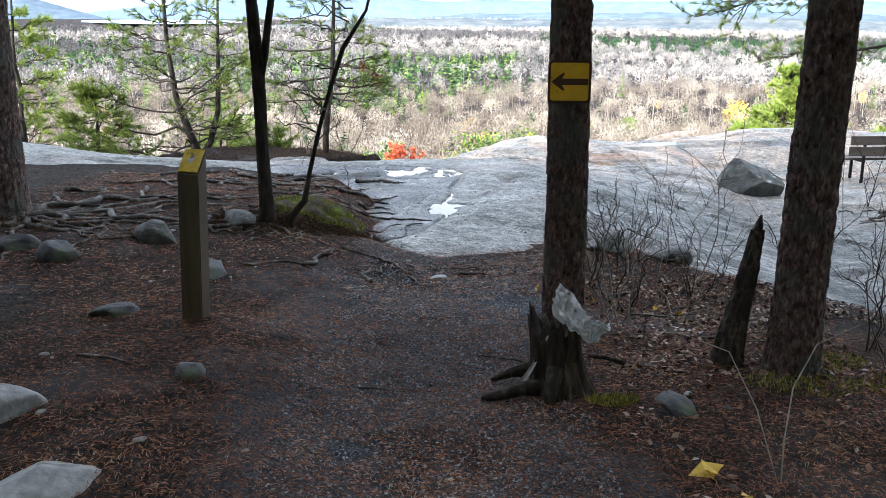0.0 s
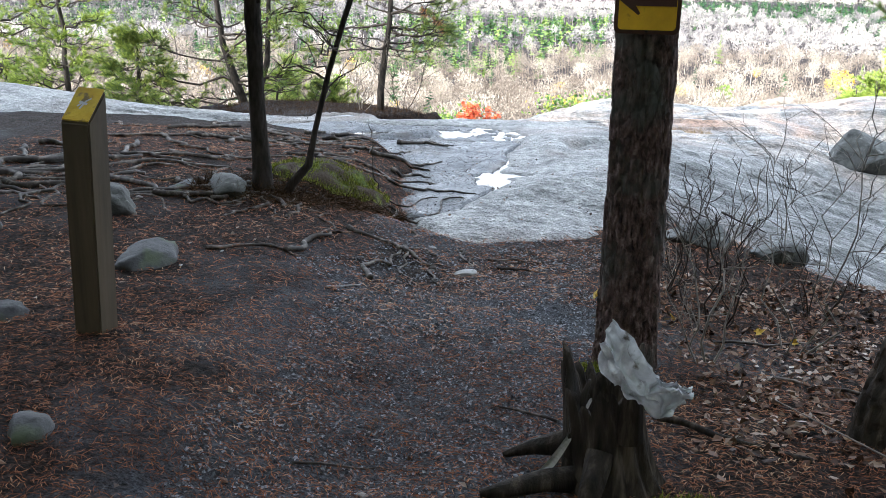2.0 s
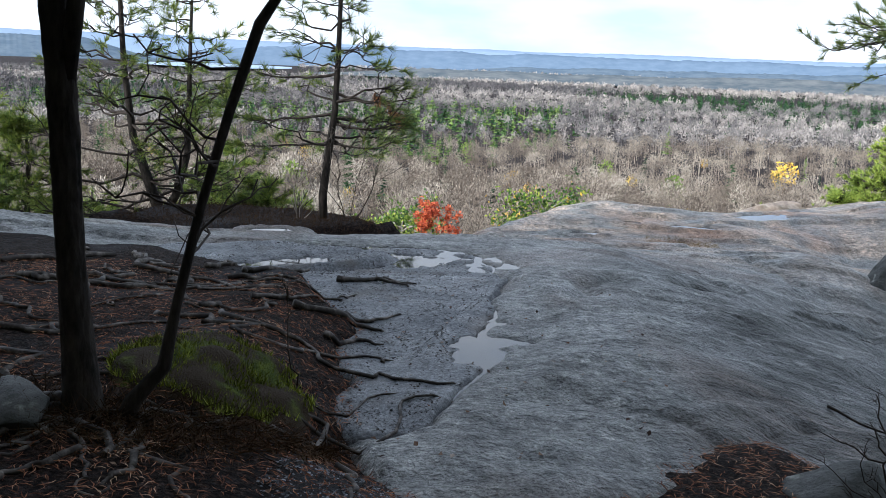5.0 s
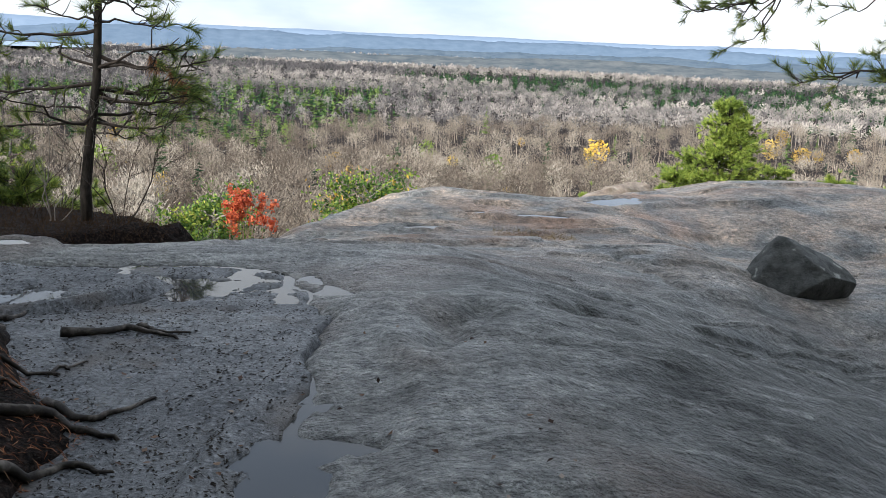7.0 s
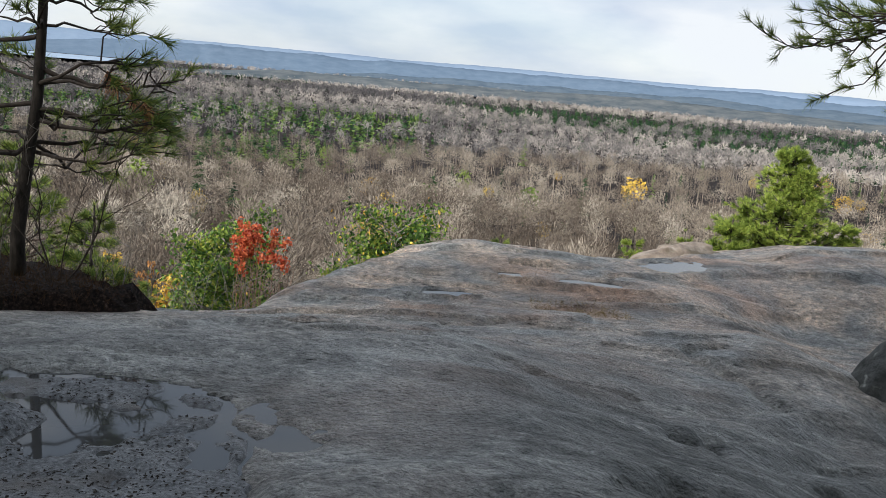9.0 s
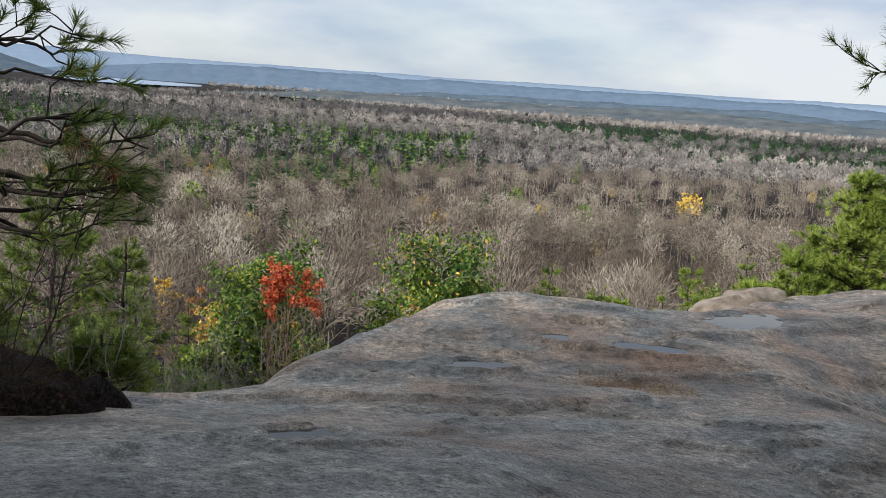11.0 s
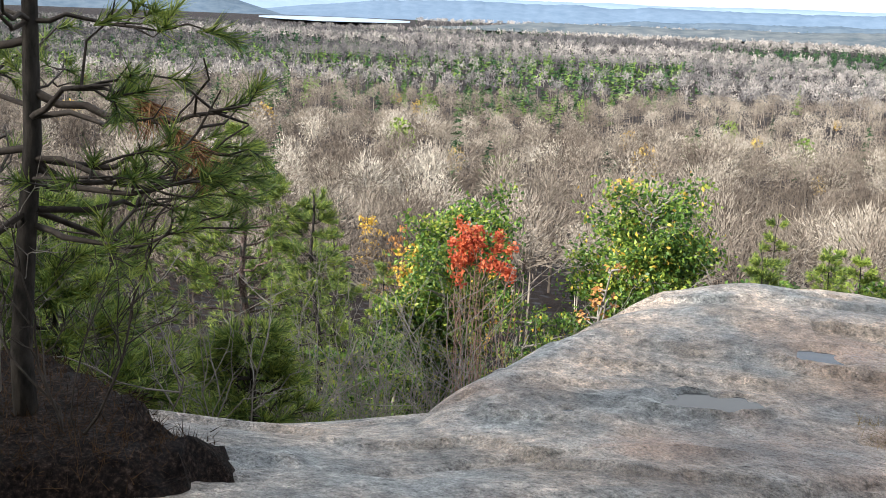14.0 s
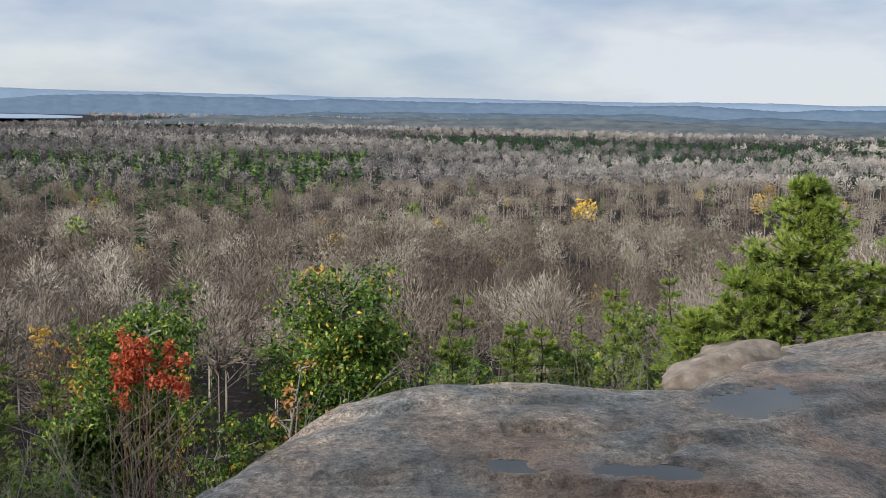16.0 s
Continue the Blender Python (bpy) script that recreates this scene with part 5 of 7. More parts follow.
v2 = v1 + np.stack([0.01 * fbm(gx * 7, gy * 7, 3, 85), 0.018 + 0.05 * np.abs(fbm(gx * 4, gy * 4, 3, 86)), 0.01 * gx], -1).reshape(-1, 3)
solid("plastic_bag", packed([(v1, f1), (v2, f1[:, ::-1])]), PLASTIC, "torn crumpled white plastic bag caught on the stump", "bag", at=(STX + 0.08, STY - 0.15, STZ + 0.3))

SNX, SNY, SNZ = stand(1.46, 4.96)
snag = thing("broken_snag", (SNX, SNY, SNZ), "weathered leaning dead trunk, broken off short", "dead tree")
part("trunk", trunk_shape([(SNX, SNY, SNZ - 0.2), (SNX + 0.03, SNY + 0.02, SNZ + 0.15), (SNX + 0.10, SNY + 0.08, SNZ + 0.42), (SNX + 0.17, SNY + 0.16, SNZ + 0.72)],
                          [0.085, 0.068, 0.052, 0.034], 40, 90, 0.018, 33, 0.5, 0.7), DEADWOOD, snag)
part("splinter", tube([(SNX + 0.15, SNY + 0.14, SNZ + 0.64), (SNX + 0.18, SNY + 0.17, SNZ + 0.75), (SNX + 0.19, SNY + 0.18, SNZ + 0.80)], [0.03, 0.022, 0.006], 7, 0.3, 2), DEADWOOD, snag)

# ---- the thin trees on the mossy bank ----
TX, TY, TZ = stand(-1.62, 7.80)
thin = thing("forked_young_tree", (TX, TY, TZ), "slender dark-barked tree forking into two stems", "tree")
part("trunk", trunk_shape([(TX, TY, TZ - 0.15), (TX - 0.03, TY, TZ + 0.6), (TX - 0.04, TY, TZ + 1.25), (TX - 0.10, TY, TZ + 2.2), (TX - 0.16, TY, TZ + 3.4)],
                          [0.062, 0.048, 0.050, 0.040, 0.03], 40, 120, 0.008, 51, 0.9), BARK_DARK, thin)
part("fork", tube(wander((TX - 0.02, TY, TZ + 1.2), (TX + 0.34, TY - 0.1, TZ + 2.9), 9, 0.03, 4), np.linspace(0.032, 0.018, 9), 9, 0.1, 2), BARK_DARK, thin)
high_crown(thin, (TX - 0.16, TY, TZ + 6.0), 1.6, 2.8, 14, 53)
part("upper_trunk", tube(wander((TX - 0.16, TY, TZ + 3.35), (TX - 0.16, TY, TZ + 6.0), 6, 0.02, 5), np.linspace(0.035, 0.012, 6), 8, 0.1, 5), BARK_DARK, thin)
roots_from(thin, (TX, TY, TZ), [(-70, 0.6, 0.016, 15), (-105, 0.5, 0.016, -10), (-40, 1.1, 0.018, -30), (200, 1.2, 0.03, 15), (180, 0.9, 0.035, -20)])
LX, LY, LZ = stand(-1.45, 7.80)
sap = thing("leaning_sapling", (LX, LY, LZ), "thin leaning sapling with lichen-grey bark", "tree")
part("trunk", tube([(LX - 0.05, LY, LZ - 0.1), (LX + 0.02, LY, LZ + 0.06), (LX + 0.14, LY, LZ + 0.2), (LX + 0.18, LY + 0.02, LZ + 0.42), (LX + 0.27, LY + 0.05, LZ + 0.8), (LX + 0.37, LY + 0.08, LZ + 1.15),
                    (LX + 0.47, LY + 0.1, LZ + 1.45), (LX + 0.66, LY + 0.14, LZ + 1.75), (LX + 0.8, LY + 0.2, LZ + 2.3)],
                   [0.038, 0.033, 0.027, 0.020, 0.018, 0.018, 0.020, 0.012, 0.006], 10, 0.14, 3), BARK_DARK, sap)
g = np.random.default_rng(9)
for k in range(14):
    q = g.uniform(0.35, 2.2)
    p0 = (LX + 0.17 + 0.28 * max(0, q - 0.4), LY + 0.06 * q, LZ + q)
    az = g.uniform(0, 6.28)
    ln = g.uniform(0.2, 0.5)
    p1 = np.array(p0) + [math.cos(az) * ln, math.sin(az) * ln, g.uniform(0, 0.3)]
    tw = wander(p0, p1, 6, 0.16, 300 + k)
    tws = [tube(tw, np.linspace(0.007, 0.003, 6), 5, 0.1, k, cap=False)]
    for b in range(3):
        e = tw[2 + b]
        tws.append(tube(wander(e, e + g.normal(0, 0.09, 3) + [0, 0, 0.05], 4, 0.15, k * 5 + b), np.linspace(0.004, 0.002, 4), 4, 0, 0, cap=False))
    part("branch", join(*tws), TWIG, sap)

# moss on the bank
gx, gy = np.meshgrid(np.arange(-2.0, -0.5, 0.022), np.arange(7.6, 9.4, 0.022))
e = ((gx + 1.30) / 0.38) ** 2 + ((gy - 8.35) / 0.46) ** 2 + 2.2 * fbm(gx * 3, gy * 3, 3, 61)
mz = np.maximum(ground_z(gx, gy), -5) + 0.045 * ease((1.0 - e) / 0.5) * (0.5 + 1.2 * vn(gx * 7, gy * 7, 62)) - 0.03 * ease((e - 0.9) / 0.2)
v = np.stack([gx, gy, mz], -1).reshape(-1, 3)
i = np.arange(len(v)).reshape(gx.shape)
keep = (e[:-1, :-1] < 1.05).ravel()
f = np.stack([i[:-1, :-1], i[:-1, 1:], i[1:, 1:], i[1:, :-1]], -1).reshape(-1, 4)[keep]
solid("moss_bank", (v, f), MOSS, "cushion of yellow-green moss with needles on the bank", "moss", at=(-1.3, 8.8, 0), kind="stuff")
g = np.random.default_rng(15)
n = 26000
mx, my = g.uniform(-1.95, -0.6, n), g.uniform(7.7, 9.3, n)
e = ((mx + 1.30) / 0.37) ** 2 + ((my - 8.35) / 0.45) ** 2 + 2.2 * fbm(mx * 3, my * 3, 3, 61)
ok = (e < 0.9) & (vn(mx * 6, my * 6, 63) > 0.35)
mx, my = mx[ok], my[ok]
c = np.stack([mx, my, ground_z(mx, my) + 0.02], 1)
solid("moss_tufts", blades(c, g.normal(0, 0.5, (len(c), 3)) + [0, 0, 1], g.uniform(0.02, 0.055, len(c)), 0.008, g=g), MOSS_TUFT, "fine upright moss shoots on the bank", "moss", kind="stuff", smooth=False)
for mxx, myy, rr, s in ((0.75, 4.35, 0.13, 1), (1.76, 4.6, 0.3, 2), (2.3, 4.6, 0.25, 3), (0.50, 5.52, 0.07, 4), (2.05, 5.0, 0.22, 5)):
    n = 700
    t, q = g.uniform(0, 6.28, n), np.sqrt(g.uniform(0, 1, n)) * rr
    x, y = mxx + np.cos(t) * q, myy + np.sin(t) * q * 0.7
    c = np.stack([x, y, land_z(x, y) - 0.004], 1)
    solid("moss_patch", blades(c, g.normal(0, 0.5, (n, 3)) + [0, 0, 1], g.uniform(0.015, 0.04, n), 0.009, g=g), MOSS_TUFT, "small patch of green moss at a tree foot", "moss", kind="stuff", smooth=False)

# ---- loose roots, stones, sticks ----
tangle = thing("exposed_roots", stand(-0.62, 7.0), "tangle of bare tree roots over an eroded hollow", "roots")
for k, (pts, r) in enumerate((([(-1.12, 6.55), (-0.98, 6.95), (-0.9, 7.2)], 0.024), ([(-0.92, 7.22), (-0.6, 7.12), (-0.5, 7.02)], 0.026), ([(-0.63, 6.42), (-0.66, 6.75), (-0.55, 7.1)], 0.024),
                              ([(-0.55, 7.1), (-0.38, 6.85), (-0.26, 6.55)], 0.022), ([(-0.6, 7.08), (-0.46, 7.2), (-0.36, 7.12)], 0.018), ([(-0.52, 7.02), (-0.5, 6.7), (-0.42, 6.48)], 0.012),
                              ([(-1.55, 6.5), (-1.2, 6.62), (-0.95, 6.55)], 0.018), ([(-0.68, 7.9), (-0.56, 7.6), (-0.5, 7.3)], 0.02), ([(-0.24, 7.35), (-0.2, 7.15), (-0.18, 6.98)], 0.016),
                              ([(-0.06, 7.2), (0.1, 7.25), (0.28, 7.2)], 0.013), ([(-1.5, 7.5), (-1.62, 7.3), (-1.7, 7.15)], 0.02), ([(-1.3, 7.55), (-1.3, 7.35), (-1.32, 7.2)], 0.02))):
    part("root", root_line(pts, r * 0.75, 500 + k, 1.0, 24, 0.09), ROOT, tangle)
far_tangle = thing("exposed_roots", stand(-2.4, 9.6), "dark tangle of roots across trodden soil", "roots")
g = np.random.default_rng(31)
for k in range(38):
    x0, y0 = g.uniform(-4.4, -1.6), g.uniform(7.2, 11.2)
    az = g.normal(-0.3, 1.0)
    ln = g.uniform(0.6, 1.8)
    part("root", root_line([(x0, y0), (x0 + 0.5 * ln * math.cos(az), y0 + 0.5 * ln * math.sin(az)), (x0 + ln * math.cos(az + 0.4), y0 + ln * math.sin(az + 0.3))], g.uniform(0.010, 0.024), 600 + k, 1.0, 26, 0.13), ROOT, far_tangle)
edge_roots = thing("exposed_roots", stand(-0.9, 10.3), "dark roots lying over gravel at the rock", "roots")
for k, (pts, r) in enumerate((([(-1.3, 9.9), (-1.0, 10.1), (-0.75, 10.0)], 0.026), ([(-1.1, 10.3), (-0.9, 10.15), (-0.7, 10.4)], 0.02), ([(-1.25, 11.1), (-1.0, 11.25), (-0.72, 11.1)], 0.024),
                              ([(-0.95, 11.3), (-0.85, 11.2), (-0.68, 11.22)], 0.014), ([(-1.9, 10.6), (-1.6, 10.7), (-1.3, 10.5)], 0.022), ([(-1.05, 9.6), (-0.9, 9.8), (-0.72, 9.75)], 0.02),
                              ([(-1.55, 9.9), (-1.35, 10.05), (-1.2, 10.3)], 0.02))):
    part("root", root_line(pts, r, 700 + k, 1.25, 20, 0.05), ROOT, edge_roots)

for x, y, size, mat, s, lab in ((-2.0, 5.22, (0.15, 0.10, 0.07), STONE, 1, "dark angular stone lying on the forest floor"), (-1.72, 6.2, (0.24, 0.15, 0.10), STONE, 2, "rounded blue-grey stone half sunk in soil"),
                                (-1.3, 4.25, (0.11, 0.08, 0.06), STONE, 3, "small dark angular stone on the path edge"), (-2.85, 6.5, (0.19, 0.14, 0.12), STONE, 4, "mossy rounded stone among roots"),
                                (-2.05, 3.72, (0.28, 0.2, 0.13), STONE_PALE, 5, "pale grey rock at the path edge"), (-1.55, 3.1, (0.30, 0.16, 0.10), STONE_PALE, 6, "long pale rock in the forest floor"),
                                (1.04, 4.28, (0.16, 0.09, 0.045), STONE, 7, "flat lichen-green stone in leaf litter"), (-2.35, 7.1, (0.22, 0.16, 0.15), BOULDER, 8, "dark mossy stone wedged among roots"),
                                (-3.3, 6.75, (0.2, 0.12, 0.1), STONE, 9, "grey stone beside the pine roots"), (-0.165, 6.88, (0.085, 0.05, 0.03), STONE_PALE, 10, "small white stone on the trodden path"),
                                (-2.16, 7.72, (0.18, 0.10, 0.04), STONE, 11, "flat grey slab bedded in soil"), (-1.86, 7.72, (0.24, 0.16, 0.10), BOULDER, 12, "mossy dark stone under the young tree"),
                                (1.28, 8.0, (0.24, 0.2, 0.15), BOULDER, 13, "dark earthy rock against the granite slope"), (1.75, 7.75, (0.22, 0.16, 0.12), BOULDER, 14, "dark rock with a shadowed hollow beneath")):
    p = stand(x, y)
    solid("stone", blob(p, size, s, 0.3, 1.0, 4, s * 0.7), mat, lab, "stone", at=p)
g = np.random.default_rng(77)
for k in range(46):
    x, y = g.uniform(-2.4, 2.2), g.uniform(1.6, 7.6)
    p = stand(x, y)
    q = g.uniform(0.012, 0.034)
    solid("pebble", blob(p, (q, q * 0.7, q * 0.45), 200 + k, 0.3, 0.7, 2, k), STONE_PALE if k % 3 else STONE, "small pale pebble on the trodden path", "pebble", "pebbles on the path", at=p)
p = (4.8, 15.75, float(land_z(4.8, 15.75)) + 0.16)
shape = blob((0, 0, 0), (0.62, 0.42, 0.46), 42, 0.16, 1.0, 5, 0.0, 0.8)
bv = shape[0]
for d, lim in (((0.42, -0.30, 0.86), 0.25), ((-0.55, -0.65, 0.35), 0.33), ((0.30, -0.80, -0.52), 0.25), ((-0.85, 0.1, 0.5), 0.42)):
    d = np.array(d) / np.linalg.norm(d)
    bv = bv - np.maximum(bv @ d - lim, 0)[:, None] * d * 0.9
bv = bv * (1 + 0.22 * fbm(bv[:, 0] * 3 + 5, bv[:, 1] * 3 + bv[:, 2] * 4, 5, 46))[:, None]
solid("boulder", (bv + np.array(p), shape[1]), BOULDER, "large dark lichen-spotted boulder resting on the granite", "boulder", at=p)
p = stand(4.75, 21.7)
solid("outcrop", blob((p[0], p[1], p[2] - 0.08), (1.05, 0.55, 0.30), 44, 0.5, 1.6, 5, 0.2, 0.8), OUTCROP, "pale pinkish granite knob at the brow", "rock", at=p)
for k, (x0, y0, x1, y1, r, mat) in enumerate(((0.72, 5.0, 1.2, 4.72, 0.016, DEADWOOD), (-1.9, 4.42, -1.5, 4.28, 0.009, ROOT), (-0.8, 6.15, -0.66, 6.3, 0.007, STONE_PALE), (0.0, 7.05, 0.26, 7.0, 0.010, BARK_DARK),
                                              (-0.5, 4.4, -0.2, 4.52, 0.005, ROOT), (1.25, 5.6, 1.9, 5.3, 0.010, ROOT), (1.1, 6.1, 1.7, 6.3, 0.008, ROOT), (0.35, 4.95, 0.1, 5.05, 0.007, ROOT), (1.7, 9.5, 2.0, 9.2, 0.008, BARK_DARK))):
    a0, a1 = np.array(stand(x0, y0)), np.array(stand(x1, y1))
    a0[2], a1[2] = a0[2] + r, a1[2] + r
    solid("stick", tube(wander(a0, a1, 8, 0.04, 800 + k), np.linspace(r, r * 0.5, 8), 7, 0.2, k), mat, "bare fallen stick lying on the ground", "stick", "fallen sticks", at=tuple(a0))

# ---- bench ----
bx0, by0 = 8.0, 17.7
bz0 = float(land_z(bx0, by0))
bench = thing("bench", (bx0, by0, bz0), "weathered plank bench with a slatted back facing the view", "bench")
m = pose(bx0, by0, bz0, 0, 0, 6)
for k, z in enumerate((0.50, 0.70)):
    part("back_slat", moved(box(-0.85, -0.02 - 0.03 * k, z, 0.85, 0.02 - 0.03 * k, z + 0.17, 0.008), m), BENCH_WOOD, bench, smooth=False)
for k in range(3):
    part("seat_slat", moved(box(-0.85, 0.06 + 0.145 * k, 0.41, 0.85, 0.19 + 0.145 * k, 0.45, 0.008), m), BENCH_WOOD, bench, smooth=False)
for x in (-0.55, 0.55):
    part("support", moved(box(x - 0.025, -0.005, 0.0, x + 0.025, 0.03, 0.85, 0.004), m), STEEL, bench, smooth=False)
    part("leg", moved(box(x - 0.025, 0.42, -0.1, x + 0.025, 0.46, 0.41, 0.004), m), STEEL, bench, smooth=False)
    part("foot", moved(box(x - 0.025, 0.0, -0.12, x + 0.025, 0.04, 0.05, 0.004), m), STEEL, bench, smooth=False)
    part("seat_bearer", moved(box(x - 0.02, 0.0, 0.37, x + 0.02, 0.46, 0.408, 0.003), m), STEEL, bench, smooth=False)

# ---- bare brush by the pines ----
for k, (x, y, h, st, sp_, lean) in enumerate(((1.45, 6.1, 1.15, 4, 0.4, (0.1, 0.1)), (1.15, 6.4, 0.9, 5, 0.35, (-0.1, 0)), (1.95, 5.7, 1.3, 3, 0.45, (0.15, 0)), (1.0, 5.7, 0.75, 4, 0.3, (0, 0)), (2.35, 5.2, 1.1, 4, 0.4, (0.1, 0)),
                                              (1.75, 6.8, 0.8, 5, 0.45, (0, 0)), (2.7, 5.8, 0.9, 4, 0.4, (0, 0)), (0.95, 6.9, 0.7, 4, 0.3, (0, 0)), (1.3, 7.4, 0.6, 4, 0.35, (0, 0)), (2.3, 4.4, 0.8, 2, 0.3, (0.1, 0)), (2.1, 3.9, 0.7, 2, 0.35, (-0.2, -0.1)))):
    bare_shrub(stand(x, y), h, "leafless thin brush growing between the pines", 900 + k, st, sp_, TWIG if k % 3 else TWIG_PALE, 0.0065, 7, lean, group="bare brush by the pines")
p0 = np.array(stand(1.28, 3.45))
cane = thing("arching_twig", tuple(p0), "thin pale arching twig rising from the litter", "twig")
part("stem", tube([p0 - [0, 0, 0.05], p0 + [0.03, 0.1, 0.15], p0 + [0.12, 0.3, 0.3], p0 + [0.28, 0.5, 0.42], p0 + [0.5, 0.6, 0.48]], [0.0035, 0.0033, 0.003, 0.0025, 0.0015], 6, 0.1, 1), TWIG_PALE, cane)
part("stem", tube([p0 - [0, 0, 0.03], p0 + [-0.04, 0.25, 0.22], p0 + [-0.1, 0.5, 0.38], p0 + [-0.35, 0.8, 0.4]], [0.003, 0.003, 0.0025, 0.0015], 6, 0.1, 1), TWIG_PALE, cane)
bare_shrub(stand(-1.02, 8.65), 0.55, "single dry stem standing in the moss", 931, 1, 0.05, TWIG, 0.006, 4)

# ---- trees at the brow and on the slope ----


def at_ground(x, y):
    return (x, y, float(ground_z(x, y)))


b = np.array([-2.28, 15.85, -0.63])
brow_pts = np.array([b + o for o in ((0.0, 0, -0.2), (0.0, 0, 0.3), (0.06, 0, 0.8), (0.13, 0, 1.3), (0.16, 0.0, 1.9), (0.18, 0, 2.6), (0.2, 0, 3.4), (0.2, 0, 4.2))])
brow = pine(b, 4.2, "slender young pine with a dead brown spray on the mossy brow", 101, 0.062, 1.15, 0.22, 12, 4, 5, 46, 0.14, 0.006, trunk_pts=brow_pts, bare=0.45, droop=-0.06, dead=0.15, up=0.3)
# its long limb with the browned needles
for k, (z, tip, r) in enumerate(((1.52, (1.02, 0.15, 1.50), 0.022), (1.15, (0.98, -0.05, 1.2), 0.018), (0.92, (0.9, -0.1, 0.98), 0.016), (1.75, (-1.1, 0.1, 1.75), 0.02), (1.28, (-1.2, 0.0, 1.3), 0.02), (1.0, (-1.1, -0.1, 0.85), 0.016))):
    g = np.random.default_rng(140 + k)
    p0 = b + [0.08 + 0.05 * z, 0, z]
    line = wander(p0, b + np.array(tip), 10, 0.06, 150 + k)
    line[:, 2] -= np.sin(np.linspace(0, np.pi, 10)) * 0.07
    shapes, tips, dirs = [tube(line, np.linspace(r, r * 0.3, 10), 6, 0.12, k, cap=False)], [line[-1]], [line[-1] - line[-2]]
    for q in range(9):
        e0 = line[g.integers(4, 10)]
        e1 = e0 + np.array([np.sign(tip[0]) * g.uniform(0.0, 0.2), g.normal(0, 0.14), g.normal(0.03, 0.09)])
        shapes.append(tube(wander(e0, e1, 4, 0.15, k * 31 + q), np.linspace(r * 0.35, r * 0.2, 4), 4, 0, 0, cap=False))
        tips.append(e1)
        dirs.append(e1 - e0 + [0, 0, 0.05])
    limb = part("limb", join(*shapes), TWIG, brow)
    keep = 1 if k == 0 else len(tips)
    d = np.array(dirs)[:keep]
    part("needles", tuft_blades(np.array(tips)[:keep], d / np.linalg.norm(d, axis=1)[:, None], 48, 0.15, 0.0065, g), NEEDLE, limb, smooth=False)
    if k == 0:
        ends = np.array([b + o for o in ((0.60, 0.1, 1.50), (0.66, 0.1, 1.46), (0.78, 0.08, 1.36), (0.86, 0.08, 1.30), (0.88, 0.1, 1.22))])
        part("dead_spray", tuft_blades(ends, np.tile(np.array([[0.35, 0, -0.9]]), (5, 1)), 70, 0.22, 0.006, g, 0.2), NEEDLE_DEAD, limb, "hanging spray of dead brown needles", smooth=False)

# the forked pine past the edge, and its neighbours on the left
fb = np.array([-4.85, 17.2, float(ground_z(-4.85, 17.2))])
fork = pine(fb, 5.6, "forked pine with crooked limbs growing past the rock edge", 111, 0.10, 2.0, 0.10, 16, 4, 6, 34, 0.15, 0.008, trunk_pts=np.array([fb + o for o in ((0, 0, -0.3), (0.02, 0, 0.8), (0.05, 0, 1.6), (-0.12, 0, 2.1), (-0.32, 0, 2.7), (-0.42, 0, 3.6), (-0.45, 0, 4.6), (-0.42, 0, 5.6))]), bare=0.45, dead=0.2)
f2 = fb + [0.05, 0, 1.55]
g = np.random.default_rng(115)
stem2 = np.array([f2 + o for o in ((0, 0, 0), (0.22, 0, 0.35), (0.38, 0, 0.9), (0.42, 0, 1.6), (0.45, 0, 2.4), (0.5, 0, 3.4))])
st_ob = part("second_stem", tube(stem2, np.linspace(0.07, 0.015, 6), 9, 0.1, 5), BARK_DARK, fork)
shapes, tips, dirs = [], [], []
for k in range(38):
    z = g.uniform(0.25, 0.98)
    p0 = np.array([np.interp(z, np.linspace(0, 1, 6), stem2[:, i]) for i in range(3)])
    az = g.uniform(0, 6.28)
    ln = 1.3 * (1.1 - z) * g.uniform(0.5, 1.2) + 0.15
    line = wander(p0, p0 + np.array([math.cos(az), math.sin(az), g.uniform(-0.1, 0.35)]) * ln, 7, 0.16, 160 + k)
    shapes.append(tube(line, np.linspace(0.013, 0.004, 7), 5, 0.1, k, cap=False))
    for q in range(5):
        e = line[g.integers(3, 7)]
        e1 = e + (line[-1] - line[0]) * g.uniform(0.05, 0.25) + g.normal(0, 0.12, 3)
        shapes.append(tube(wander(e, e1, 3, 0.1, k * 5 + q), [0.004, 0.003, 0.003], 4, 0, 0, cap=False))
        tips.append(e1)
        dirs.append(e1 - e + [0, 0, 0.06])
dirs = np.array(dirs)
tagged(part("branchwork", join(*shapes), TWIG, fork), kind="stuff")
part("crown", tuft_blades(np.array(tips), dirs / np.linalg.norm(dirs, axis=1)[:, None], 34, 0.15, 0.008, g), NEEDLE, fork, smooth=False)
fork_low = wander(fb + [0, 0, 1.1], fb + [-2.1, -0.3, 0.95], 10, 0.05, 170)
part("limb", tube(fork_low, np.linspace(0.035, 0.01, 10), 7, 0.1, 9), BARK_DARK, fork)

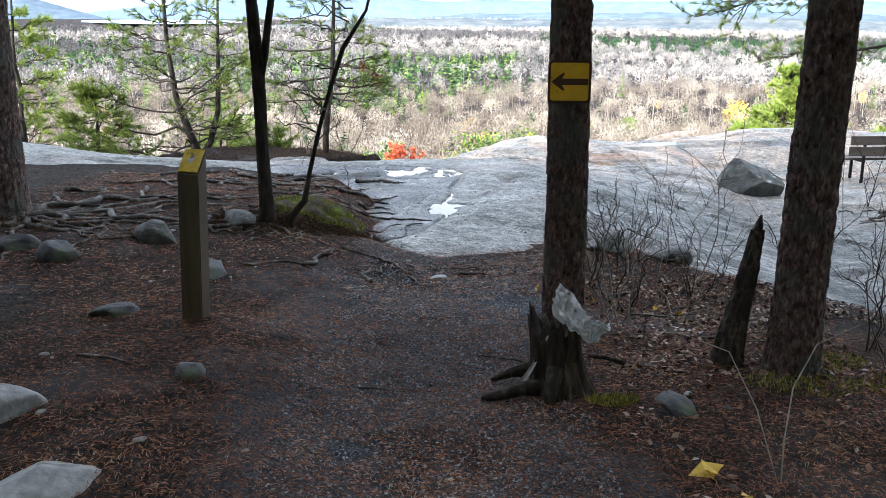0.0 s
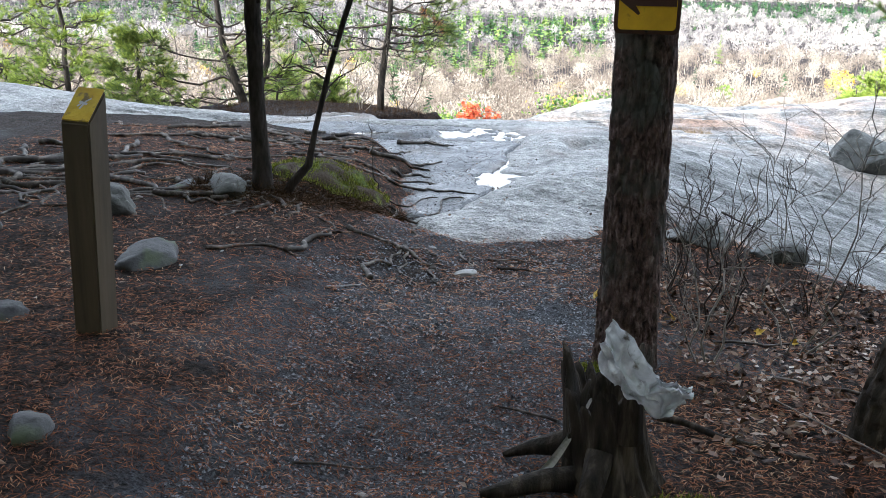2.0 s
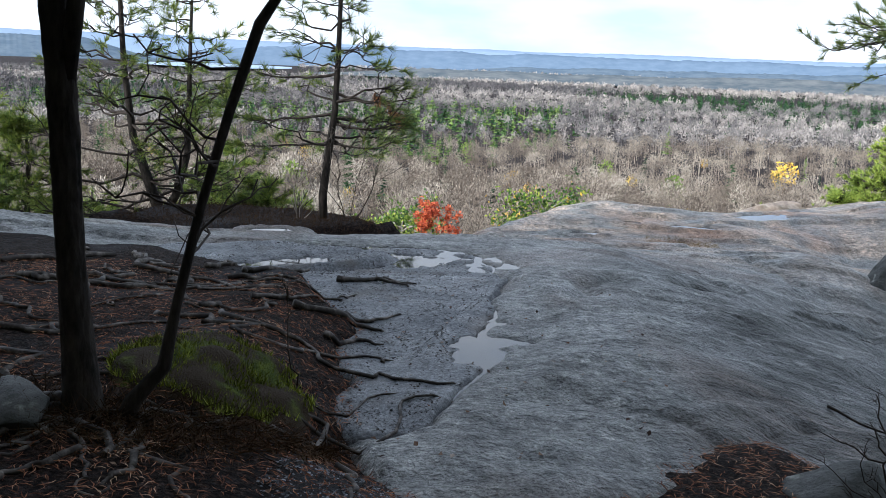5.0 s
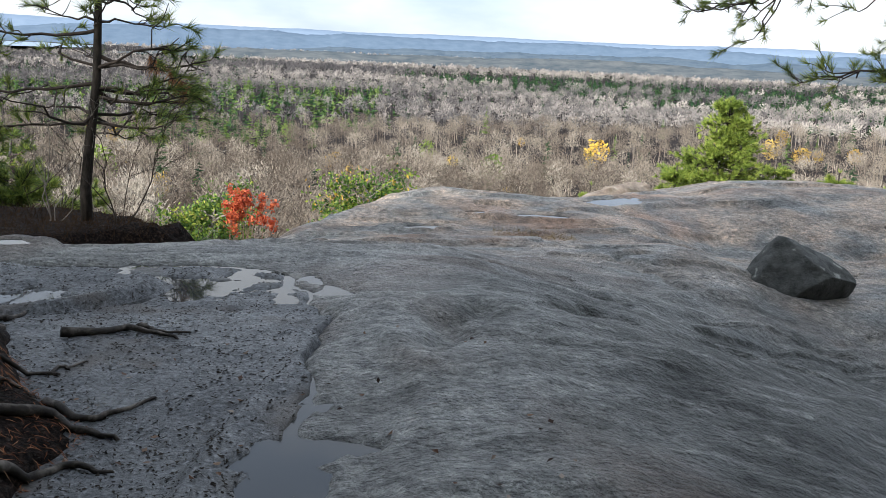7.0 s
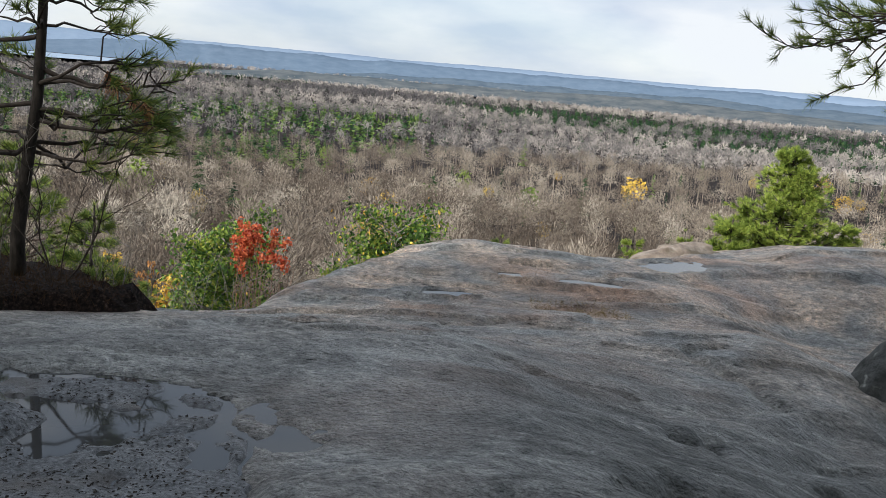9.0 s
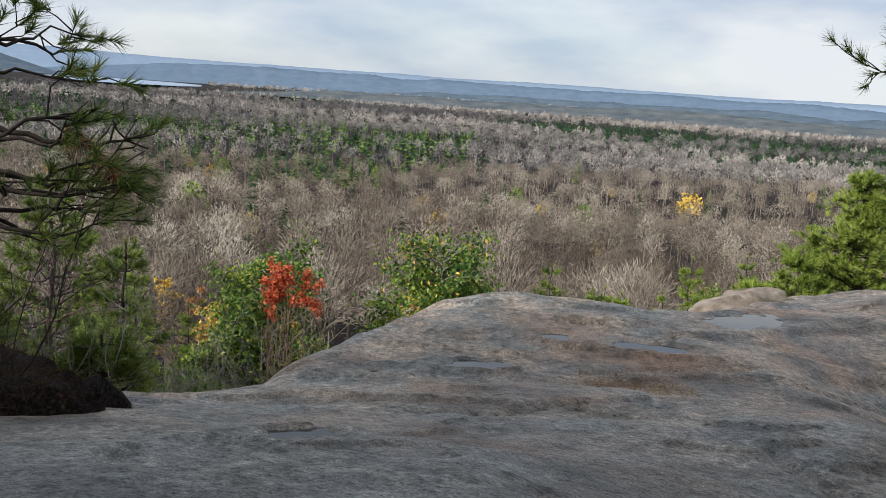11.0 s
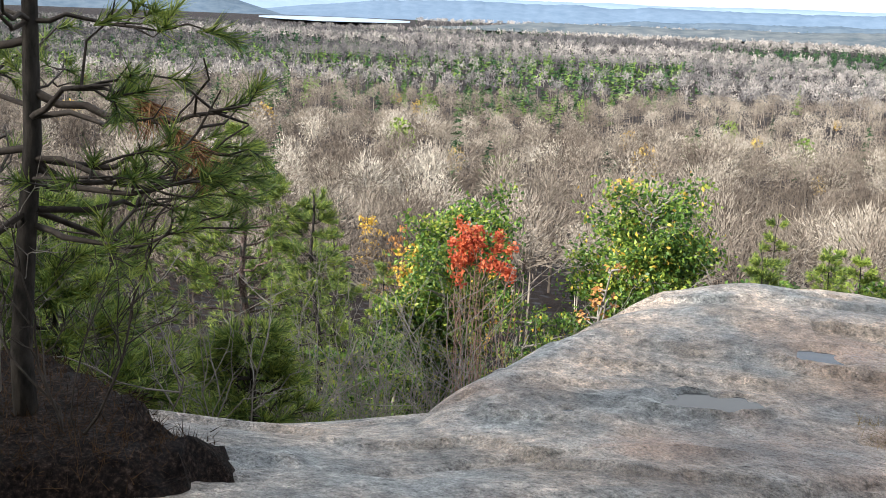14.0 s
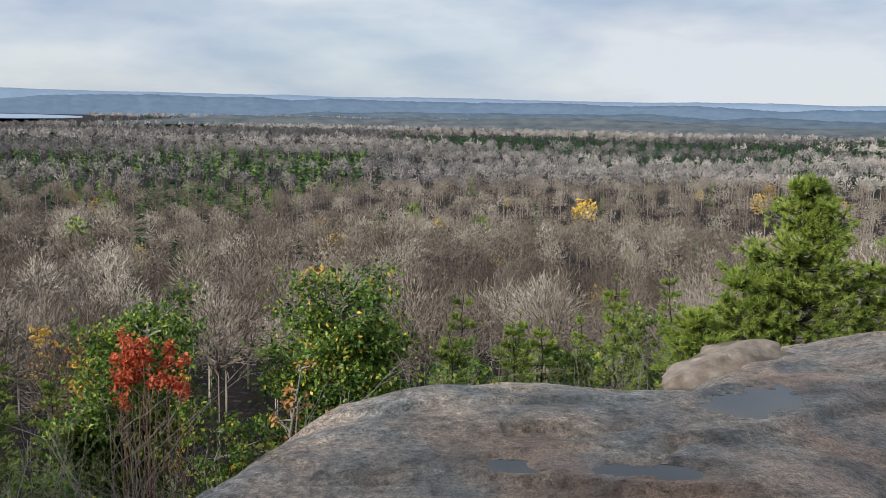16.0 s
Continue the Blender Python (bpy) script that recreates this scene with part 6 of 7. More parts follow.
for k, (x, y, h, sp_, mat, lab) in enumerate(((-6.6, 17.0, 3.0, 1.3, NEEDLE, "low bushy pine crown below the rock edge"), (-3.6, 18.2, 2.4, 1.2, NEEDLE, "young pine just below the rock edge"),
                                              (-8.6, 18.5, 5.6, 1.9, NEEDLE_LIGHT, "bright green pine below the rock edge"), (-11.5, 21.0, 9.5, 2.8, NEEDLE_LIGHT, "tall bright green white pine on the slope"),
                                              (-5.2, 20.5, 4.2, 1.5, NEEDLE, "young pine on the slope under the rock"), (-2.6, 19.4, 2.2, 0.9, NEEDLE, "small pine sapling under the rock edge"),
                                              (-15.0, 24.0, 11.5, 3.2, NEEDLE_LIGHT, "tall bright green white pine on the slope"), (-6.8, 24.5, 6.2, 2.0, NEEDLE, "dense pine on the slope below"))):
    p = at_ground(x, y)
    top = min(h, h)
    pine(p, top, lab, 180 + k, 0.05 + 0.008 * h, sp_, 0.14, 15, 5, 7, 32, 0.16, 0.012, leafmat=mat, bare=0.3, group="pines below the rock edge")
p = at_ground(-8.2, 32.8)
pine(p, -1.4 - p[2], "open-crowned pine with pale lit trunk on the slope", 201, 0.15, 3.3, 0.22, 22, 5, 8, 34, 0.22, 0.016, bark=BARK, bare=0.35, crook=0.13)
p = at_ground(-5.9, 31.0)
pine(p, -2.5 - p[2], "dark pine with dense tufts on the slope", 203, 0.11, 2.2, 0.25, 18, 5, 7, 34, 0.20, 0.015, bare=0.3)
p = at_ground(-11.5, 30.0)
pine(p, -2.6 - p[2], "dark pine with spreading limbs on the slope", 204, 0.15, 3.2, 0.2, 14, 5, 6, 26, 0.28, 0.02, bare=0.3)
p = at_ground(-4.6, 23.5)
pine(p, 3.6, "young dense pine on the slope below", 205, 0.06, 1.5, 0.1, 11, 5, 5, 26, 0.18, 0.012, bare=0.25)
for k, (x, y, h, s, lab) in enumerate(((-4.3, 21.8, 2.6, 1.0, "pale bare shrub below the rock"), (-3.3, 22.8, 3.2, 1.2, "pale bare shrub below the rock"), (-3.4, 17.6, 2.3, 0.9, "bare forked shrub by the brow pine"), (-2.9, 18.6, 2.4, 0.9, "bare forked shrub by the brow pine"),
                                       (-1.6, 25.6, 4.9, 1.1, "tall bare multi-stemmed shrub"), (-0.7, 26.4, 4.5, 1.1, "tall bare multi-stemmed shrub"), (-2.6, 24.6, 4.6, 1.1, "tall bare multi-stemmed shrub"), (2.6, 31.0, 2.6, 1.2, "pale bare shrub on the slope"),
                                       (5.0, 34.0, 3.0, 1.3, "pale bare shrub on the slope"), (7.6, 37.0, 3.4, 1.5, "pale bare shrub on the slope"), (0.5, 28.2, 4.2, 1.1, "tall bare multi-stemmed shrub"), (-1.95, 15.7, 1.4, 0.5, "thin bare stems beside the brow pine"), (-2.6, 15.9, 1.3, 0.5, "thin bare stems beside the brow pine"))):
    q = stand(x, y) if y < 16 else at_ground(x, y)
    big = y > 17
    bare_shrub(q, h, lab, 220 + k, 9 if big else 4, s, TWIG_PALE if k % 3 != 2 else TWIG, 0.016 if big else 0.008, 7, group="bare shrubs below the brow", depth=2, wob=0.10)
p = at_ground(-1.55, 26.3)
red_shrub(p, -1.95 - p[2], "scarlet-leaved maple shrub with many bare stems", 240)
p = at_ground(-3.75, 39.0)
leafy(p, -2.5 - p[2], "dark green broadleaf tree on the slope", 241, 3.4, LEAF_GREEN, 20000, 0.12, 1, clumps=130, low=0.25)
p = at_ground(-5.3, 37.6)
leafy(p, -6.2 - p[2], "dark green broadleaf tree on the slope", 247, 2.0, LEAF_GREEN, 9000, 0.12, 1, clumps=80, low=0.25)
p = at_ground(0.85, 39.6)
leafy(p, -3.35 - p[2], "tall green oak turning yellow at the top", 242, 3.6, LEAF_GREEN, 24000, 0.12, 2, clumps=150, low=0.22, second=(LEAF_YELLOW, 700))
p = at_ground(2.9, 41.5)
leafy(p, -6.6 - p[2], "green broadleaf tree on the slope", 243, 2.4, LEAF_GREEN, 9000, 0.12, 2, clumps=70, low=0.2)
p = at_ground(-1.5, 36.0)
leafy(p, -5.6 - p[2], "yellow-green young tree on the slope", 244, 2.2, LEAF_GREEN, 6000, 0.11, 3, clumps=60, low=0.2, second=(LEAF_YELLOW, 260))
p = at_ground(-3.9, 28.5)
leafy(p, -4.3 - p[2], "green leafy thicket below the rock", 245, 1.4, LEAF_GREEN, 5000, 0.09, 3, clumps=50, low=0.2)
p = at_ground(0.35, 31.6)
leafy(p, -3.35 - p[2], "small orange-leaved tree on the slope", 246, 1.0, LEAF_ORANGE, 200, 0.10, 3, clumps=24, low=0.75)
for k, (x, y, top) in enumerate(((3.4, 32, -3.9), (4.6, 34, -4.0), (5.6, 36, -4.5), (6.6, 37, -4.3), (7.6, 38, -4.6), (8.6, 37, -4.2), (9.6, 39, -4.6), (10.6, 40, -4.4), (5.0, 40, -5.2), (11.6, 41, -4.4), (13.2, 41, -4.0), (7.6, 44, -6.0), (14.8, 39, -3.2), (12.4, 37, -3.5), (-6.6, 40, -6.2), (-9.6, 44, -6.6), (2.0, 40, -5.6), (10.0, 45, -6.0))):
    p = at_ground(x, y)
    if k % 3 == 1:
        leafy(p, top + 0.3 - 0.5 * math.sin(k * 2.1) - p[2], "dark green leafy bush in the belt below the brow", 360 + k, 2.2, LEAF_GREEN, 5200, 0.11, 3, clumps=70, low=0.25, group="bushes below the brow")
    else:
        pine(p, top + 0.7 + 0.6 * math.sin(k * 1.7) - p[2], "dense young evergreen in the belt below the brow", 260 + k, 0.06, 1.25, 0.12, 18, 5, 6, 26, 0.15, 0.018, leafmat=NEEDLE_LIGHT if k % 2 else NEEDLE, bare=0.1, name="young_evergreen", group="evergreens below the brow", up=0.25)
g = np.random.default_rng(66)
for k, (x, y, top) in enumerate(((-3.4, 24.2, -2.9), (-2.1, 23.4, -3.0), (-1.2, 24.0, -2.8), (-3.0, 27.4, -3.3), (-4.2, 25.6, -2.8), (-0.4, 25.2, -3.2), (-5.4, 24.8, -2.6))):
    p = at_ground(x, y)
    bare_shrub(p, top - p[2], "pale bare multi-stemmed shrub under the rock", 450 + k, 8, 0.8, TWIG_PALE, 0.012, 7, group="bare shrubs below the brow", wob=0.08)
for k in range(13):
    x = 1.8 + 0.85 * k + g.uniform(-0.4, 0.4)
    y = 30.5 + 0.55 * k + g.uniform(-1.5, 2.5)
    p = at_ground(x, y)
    bare_shrub(p, -4.2 + g.uniform(-0.7, 0.35) - p[2], "pale bare multi-stemmed shrub in the green belt", 420 + k, 7, 1.0, TWIG_PALE, 0.016, 7, group="bare shrubs in the belt", wob=0.08)
for k, (x, y, top, sp_) in enumerate(((10.5, 31.0, 0.12, 2.9), (8.9, 30.2, -1.55, 2.0), (12.2, 31.3, -1.6, 2.3), (13.8, 31.0, -1.7, 2.0), (7.6, 29.3, -2.2, 1.6))):
    p = at_ground(x, y)
    pine(p, top - p[2], "broad bright green white pine standing past the brow" if k == 0 else "bright green white pine beside the broad one", 280 + k, 0.12, sp_, 0.12, 34 if k == 0 else 20, 8, 13 if k == 0 else 9, 32, 0.14, 0.017, leafmat=NEEDLE_LIGHT, bare=0.12,
         name="white_pine", group="white pines past the brow", up=0.3, crook=0.10)
for k, (x, y, top, w_, mat, lab) in enumerate(((-10.3, 61.6, -10.0, 1.8, LEAF_YELLOW, "small golden-leaved tree on the slope"), (-18.0, 82.0, -14.2, 2.4, LEAF_YELLOW, "golden-leaved tree among bare woods"), (-5.4, 55.0, -9.6, 1.4, LEAF_YELLOW, "small golden-leaved tree on the slope"),
                                               (-14.5, 75.0, -12.8, 2.2, LEAF_ORANGE, "rusty-leaved tree among bare woods"))):
    p = at_ground(x, y)
    leafy(p, top - p[2], lab, 300 + k, w_, mat, 900, 0.22, 3, "autumn_tree", 40, 0.45, group="golden trees on the slope")

# rusty grass on the brow mound
g = np.random.default_rng(61)
n = 9000
x, y = g.uniform(-4.8, -1.45, n), g.uniform(14.8, 16.8, n)
ok = ground_z(x, y) > rock_z(x, y) + 0.02
x, y = x[ok], y[ok]
n = len(x)
c = np.stack([x, y, land_z(x, y) - 0.01], 1)
solid("dry_grass", blades(c, g.normal(0, 0.8, (n, 3)) + [0, 0, 0.9], g.uniform(0.04, 0.12, n), 0.005, g=g), RUSTY_GRASS, "rusty dry grass and needles on the brow mound", "grass", kind="stuff", smooth=False)
n = 700
x, y = g.uniform(1.9, 2.9, n), 17.75 + g.normal(0, 0.10, n) - 0.25 * (g.uniform(0, 1, n))
c = np.stack([x, y, land_z(x, y)], 1)
solid("seep_grass", blades(c, g.normal(0, 0.9, (n, 3)) + [0, 0, 0.3], g.uniform(0.03, 0.10, n), 0.005, g=g), GRASS_DRY, "thin straw-coloured grass in a rock seam", "grass", kind="stuff", smooth=False)


# ---- woods in the valley ----
def bare_crown(seed, twigs=120, limbs=11, wide=0.27, tall=0.36, wd=(0.007, 0.014), ln=(0.045, 0.10)):
    """A leafless domed crown of one unit height: limbs fan out of the trunk and end in a brush of fine twigs, as thin blades."""
    g = np.random.default_rng(seed)
    fork = np.array([0, 0, 0.96 - 1.5 * tall])
    mid = np.array([0, 0, 0.96 - tall])
    c, d, l_, w_ = [np.zeros(3), np.array([0.004, 0, 0])], [np.array([0, 0, 1.0]), np.array([0.03, 0, 1.0])], [0.9, 0.7], [0.02, 0.018]
    p = g.normal(0, 1, (twigs, 3))
    p[:, 2] = np.abs(p[:, 2]) * 1.1 - 0.25
    p /= np.linalg.norm(p, axis=1)[:, None]
    lump = 0.78 + 0.4 * vn(np.arctan2(p[:, 1], p[:, 0]) * 1.3 + seed, p[:, 2] * 2.4, seed)
    shell = p * lump[:, None] * [wide, wide, tall] + mid
    for k in range(limbs):
        z0 = fork + np.array([0, 0, g.uniform(-0.08, 0.15)])
        q = shell[k] * 0.86 + fork * 0.14
        c.append(z0)
        d.append(q - z0)
        l_.append(np.linalg.norm(q - z0))
        w_.append(0.011)
    u = g.uniform(0.30, 1.0, twigs) ** 0.5
    q = fork + (shell - fork) * u[:, None]
    way = shell - fork
    way = way / np.linalg.norm(way, axis=1)[:, None] + g.normal(0, 0.42, (twigs, 3))
    face = np.concatenate([g.normal(0, 1, (len(c), 3)), p])
    c = np.concatenate([np.array(c), q])
    d = np.concatenate([np.array(d), way])
    l_ = np.concatenate([l_, g.uniform(*ln, twigs)])
    w_ = np.concatenate([w_, g.uniform(*wd, twigs)])
    return blades(c, d, l_, w_, g=g, facing=face)


def cone_crown(seed, count=90, wide=0.20):
    """A spruce or fir of one unit height, as drooping sprays."""
    g = np.random.default_rng(seed)
    z = g.uniform(0.08, 1.0, count) ** 0.8
    az = g.uniform(0, 6.28, count)
    r = wide * (1.02 - z)
    d = np.stack([np.cos(az), np.sin(az), g.uniform(-0.5, 0.2, count)], 1)
    c = np.stack([0 * z, 0 * z, z], 1)
    return blades(c, d, r * g.uniform(0.7, 1.3, count) + 0.03, 0.07 * (1.15 - z), g=g)


def round_crown(seed, count=260, wide=0.30, size=0.065):
    g = np.random.default_rng(seed)
    p = g.normal(0, 1, (count, 3))
    p /= np.linalg.norm(p, axis=1)[:, None]
    p = p * g.uniform(0.55, 1, (count, 1)) * [wide, wide, 0.36] + [0, 0, 0.62]
    v, f = leaves(p, size, g)
    return v, np.concatenate([f[:, [0, 1, 2]], f[:, [0, 2, 3]]])


def plant(name, templates, spots, heights, mat, label, g, tones=None):
    """Many trees of one kind as one mesh."""
    pieces, tint = [], []
    tones = g.uniform(0, 1, len(spots)) if tones is None else tones
    which = g.integers(0, len(templates), len(spots))
    for k, (tv, tf) in enumerate(templates):
        s = spots[which == k]
        if not len(s):
            continue
        h = heights[which == k]
        a = g.uniform(0, 6.28, len(s))
        w_ = h * g.uniform(0.8, 1.25, len(s))
        ca, sa = np.cos(a), np.sin(a)
        x = (tv[None, :, 0] * ca[:, None] - tv[None, :, 1] * sa[:, None]) * w_[:, None] + s[:, 0:1]
        y = (tv[None, :, 0] * sa[:, None] + tv[None, :, 1] * ca[:, None]) * w_[:, None] + s[:, 1:2]
        z = tv[None, :, 2] * h[:, None] + s[:, 2:3]
        f = (tf[None] + (np.arange(len(s)) * len(tv))[:, None, None]).reshape(-1, 3)
        pieces.append((np.stack([x, y, z], -1).reshape(-1, 3), f))
        tint.append(np.repeat(tones[which == k], len(tv)))
    v, f = packed(pieces)
    ob = solid(name, (v, f), mat, label, "woods", kind="stuff", smooth=False)
    ob.data.attributes.new("tone", "FLOAT", "POINT").data.foreach_set("value", np.concatenate(tint).astype(np.float32))


def scatter(r0, r1, step, g, span=(-40, 44)):
    xs, ys = np.meshgrid(np.arange(-r1 * 0.75, r1 * 0.78, step), np.arange(20, r1 + 14, step))
    x = xs.ravel() + g.uniform(-0.5, 0.5, xs.size) * step
    y = ys.ravel() + g.uniform(-0.5, 0.5, xs.size) * step
    r, az = np.hypot(x, y - 12), np.degrees(np.arctan2(x, y - 12))
    ok = (r > r0) & (r < r1) & (az > span[0]) & (az < span[1])
    x, y = x[ok], y[ok]
    return np.stack([x, y, ground_z(x, y) - 0.3], 1)


g = np.random.default_rng(2024)
spots = np.concatenate([scatter(50, 150, 6.1, g), scatter(150, 330, 7.6, g), scatter(330, 560, 10.0, g)])
dist = np.hypot(spots[:, 0], spots[:, 1] - 12)
bearing = np.degrees(np.arctan2(spots[:, 0], spots[:, 1] - 12))
pick = g.uniform(0, 1, len(spots))
stand_of = vn(spots[:, 0] / 60 + 5, spots[:, 1] / 60, 93)
conif = pick < 0.022 + 0.12 * ((stand_of > 0.62) & (dist > 300)) + 0.35 * ((bearing < 4) & (dist > 430) & (vn(spots[:, 0] / 45, spots[:, 1] / 60, 94) > 0.4))
yel = (~conif) & (pick > 0.986)
grn = (~conif) & (~yel) & (pick > 0.978)
bare = ~(conif | yel | grn)
tall = np.where(dist < 120, 11.0, 14.0) * g.uniform(0.62, 1.22, len(spots))
near_t = [bare_crown(20 + k, 900, 20, 0.21 + 0.025 * (k % 4), 0.25 + 0.03 * (k % 3), (0.0042, 0.0075), (0.03, 0.07)) for k in range(6)]
bare_t = [bare_crown(10 + k, 420, 10, 0.21 + 0.025 * (k % 4), 0.25 + 0.03 * (k % 3), (0.008, 0.014), (0.03, 0.065)) for k in range(7)]
past_t = [bare_crown(30 + k, 260, 4, 0.22 + 0.03 * (k % 3), 0.27 + 0.03 * (k % 3), (0.011, 0.018), (0.03, 0.06)) for k in range(5)]
cone_t = [cone_crown(40 + k, wide=0.16 + 0.03 * k) for k in range(3)]
round_t = [round_crown(50 + k) for k in range(3)]
# a dark young stand on the lower slope, a paler one beyond it
dark_stand = ease((bearing - 5) / 5) * ease((27 - bearing) / 6) * ease((dist - 88) / 25) * ease((235 - dist) / 50)
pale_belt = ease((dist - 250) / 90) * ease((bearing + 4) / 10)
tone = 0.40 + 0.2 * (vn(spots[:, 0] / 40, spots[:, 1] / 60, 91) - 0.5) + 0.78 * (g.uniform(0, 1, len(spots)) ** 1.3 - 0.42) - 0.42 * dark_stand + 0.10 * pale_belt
# contrast between crowns fades with distance: haze put into their tones
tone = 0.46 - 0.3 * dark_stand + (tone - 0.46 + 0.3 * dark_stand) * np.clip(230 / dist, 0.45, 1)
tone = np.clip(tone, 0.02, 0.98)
tall = tall * (1 - 0.22 * dark_stand)
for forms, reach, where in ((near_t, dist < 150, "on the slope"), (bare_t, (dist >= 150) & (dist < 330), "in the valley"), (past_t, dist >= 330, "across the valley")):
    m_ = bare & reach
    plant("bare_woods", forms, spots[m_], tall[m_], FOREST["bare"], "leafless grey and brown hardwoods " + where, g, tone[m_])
# thin saplings that fill the dark stand
fill = scatter(95, 235, 4.2, g, (8, 27))
plant("bare_saplings", [bare_crown(60 + k, 150, 4, 0.17, 0.36, (0.006, 0.010), (0.03, 0.07)) for k in range(4)], fill, g.uniform(6, 10, len(fill)), FOREST["bare"], "dense dark leafless saplings on the slope", g, g.uniform(0.05, 0.4, len(fill)))
plant("conifer_woods", cone_t, spots[conif], tall[conif] * 1.15, FOREST["conifer"], "scattered dark conifers in the valley", g, np.where(dist[conif] > 420, g.uniform(0.3, 1.0, conif.sum()), g.uniform(0.0, 0.6, conif.sum())))
plant("golden_woods", round_t, spots[yel], tall[yel] * 0.85, FOREST["yellow"], "scattered golden autumn crowns in the valley", g, g.uniform(0, 0.6, yel.sum()))
plant("green_woods", round_t, spots[grn], tall[grn] * 0.95, FOREST["green"], "scattered green crowns in the valley", g)
gold = np.array([[113.0, 396.0, float(ground_z(113, 396)) - 0.3]])
plant("golden_tree", round_t, gold, np.array([16.0]), FOREST["yellow"], "bright golden tree far down in the valley", g, np.array([1.0]))

# unseen wood added behind and beside the path's start, closing it and blocking light
xs, ys = np.meshgrid(np.arange(-34, 35, 2.6), np.arange(-30, 13, 2.6))
wx, wy = xs.ravel() + g.uniform(-1.1, 1.1, xs.size), ys.ravel() + g.uniform(-1.1, 1.1, xs.size)
ok = (wy < -7) | ((np.abs(wx) > 6.5 + np.maximum(wy, 0) * 0.75) & (wy < 9)) | ((np.abs(wx) > 14) & (wy < 12))
wood = np.stack([wx[ok], wy[ok], ground_z(wx[ok], wy[ok]) - 0.2], 1)
plant("pine_woods", [cone_crown(120 + k, 130, 0.22) for k in range(3)], wood, g.uniform(8, 13, len(wood)), NEEDLE, "dense unseen pine wood added behind the start of the path to block light", g)

far_bare = [bare_crown(70 + k, 34, 0, 0.28, 0.34, (0.07, 0.13), (0.10, 0.19)) for k in range(4)]
mid_bare = [bare_crown(75 + k, 70, 2, 0.26, 0.32, (0.035, 0.07), (0.07, 0.14)) for k in range(4)]
far_cone = [cone_crown(80 + k, 16, 0.24) for k in range(3)]
far_cone = [(np.concatenate([v.reshape(-1, 3, 3)[:, :2] + (v.reshape(-1, 3, 3)[:, :2] - v.reshape(-1, 3, 3)[:, :2].mean(1, keepdims=True)) * 2, v.reshape(-1, 3, 3)[:, 2:]], 1).reshape(-1, 3), f) for v, f in far_cone]
spots = np.concatenate([scatter(560, 1100, 13, g), scatter(1100, 2150, 23, g), scatter(2150, 2900, 42, g, (-12.5, 14))])
az = np.degrees(np.arctan2(spots[:, 0], spots[:, 1]))
dist = np.hypot(spots[:, 0], spots[:, 1])
kindn = vn(spots[:, 0] / 200, spots[:, 1] / 150, 95) + 0.6 * (g.uniform(0, 1, len(spots)) - 0.5)
con = kindn + 0.34 * (az < 3) * (dist < 1000) * (vn(spots[:, 0] / 90, spots[:, 1] / 90, 96) > 0.42) + 0.40 * ease((az - 2) / 12) * ease((dist - 600) / 300) * (1 - ease((dist - 1500) / 400)) > 0.74
tall = 14 * g.uniform(0.8, 1.2, len(spots)) * np.where(dist > 1100, 1.25, 1)
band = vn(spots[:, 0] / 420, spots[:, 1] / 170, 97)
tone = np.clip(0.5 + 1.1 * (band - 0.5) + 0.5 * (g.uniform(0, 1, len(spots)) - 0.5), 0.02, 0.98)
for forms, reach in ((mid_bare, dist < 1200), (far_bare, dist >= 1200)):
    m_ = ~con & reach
    plant("bare_woods", forms, spots[m_], tall[m_], FOREST["far_bare"], "distant leafless tan and brown hardwoods with haze in their colour", g, tone[m_])
plant("conifer_woods", far_cone, spots[con], tall[con] * 1.15, FOREST["conifer"], "distant dark conifer stands", g, np.where((az[con] < 4) & (dist[con] < 1000), g.uniform(0.3, 1.0, con.sum()), g.uniform(0.1, 0.55, con.sum())))


# ---- hills and lake ----
def ridge(dist_m, az0, az1, top, rise, seed, mat, label, depth, n=420, coarse=7.0, fine=0.12):
    az = np.radians(np.linspace(az0, az1, n))
    t = np.linspace(0, 1, n)
    fade = np.clip(np.minimum(t, 1 - t) * 8, 0, 1)
    crest = top + rise * 2 * fbm(az * coarse + seed, az * 0 + 1.5, 4, seed) + rise * fine * (vn(az * 900, az * 0, seed) - 0.5)
    rows = []
    for q, h in ((0.0, 0.0), (0.35, 0.42), (0.7, 0.8), (1.0, 1.0), (1.3, 0.7), (1.8, 0.0)):
        d = dist_m + depth * q
        z = -36 + (crest + 36) * h * fade
        rows.append(np.stack([np.sin(az) * d, np.cos(az) * d, z], 1))
    v = np.concatenate(rows)
    i = np.arange(len(v)).reshape(len(rows), n)
    f = np.stack([i[:-1, :-1], i[1:, :-1], i[1:, 1:], i[:-1, 1:]], -1).reshape(-1, 4)
    solid("backdrop_hill", (v, f), mat, label, "hill", kind="structure")


ridge(2250, -12, 48, -13, 14, 3, HAZY_HILL[0], "low dark wooded ridge far off", 160)
ridge(2900, -6, 50, 2, 24, 5, HAZY_HILL[1], "wooded hill far off with haze in its colour", 220)
ridge(3700, -55, -20, 46, 24, 9, HAZY_HILL[1], "dark wooded hill above the lake", 260)
ridge(3900, -24, 55, 48, 34, 7, HAZY_HILL[2], "hill on the horizon, coloured blue for haze", 260, coarse=9)
ridge(4400, -60, 60, 72, 18, 8, HAZY_HILL[3], "hills on the horizon, coloured pale blue for haze", 280, coarse=6)
az = np.radians(np.linspace(-21.5, -12.8, 60))
taper = np.sin(np.linspace(0.02, 0.98, 60) * np.pi) ** 0.45
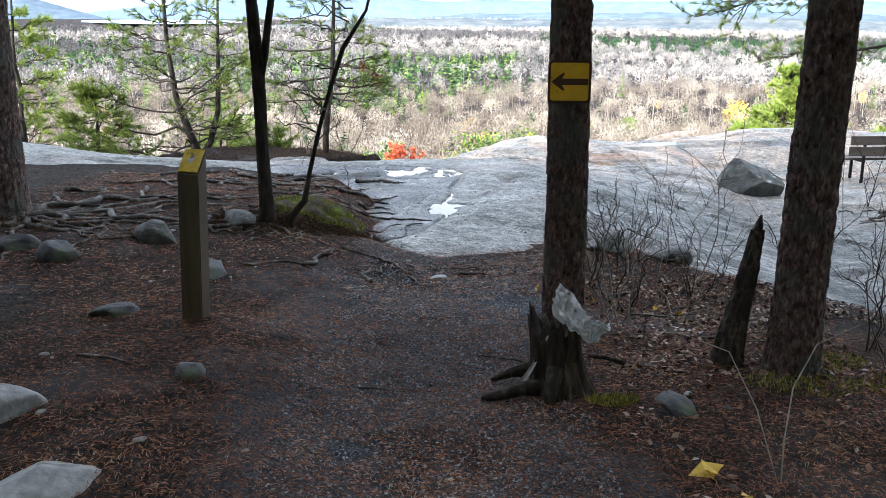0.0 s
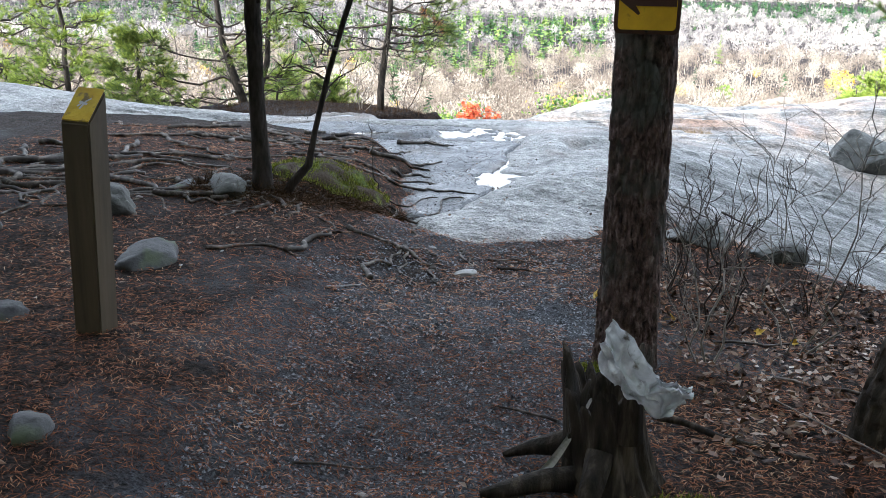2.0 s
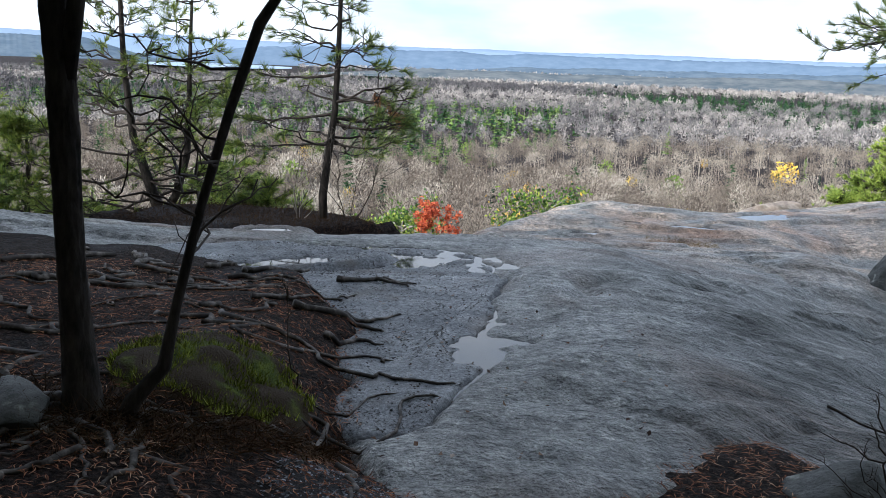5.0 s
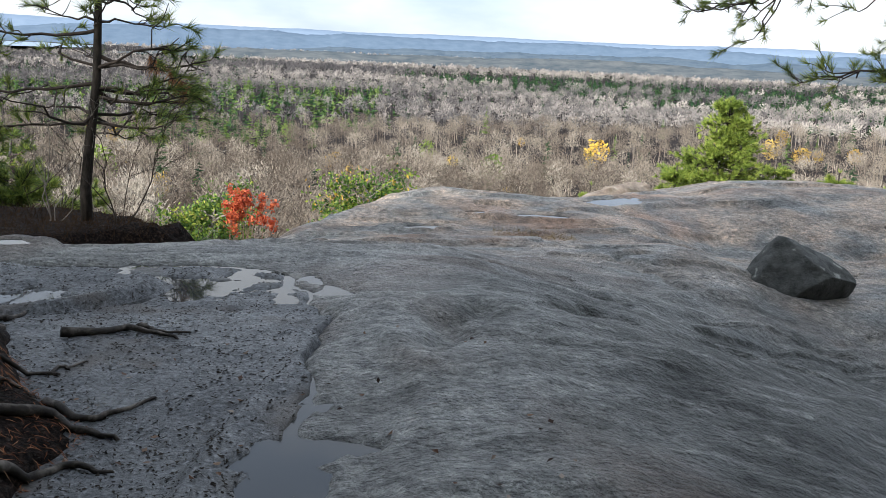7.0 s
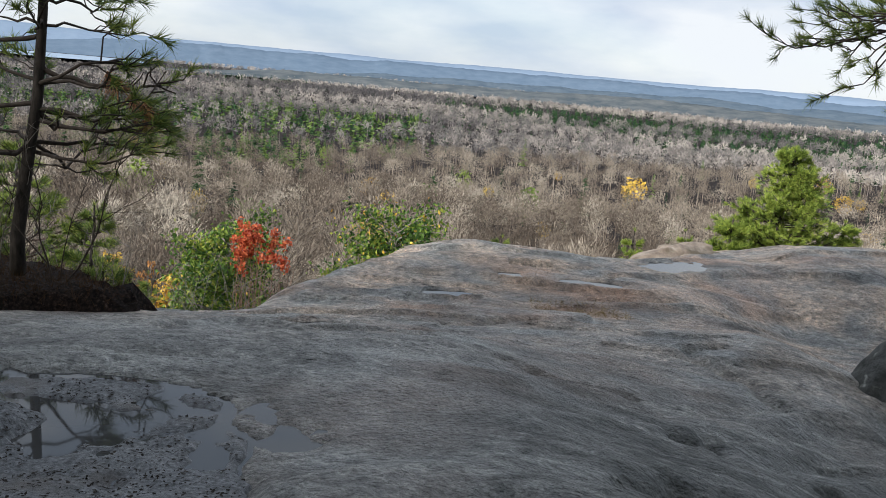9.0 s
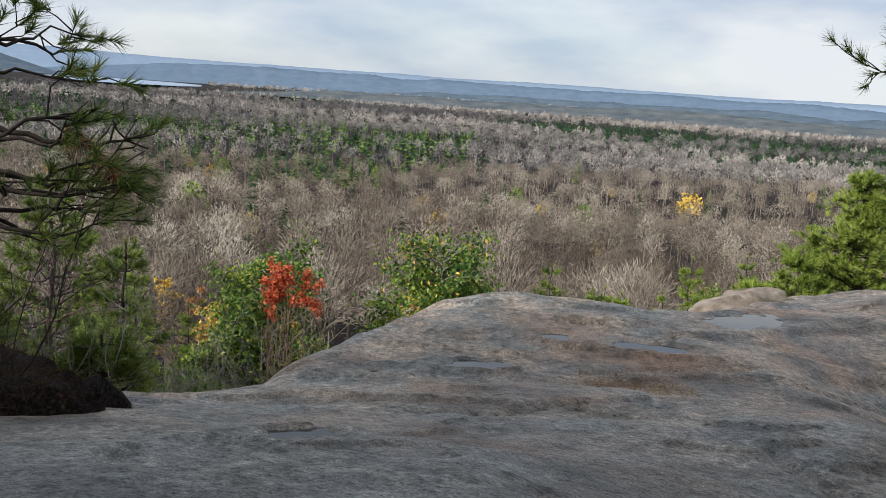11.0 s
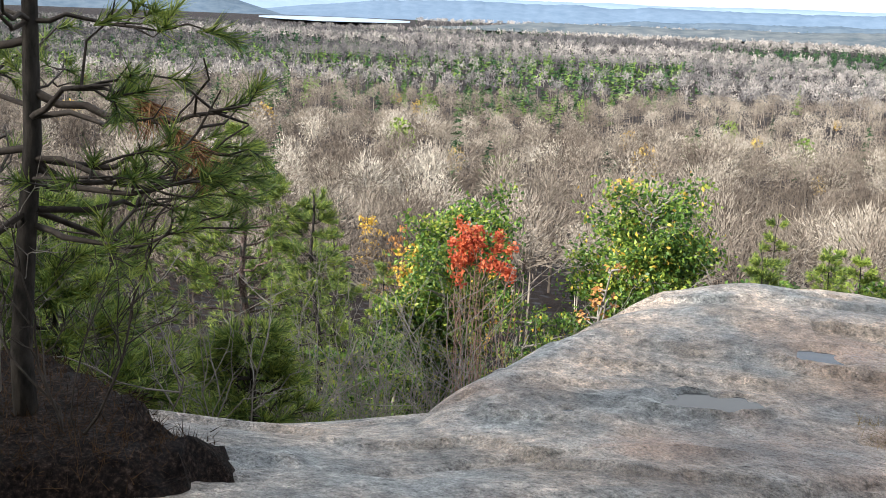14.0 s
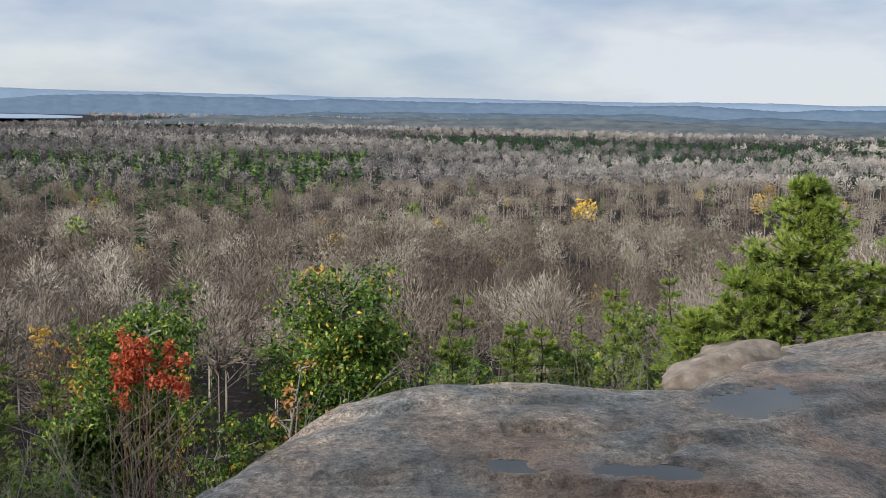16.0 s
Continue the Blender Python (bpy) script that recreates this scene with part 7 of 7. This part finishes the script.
near_s, far_s = 3000 - 520 * taper + 90 * fbm(az * 60, az * 0, 3, 1), 3010 + 600 * taper
ring = np.concatenate([np.stack([np.sin(az) * near_s, np.cos(az) * near_s], 1), np.stack([np.sin(az) * far_s, np.cos(az) * far_s], 1)[::-1]])
solid("lake", (np.concatenate([ring, np.full((len(ring), 1), -32.6)], 1), [tuple(range(len(ring)))]), LAKE, "pale lake lying below far hills", "lake", kind="structure")

# ---- litter on the ground ----
g = np.random.default_rng(5)


def lying(n, x0, x1, y0, y1, ln, wd, keep, lift=0.004):
    x, y = g.uniform(x0, x1, n), g.uniform(y0, y1, n)
    ok = keep(x, y) & (np.minimum(x - x0, x1 - x) > g.uniform(0, 0.9, n) ** 2)
    x, y = x[ok], y[ok]
    n = len(x)
    a = g.uniform(0, 6.28, n)
    l_ = ln * g.uniform(0.5, 1.2, n)
    dx, dy = np.cos(a) * l_ / 2, np.sin(a) * l_ / 2
    bend = g.normal(0, 0.12, n) * l_
    mx, my = x - np.sin(a) * bend, y + np.cos(a) * bend
    wx, wy = -np.sin(a) * wd / 2, np.cos(a) * wd / 2
    up = lift + g.uniform(0, 0.008, n)
    z0, zm, z1 = land_z(x - dx, y - dy) + up, land_z(mx, my) + up + 0.003, land_z(x + dx, y + dy) + up
    v = np.stack([np.stack([x - dx, y - dy, z0], 1), np.stack([mx + wx, my + wy, zm], 1), np.stack([x + dx, y + dy, z1], 1), np.stack([mx - wx, my - wy, zm - 0.001], 1)], 1).reshape(-1, 3)
    return v, np.arange(4 * n).reshape(-1, 4)


def on_soil(x, y):
    worn = np.exp(-((x - 0.02 * y) / 0.55) ** 2) * 0.75
    return (ground_z(x, y) > rock_z(x, y) - 0.01) & (vn(x * 2.2, y * 2.2, 33) * 0.65 + vn(x * 6, y * 6, 34) * 0.5 > 0.20 + worn * 0.12)


v, f = lying(120000, -2.6, 2.8, 1.4, 5.6, 0.042, 0.0026, on_soil)
solid("needle_litter", (v, f), LITTER, "fallen red-brown pine needles on the forest floor", "litter", kind="stuff", smooth=False)
v, f = lying(52000, -4.2, 2.6, 5.6, 10.8, 0.06, 0.004, on_soil)
solid("needle_litter", (v, f), LITTER, "fallen red-brown pine needles between the roots", "litter", kind="stuff", smooth=False)
v, f = lying(2600, -2.2, 0.1, 8.3, 12.9, 0.045, 0.005, lambda x, y: (in_basin(x, y) > 0.8) & (gravel_z(x, y) > ground_z(x, y)) & (vn(x * 3, y * 3, 36) > 0.4))
solid("needle_litter", (v, f), BARK_DARK, "dark wet needles and bark bits washed over the rock", "litter", kind="stuff", smooth=False)
n = 16000
x, y = g.uniform(-2.4, 0.15, n), g.uniform(8.2, 13.0, n)
ok = (vn(x * 2.5, y * 2.5, 38) + 0.5 * vn(x * 9, y * 9, 37) > 0.5) & (in_basin(x, y) > 0.6)
x, y = x[ok], y[ok]
c = np.stack([x, y, land_z(x, y) + 0.001], 1)
solid("wet_grit", leaves(c, g.uniform(0.006, 0.018, len(c)), g, 0.8), BARK_DARK, "dark wet grit scattered over the rock", "grit", kind="stuff", smooth=False)
n = 52000
x, y = g.uniform(-1.6, 0.9, n), g.uniform(1.4, 7.8, n)
ok = (np.abs(x - 0.02 * y + 0.15) < 0.45 + 0.6 * vn(x * 2, y * 2, 58)) & (ground_z(x, y) > rock_z(x, y))
x, y = x[ok], y[ok]
c = np.stack([x, y, land_z(x, y) + 0.003], 1)
solid("path_grit", leaves(c, g.uniform(0.006, 0.018, len(c)), g, 0.6), GRIT, "blue-grey grit trodden into the path", "grit", kind="stuff", smooth=False)
n = 6000
x, y = g.uniform(0.7, 3.2, n), np.where(g.uniform(0, 1, n) < 0.9, g.uniform(4.7, 7.6, n), g.uniform(2.2, 4.7, n))
ok = (vn(x * 1.6, y * 1.6, 39) > 0.30) & (x > 0.75 + 0.25 * vn(y * 2, y * 0, 5)) & (ground_z(x, y) > rock_z(x, y))
x, y = x[ok], y[ok]
c = np.stack([x, y, land_z(x, y) + 0.012], 1)
solid("leaf_litter", leaves(c, 0.034, g, 0.6), DEAD_LEAF, "dry curled brown and pale dead leaves", "litter", kind="stuff", smooth=False)
n = 900
x, y = g.uniform(-4.0, 0.8, n), g.uniform(2.0, 11.0, n)
c = np.stack([x, y, land_z(x, y) + 0.01], 1)
solid("leaf_litter", leaves(c, 0.024, g, 0.7), DEAD_LEAF, "scattered dead leaf scraps on the soil", "litter", kind="stuff", smooth=False)
for k, (x, y, s) in enumerate(((1.02, 3.55, 0.10), (0.93, 6.35, 0.07), (1.35, 6.3, 0.05), (1.5, 6.2, 0.05), (1.1, 3.3, 0.06), (0.55, 6.6, 0.04))):
    p = stand(x, y)
    c = np.array([[p[0], p[1], p[2] + 0.03]])
    v, f = leaves(np.repeat(c, 3, 0) + g.normal(0, s * 0.12, (3, 3)), s, g, 0.5)
    solid("yellow_leaf", (v, f), YELLOW_LEAF, "fallen yellow maple leaf on the litter", "leaf", "fallen yellow leaves", smooth=False, at=p)
n = 4200
x = g.uniform(-2.1, -0.72, n)
y = np.minimum(7.75 + 0.9 * ((x + 1.3) / 0.9) ** 2 * (x > -1.3), 9.9) + g.normal(0, 0.12, n)
c = np.stack([x, y, land_z(x, y) + 0.02], 1)
solid("dry_grass", blades(c, g.normal(0, 0.6, (n, 3)) + [0.2, -0.5, -0.25], g.uniform(0.06, 0.18, n), 0.004, g=g), RUSTY_GRASS, "dead grass and rootlets hanging over the bank", "grass", kind="stuff", smooth=False)
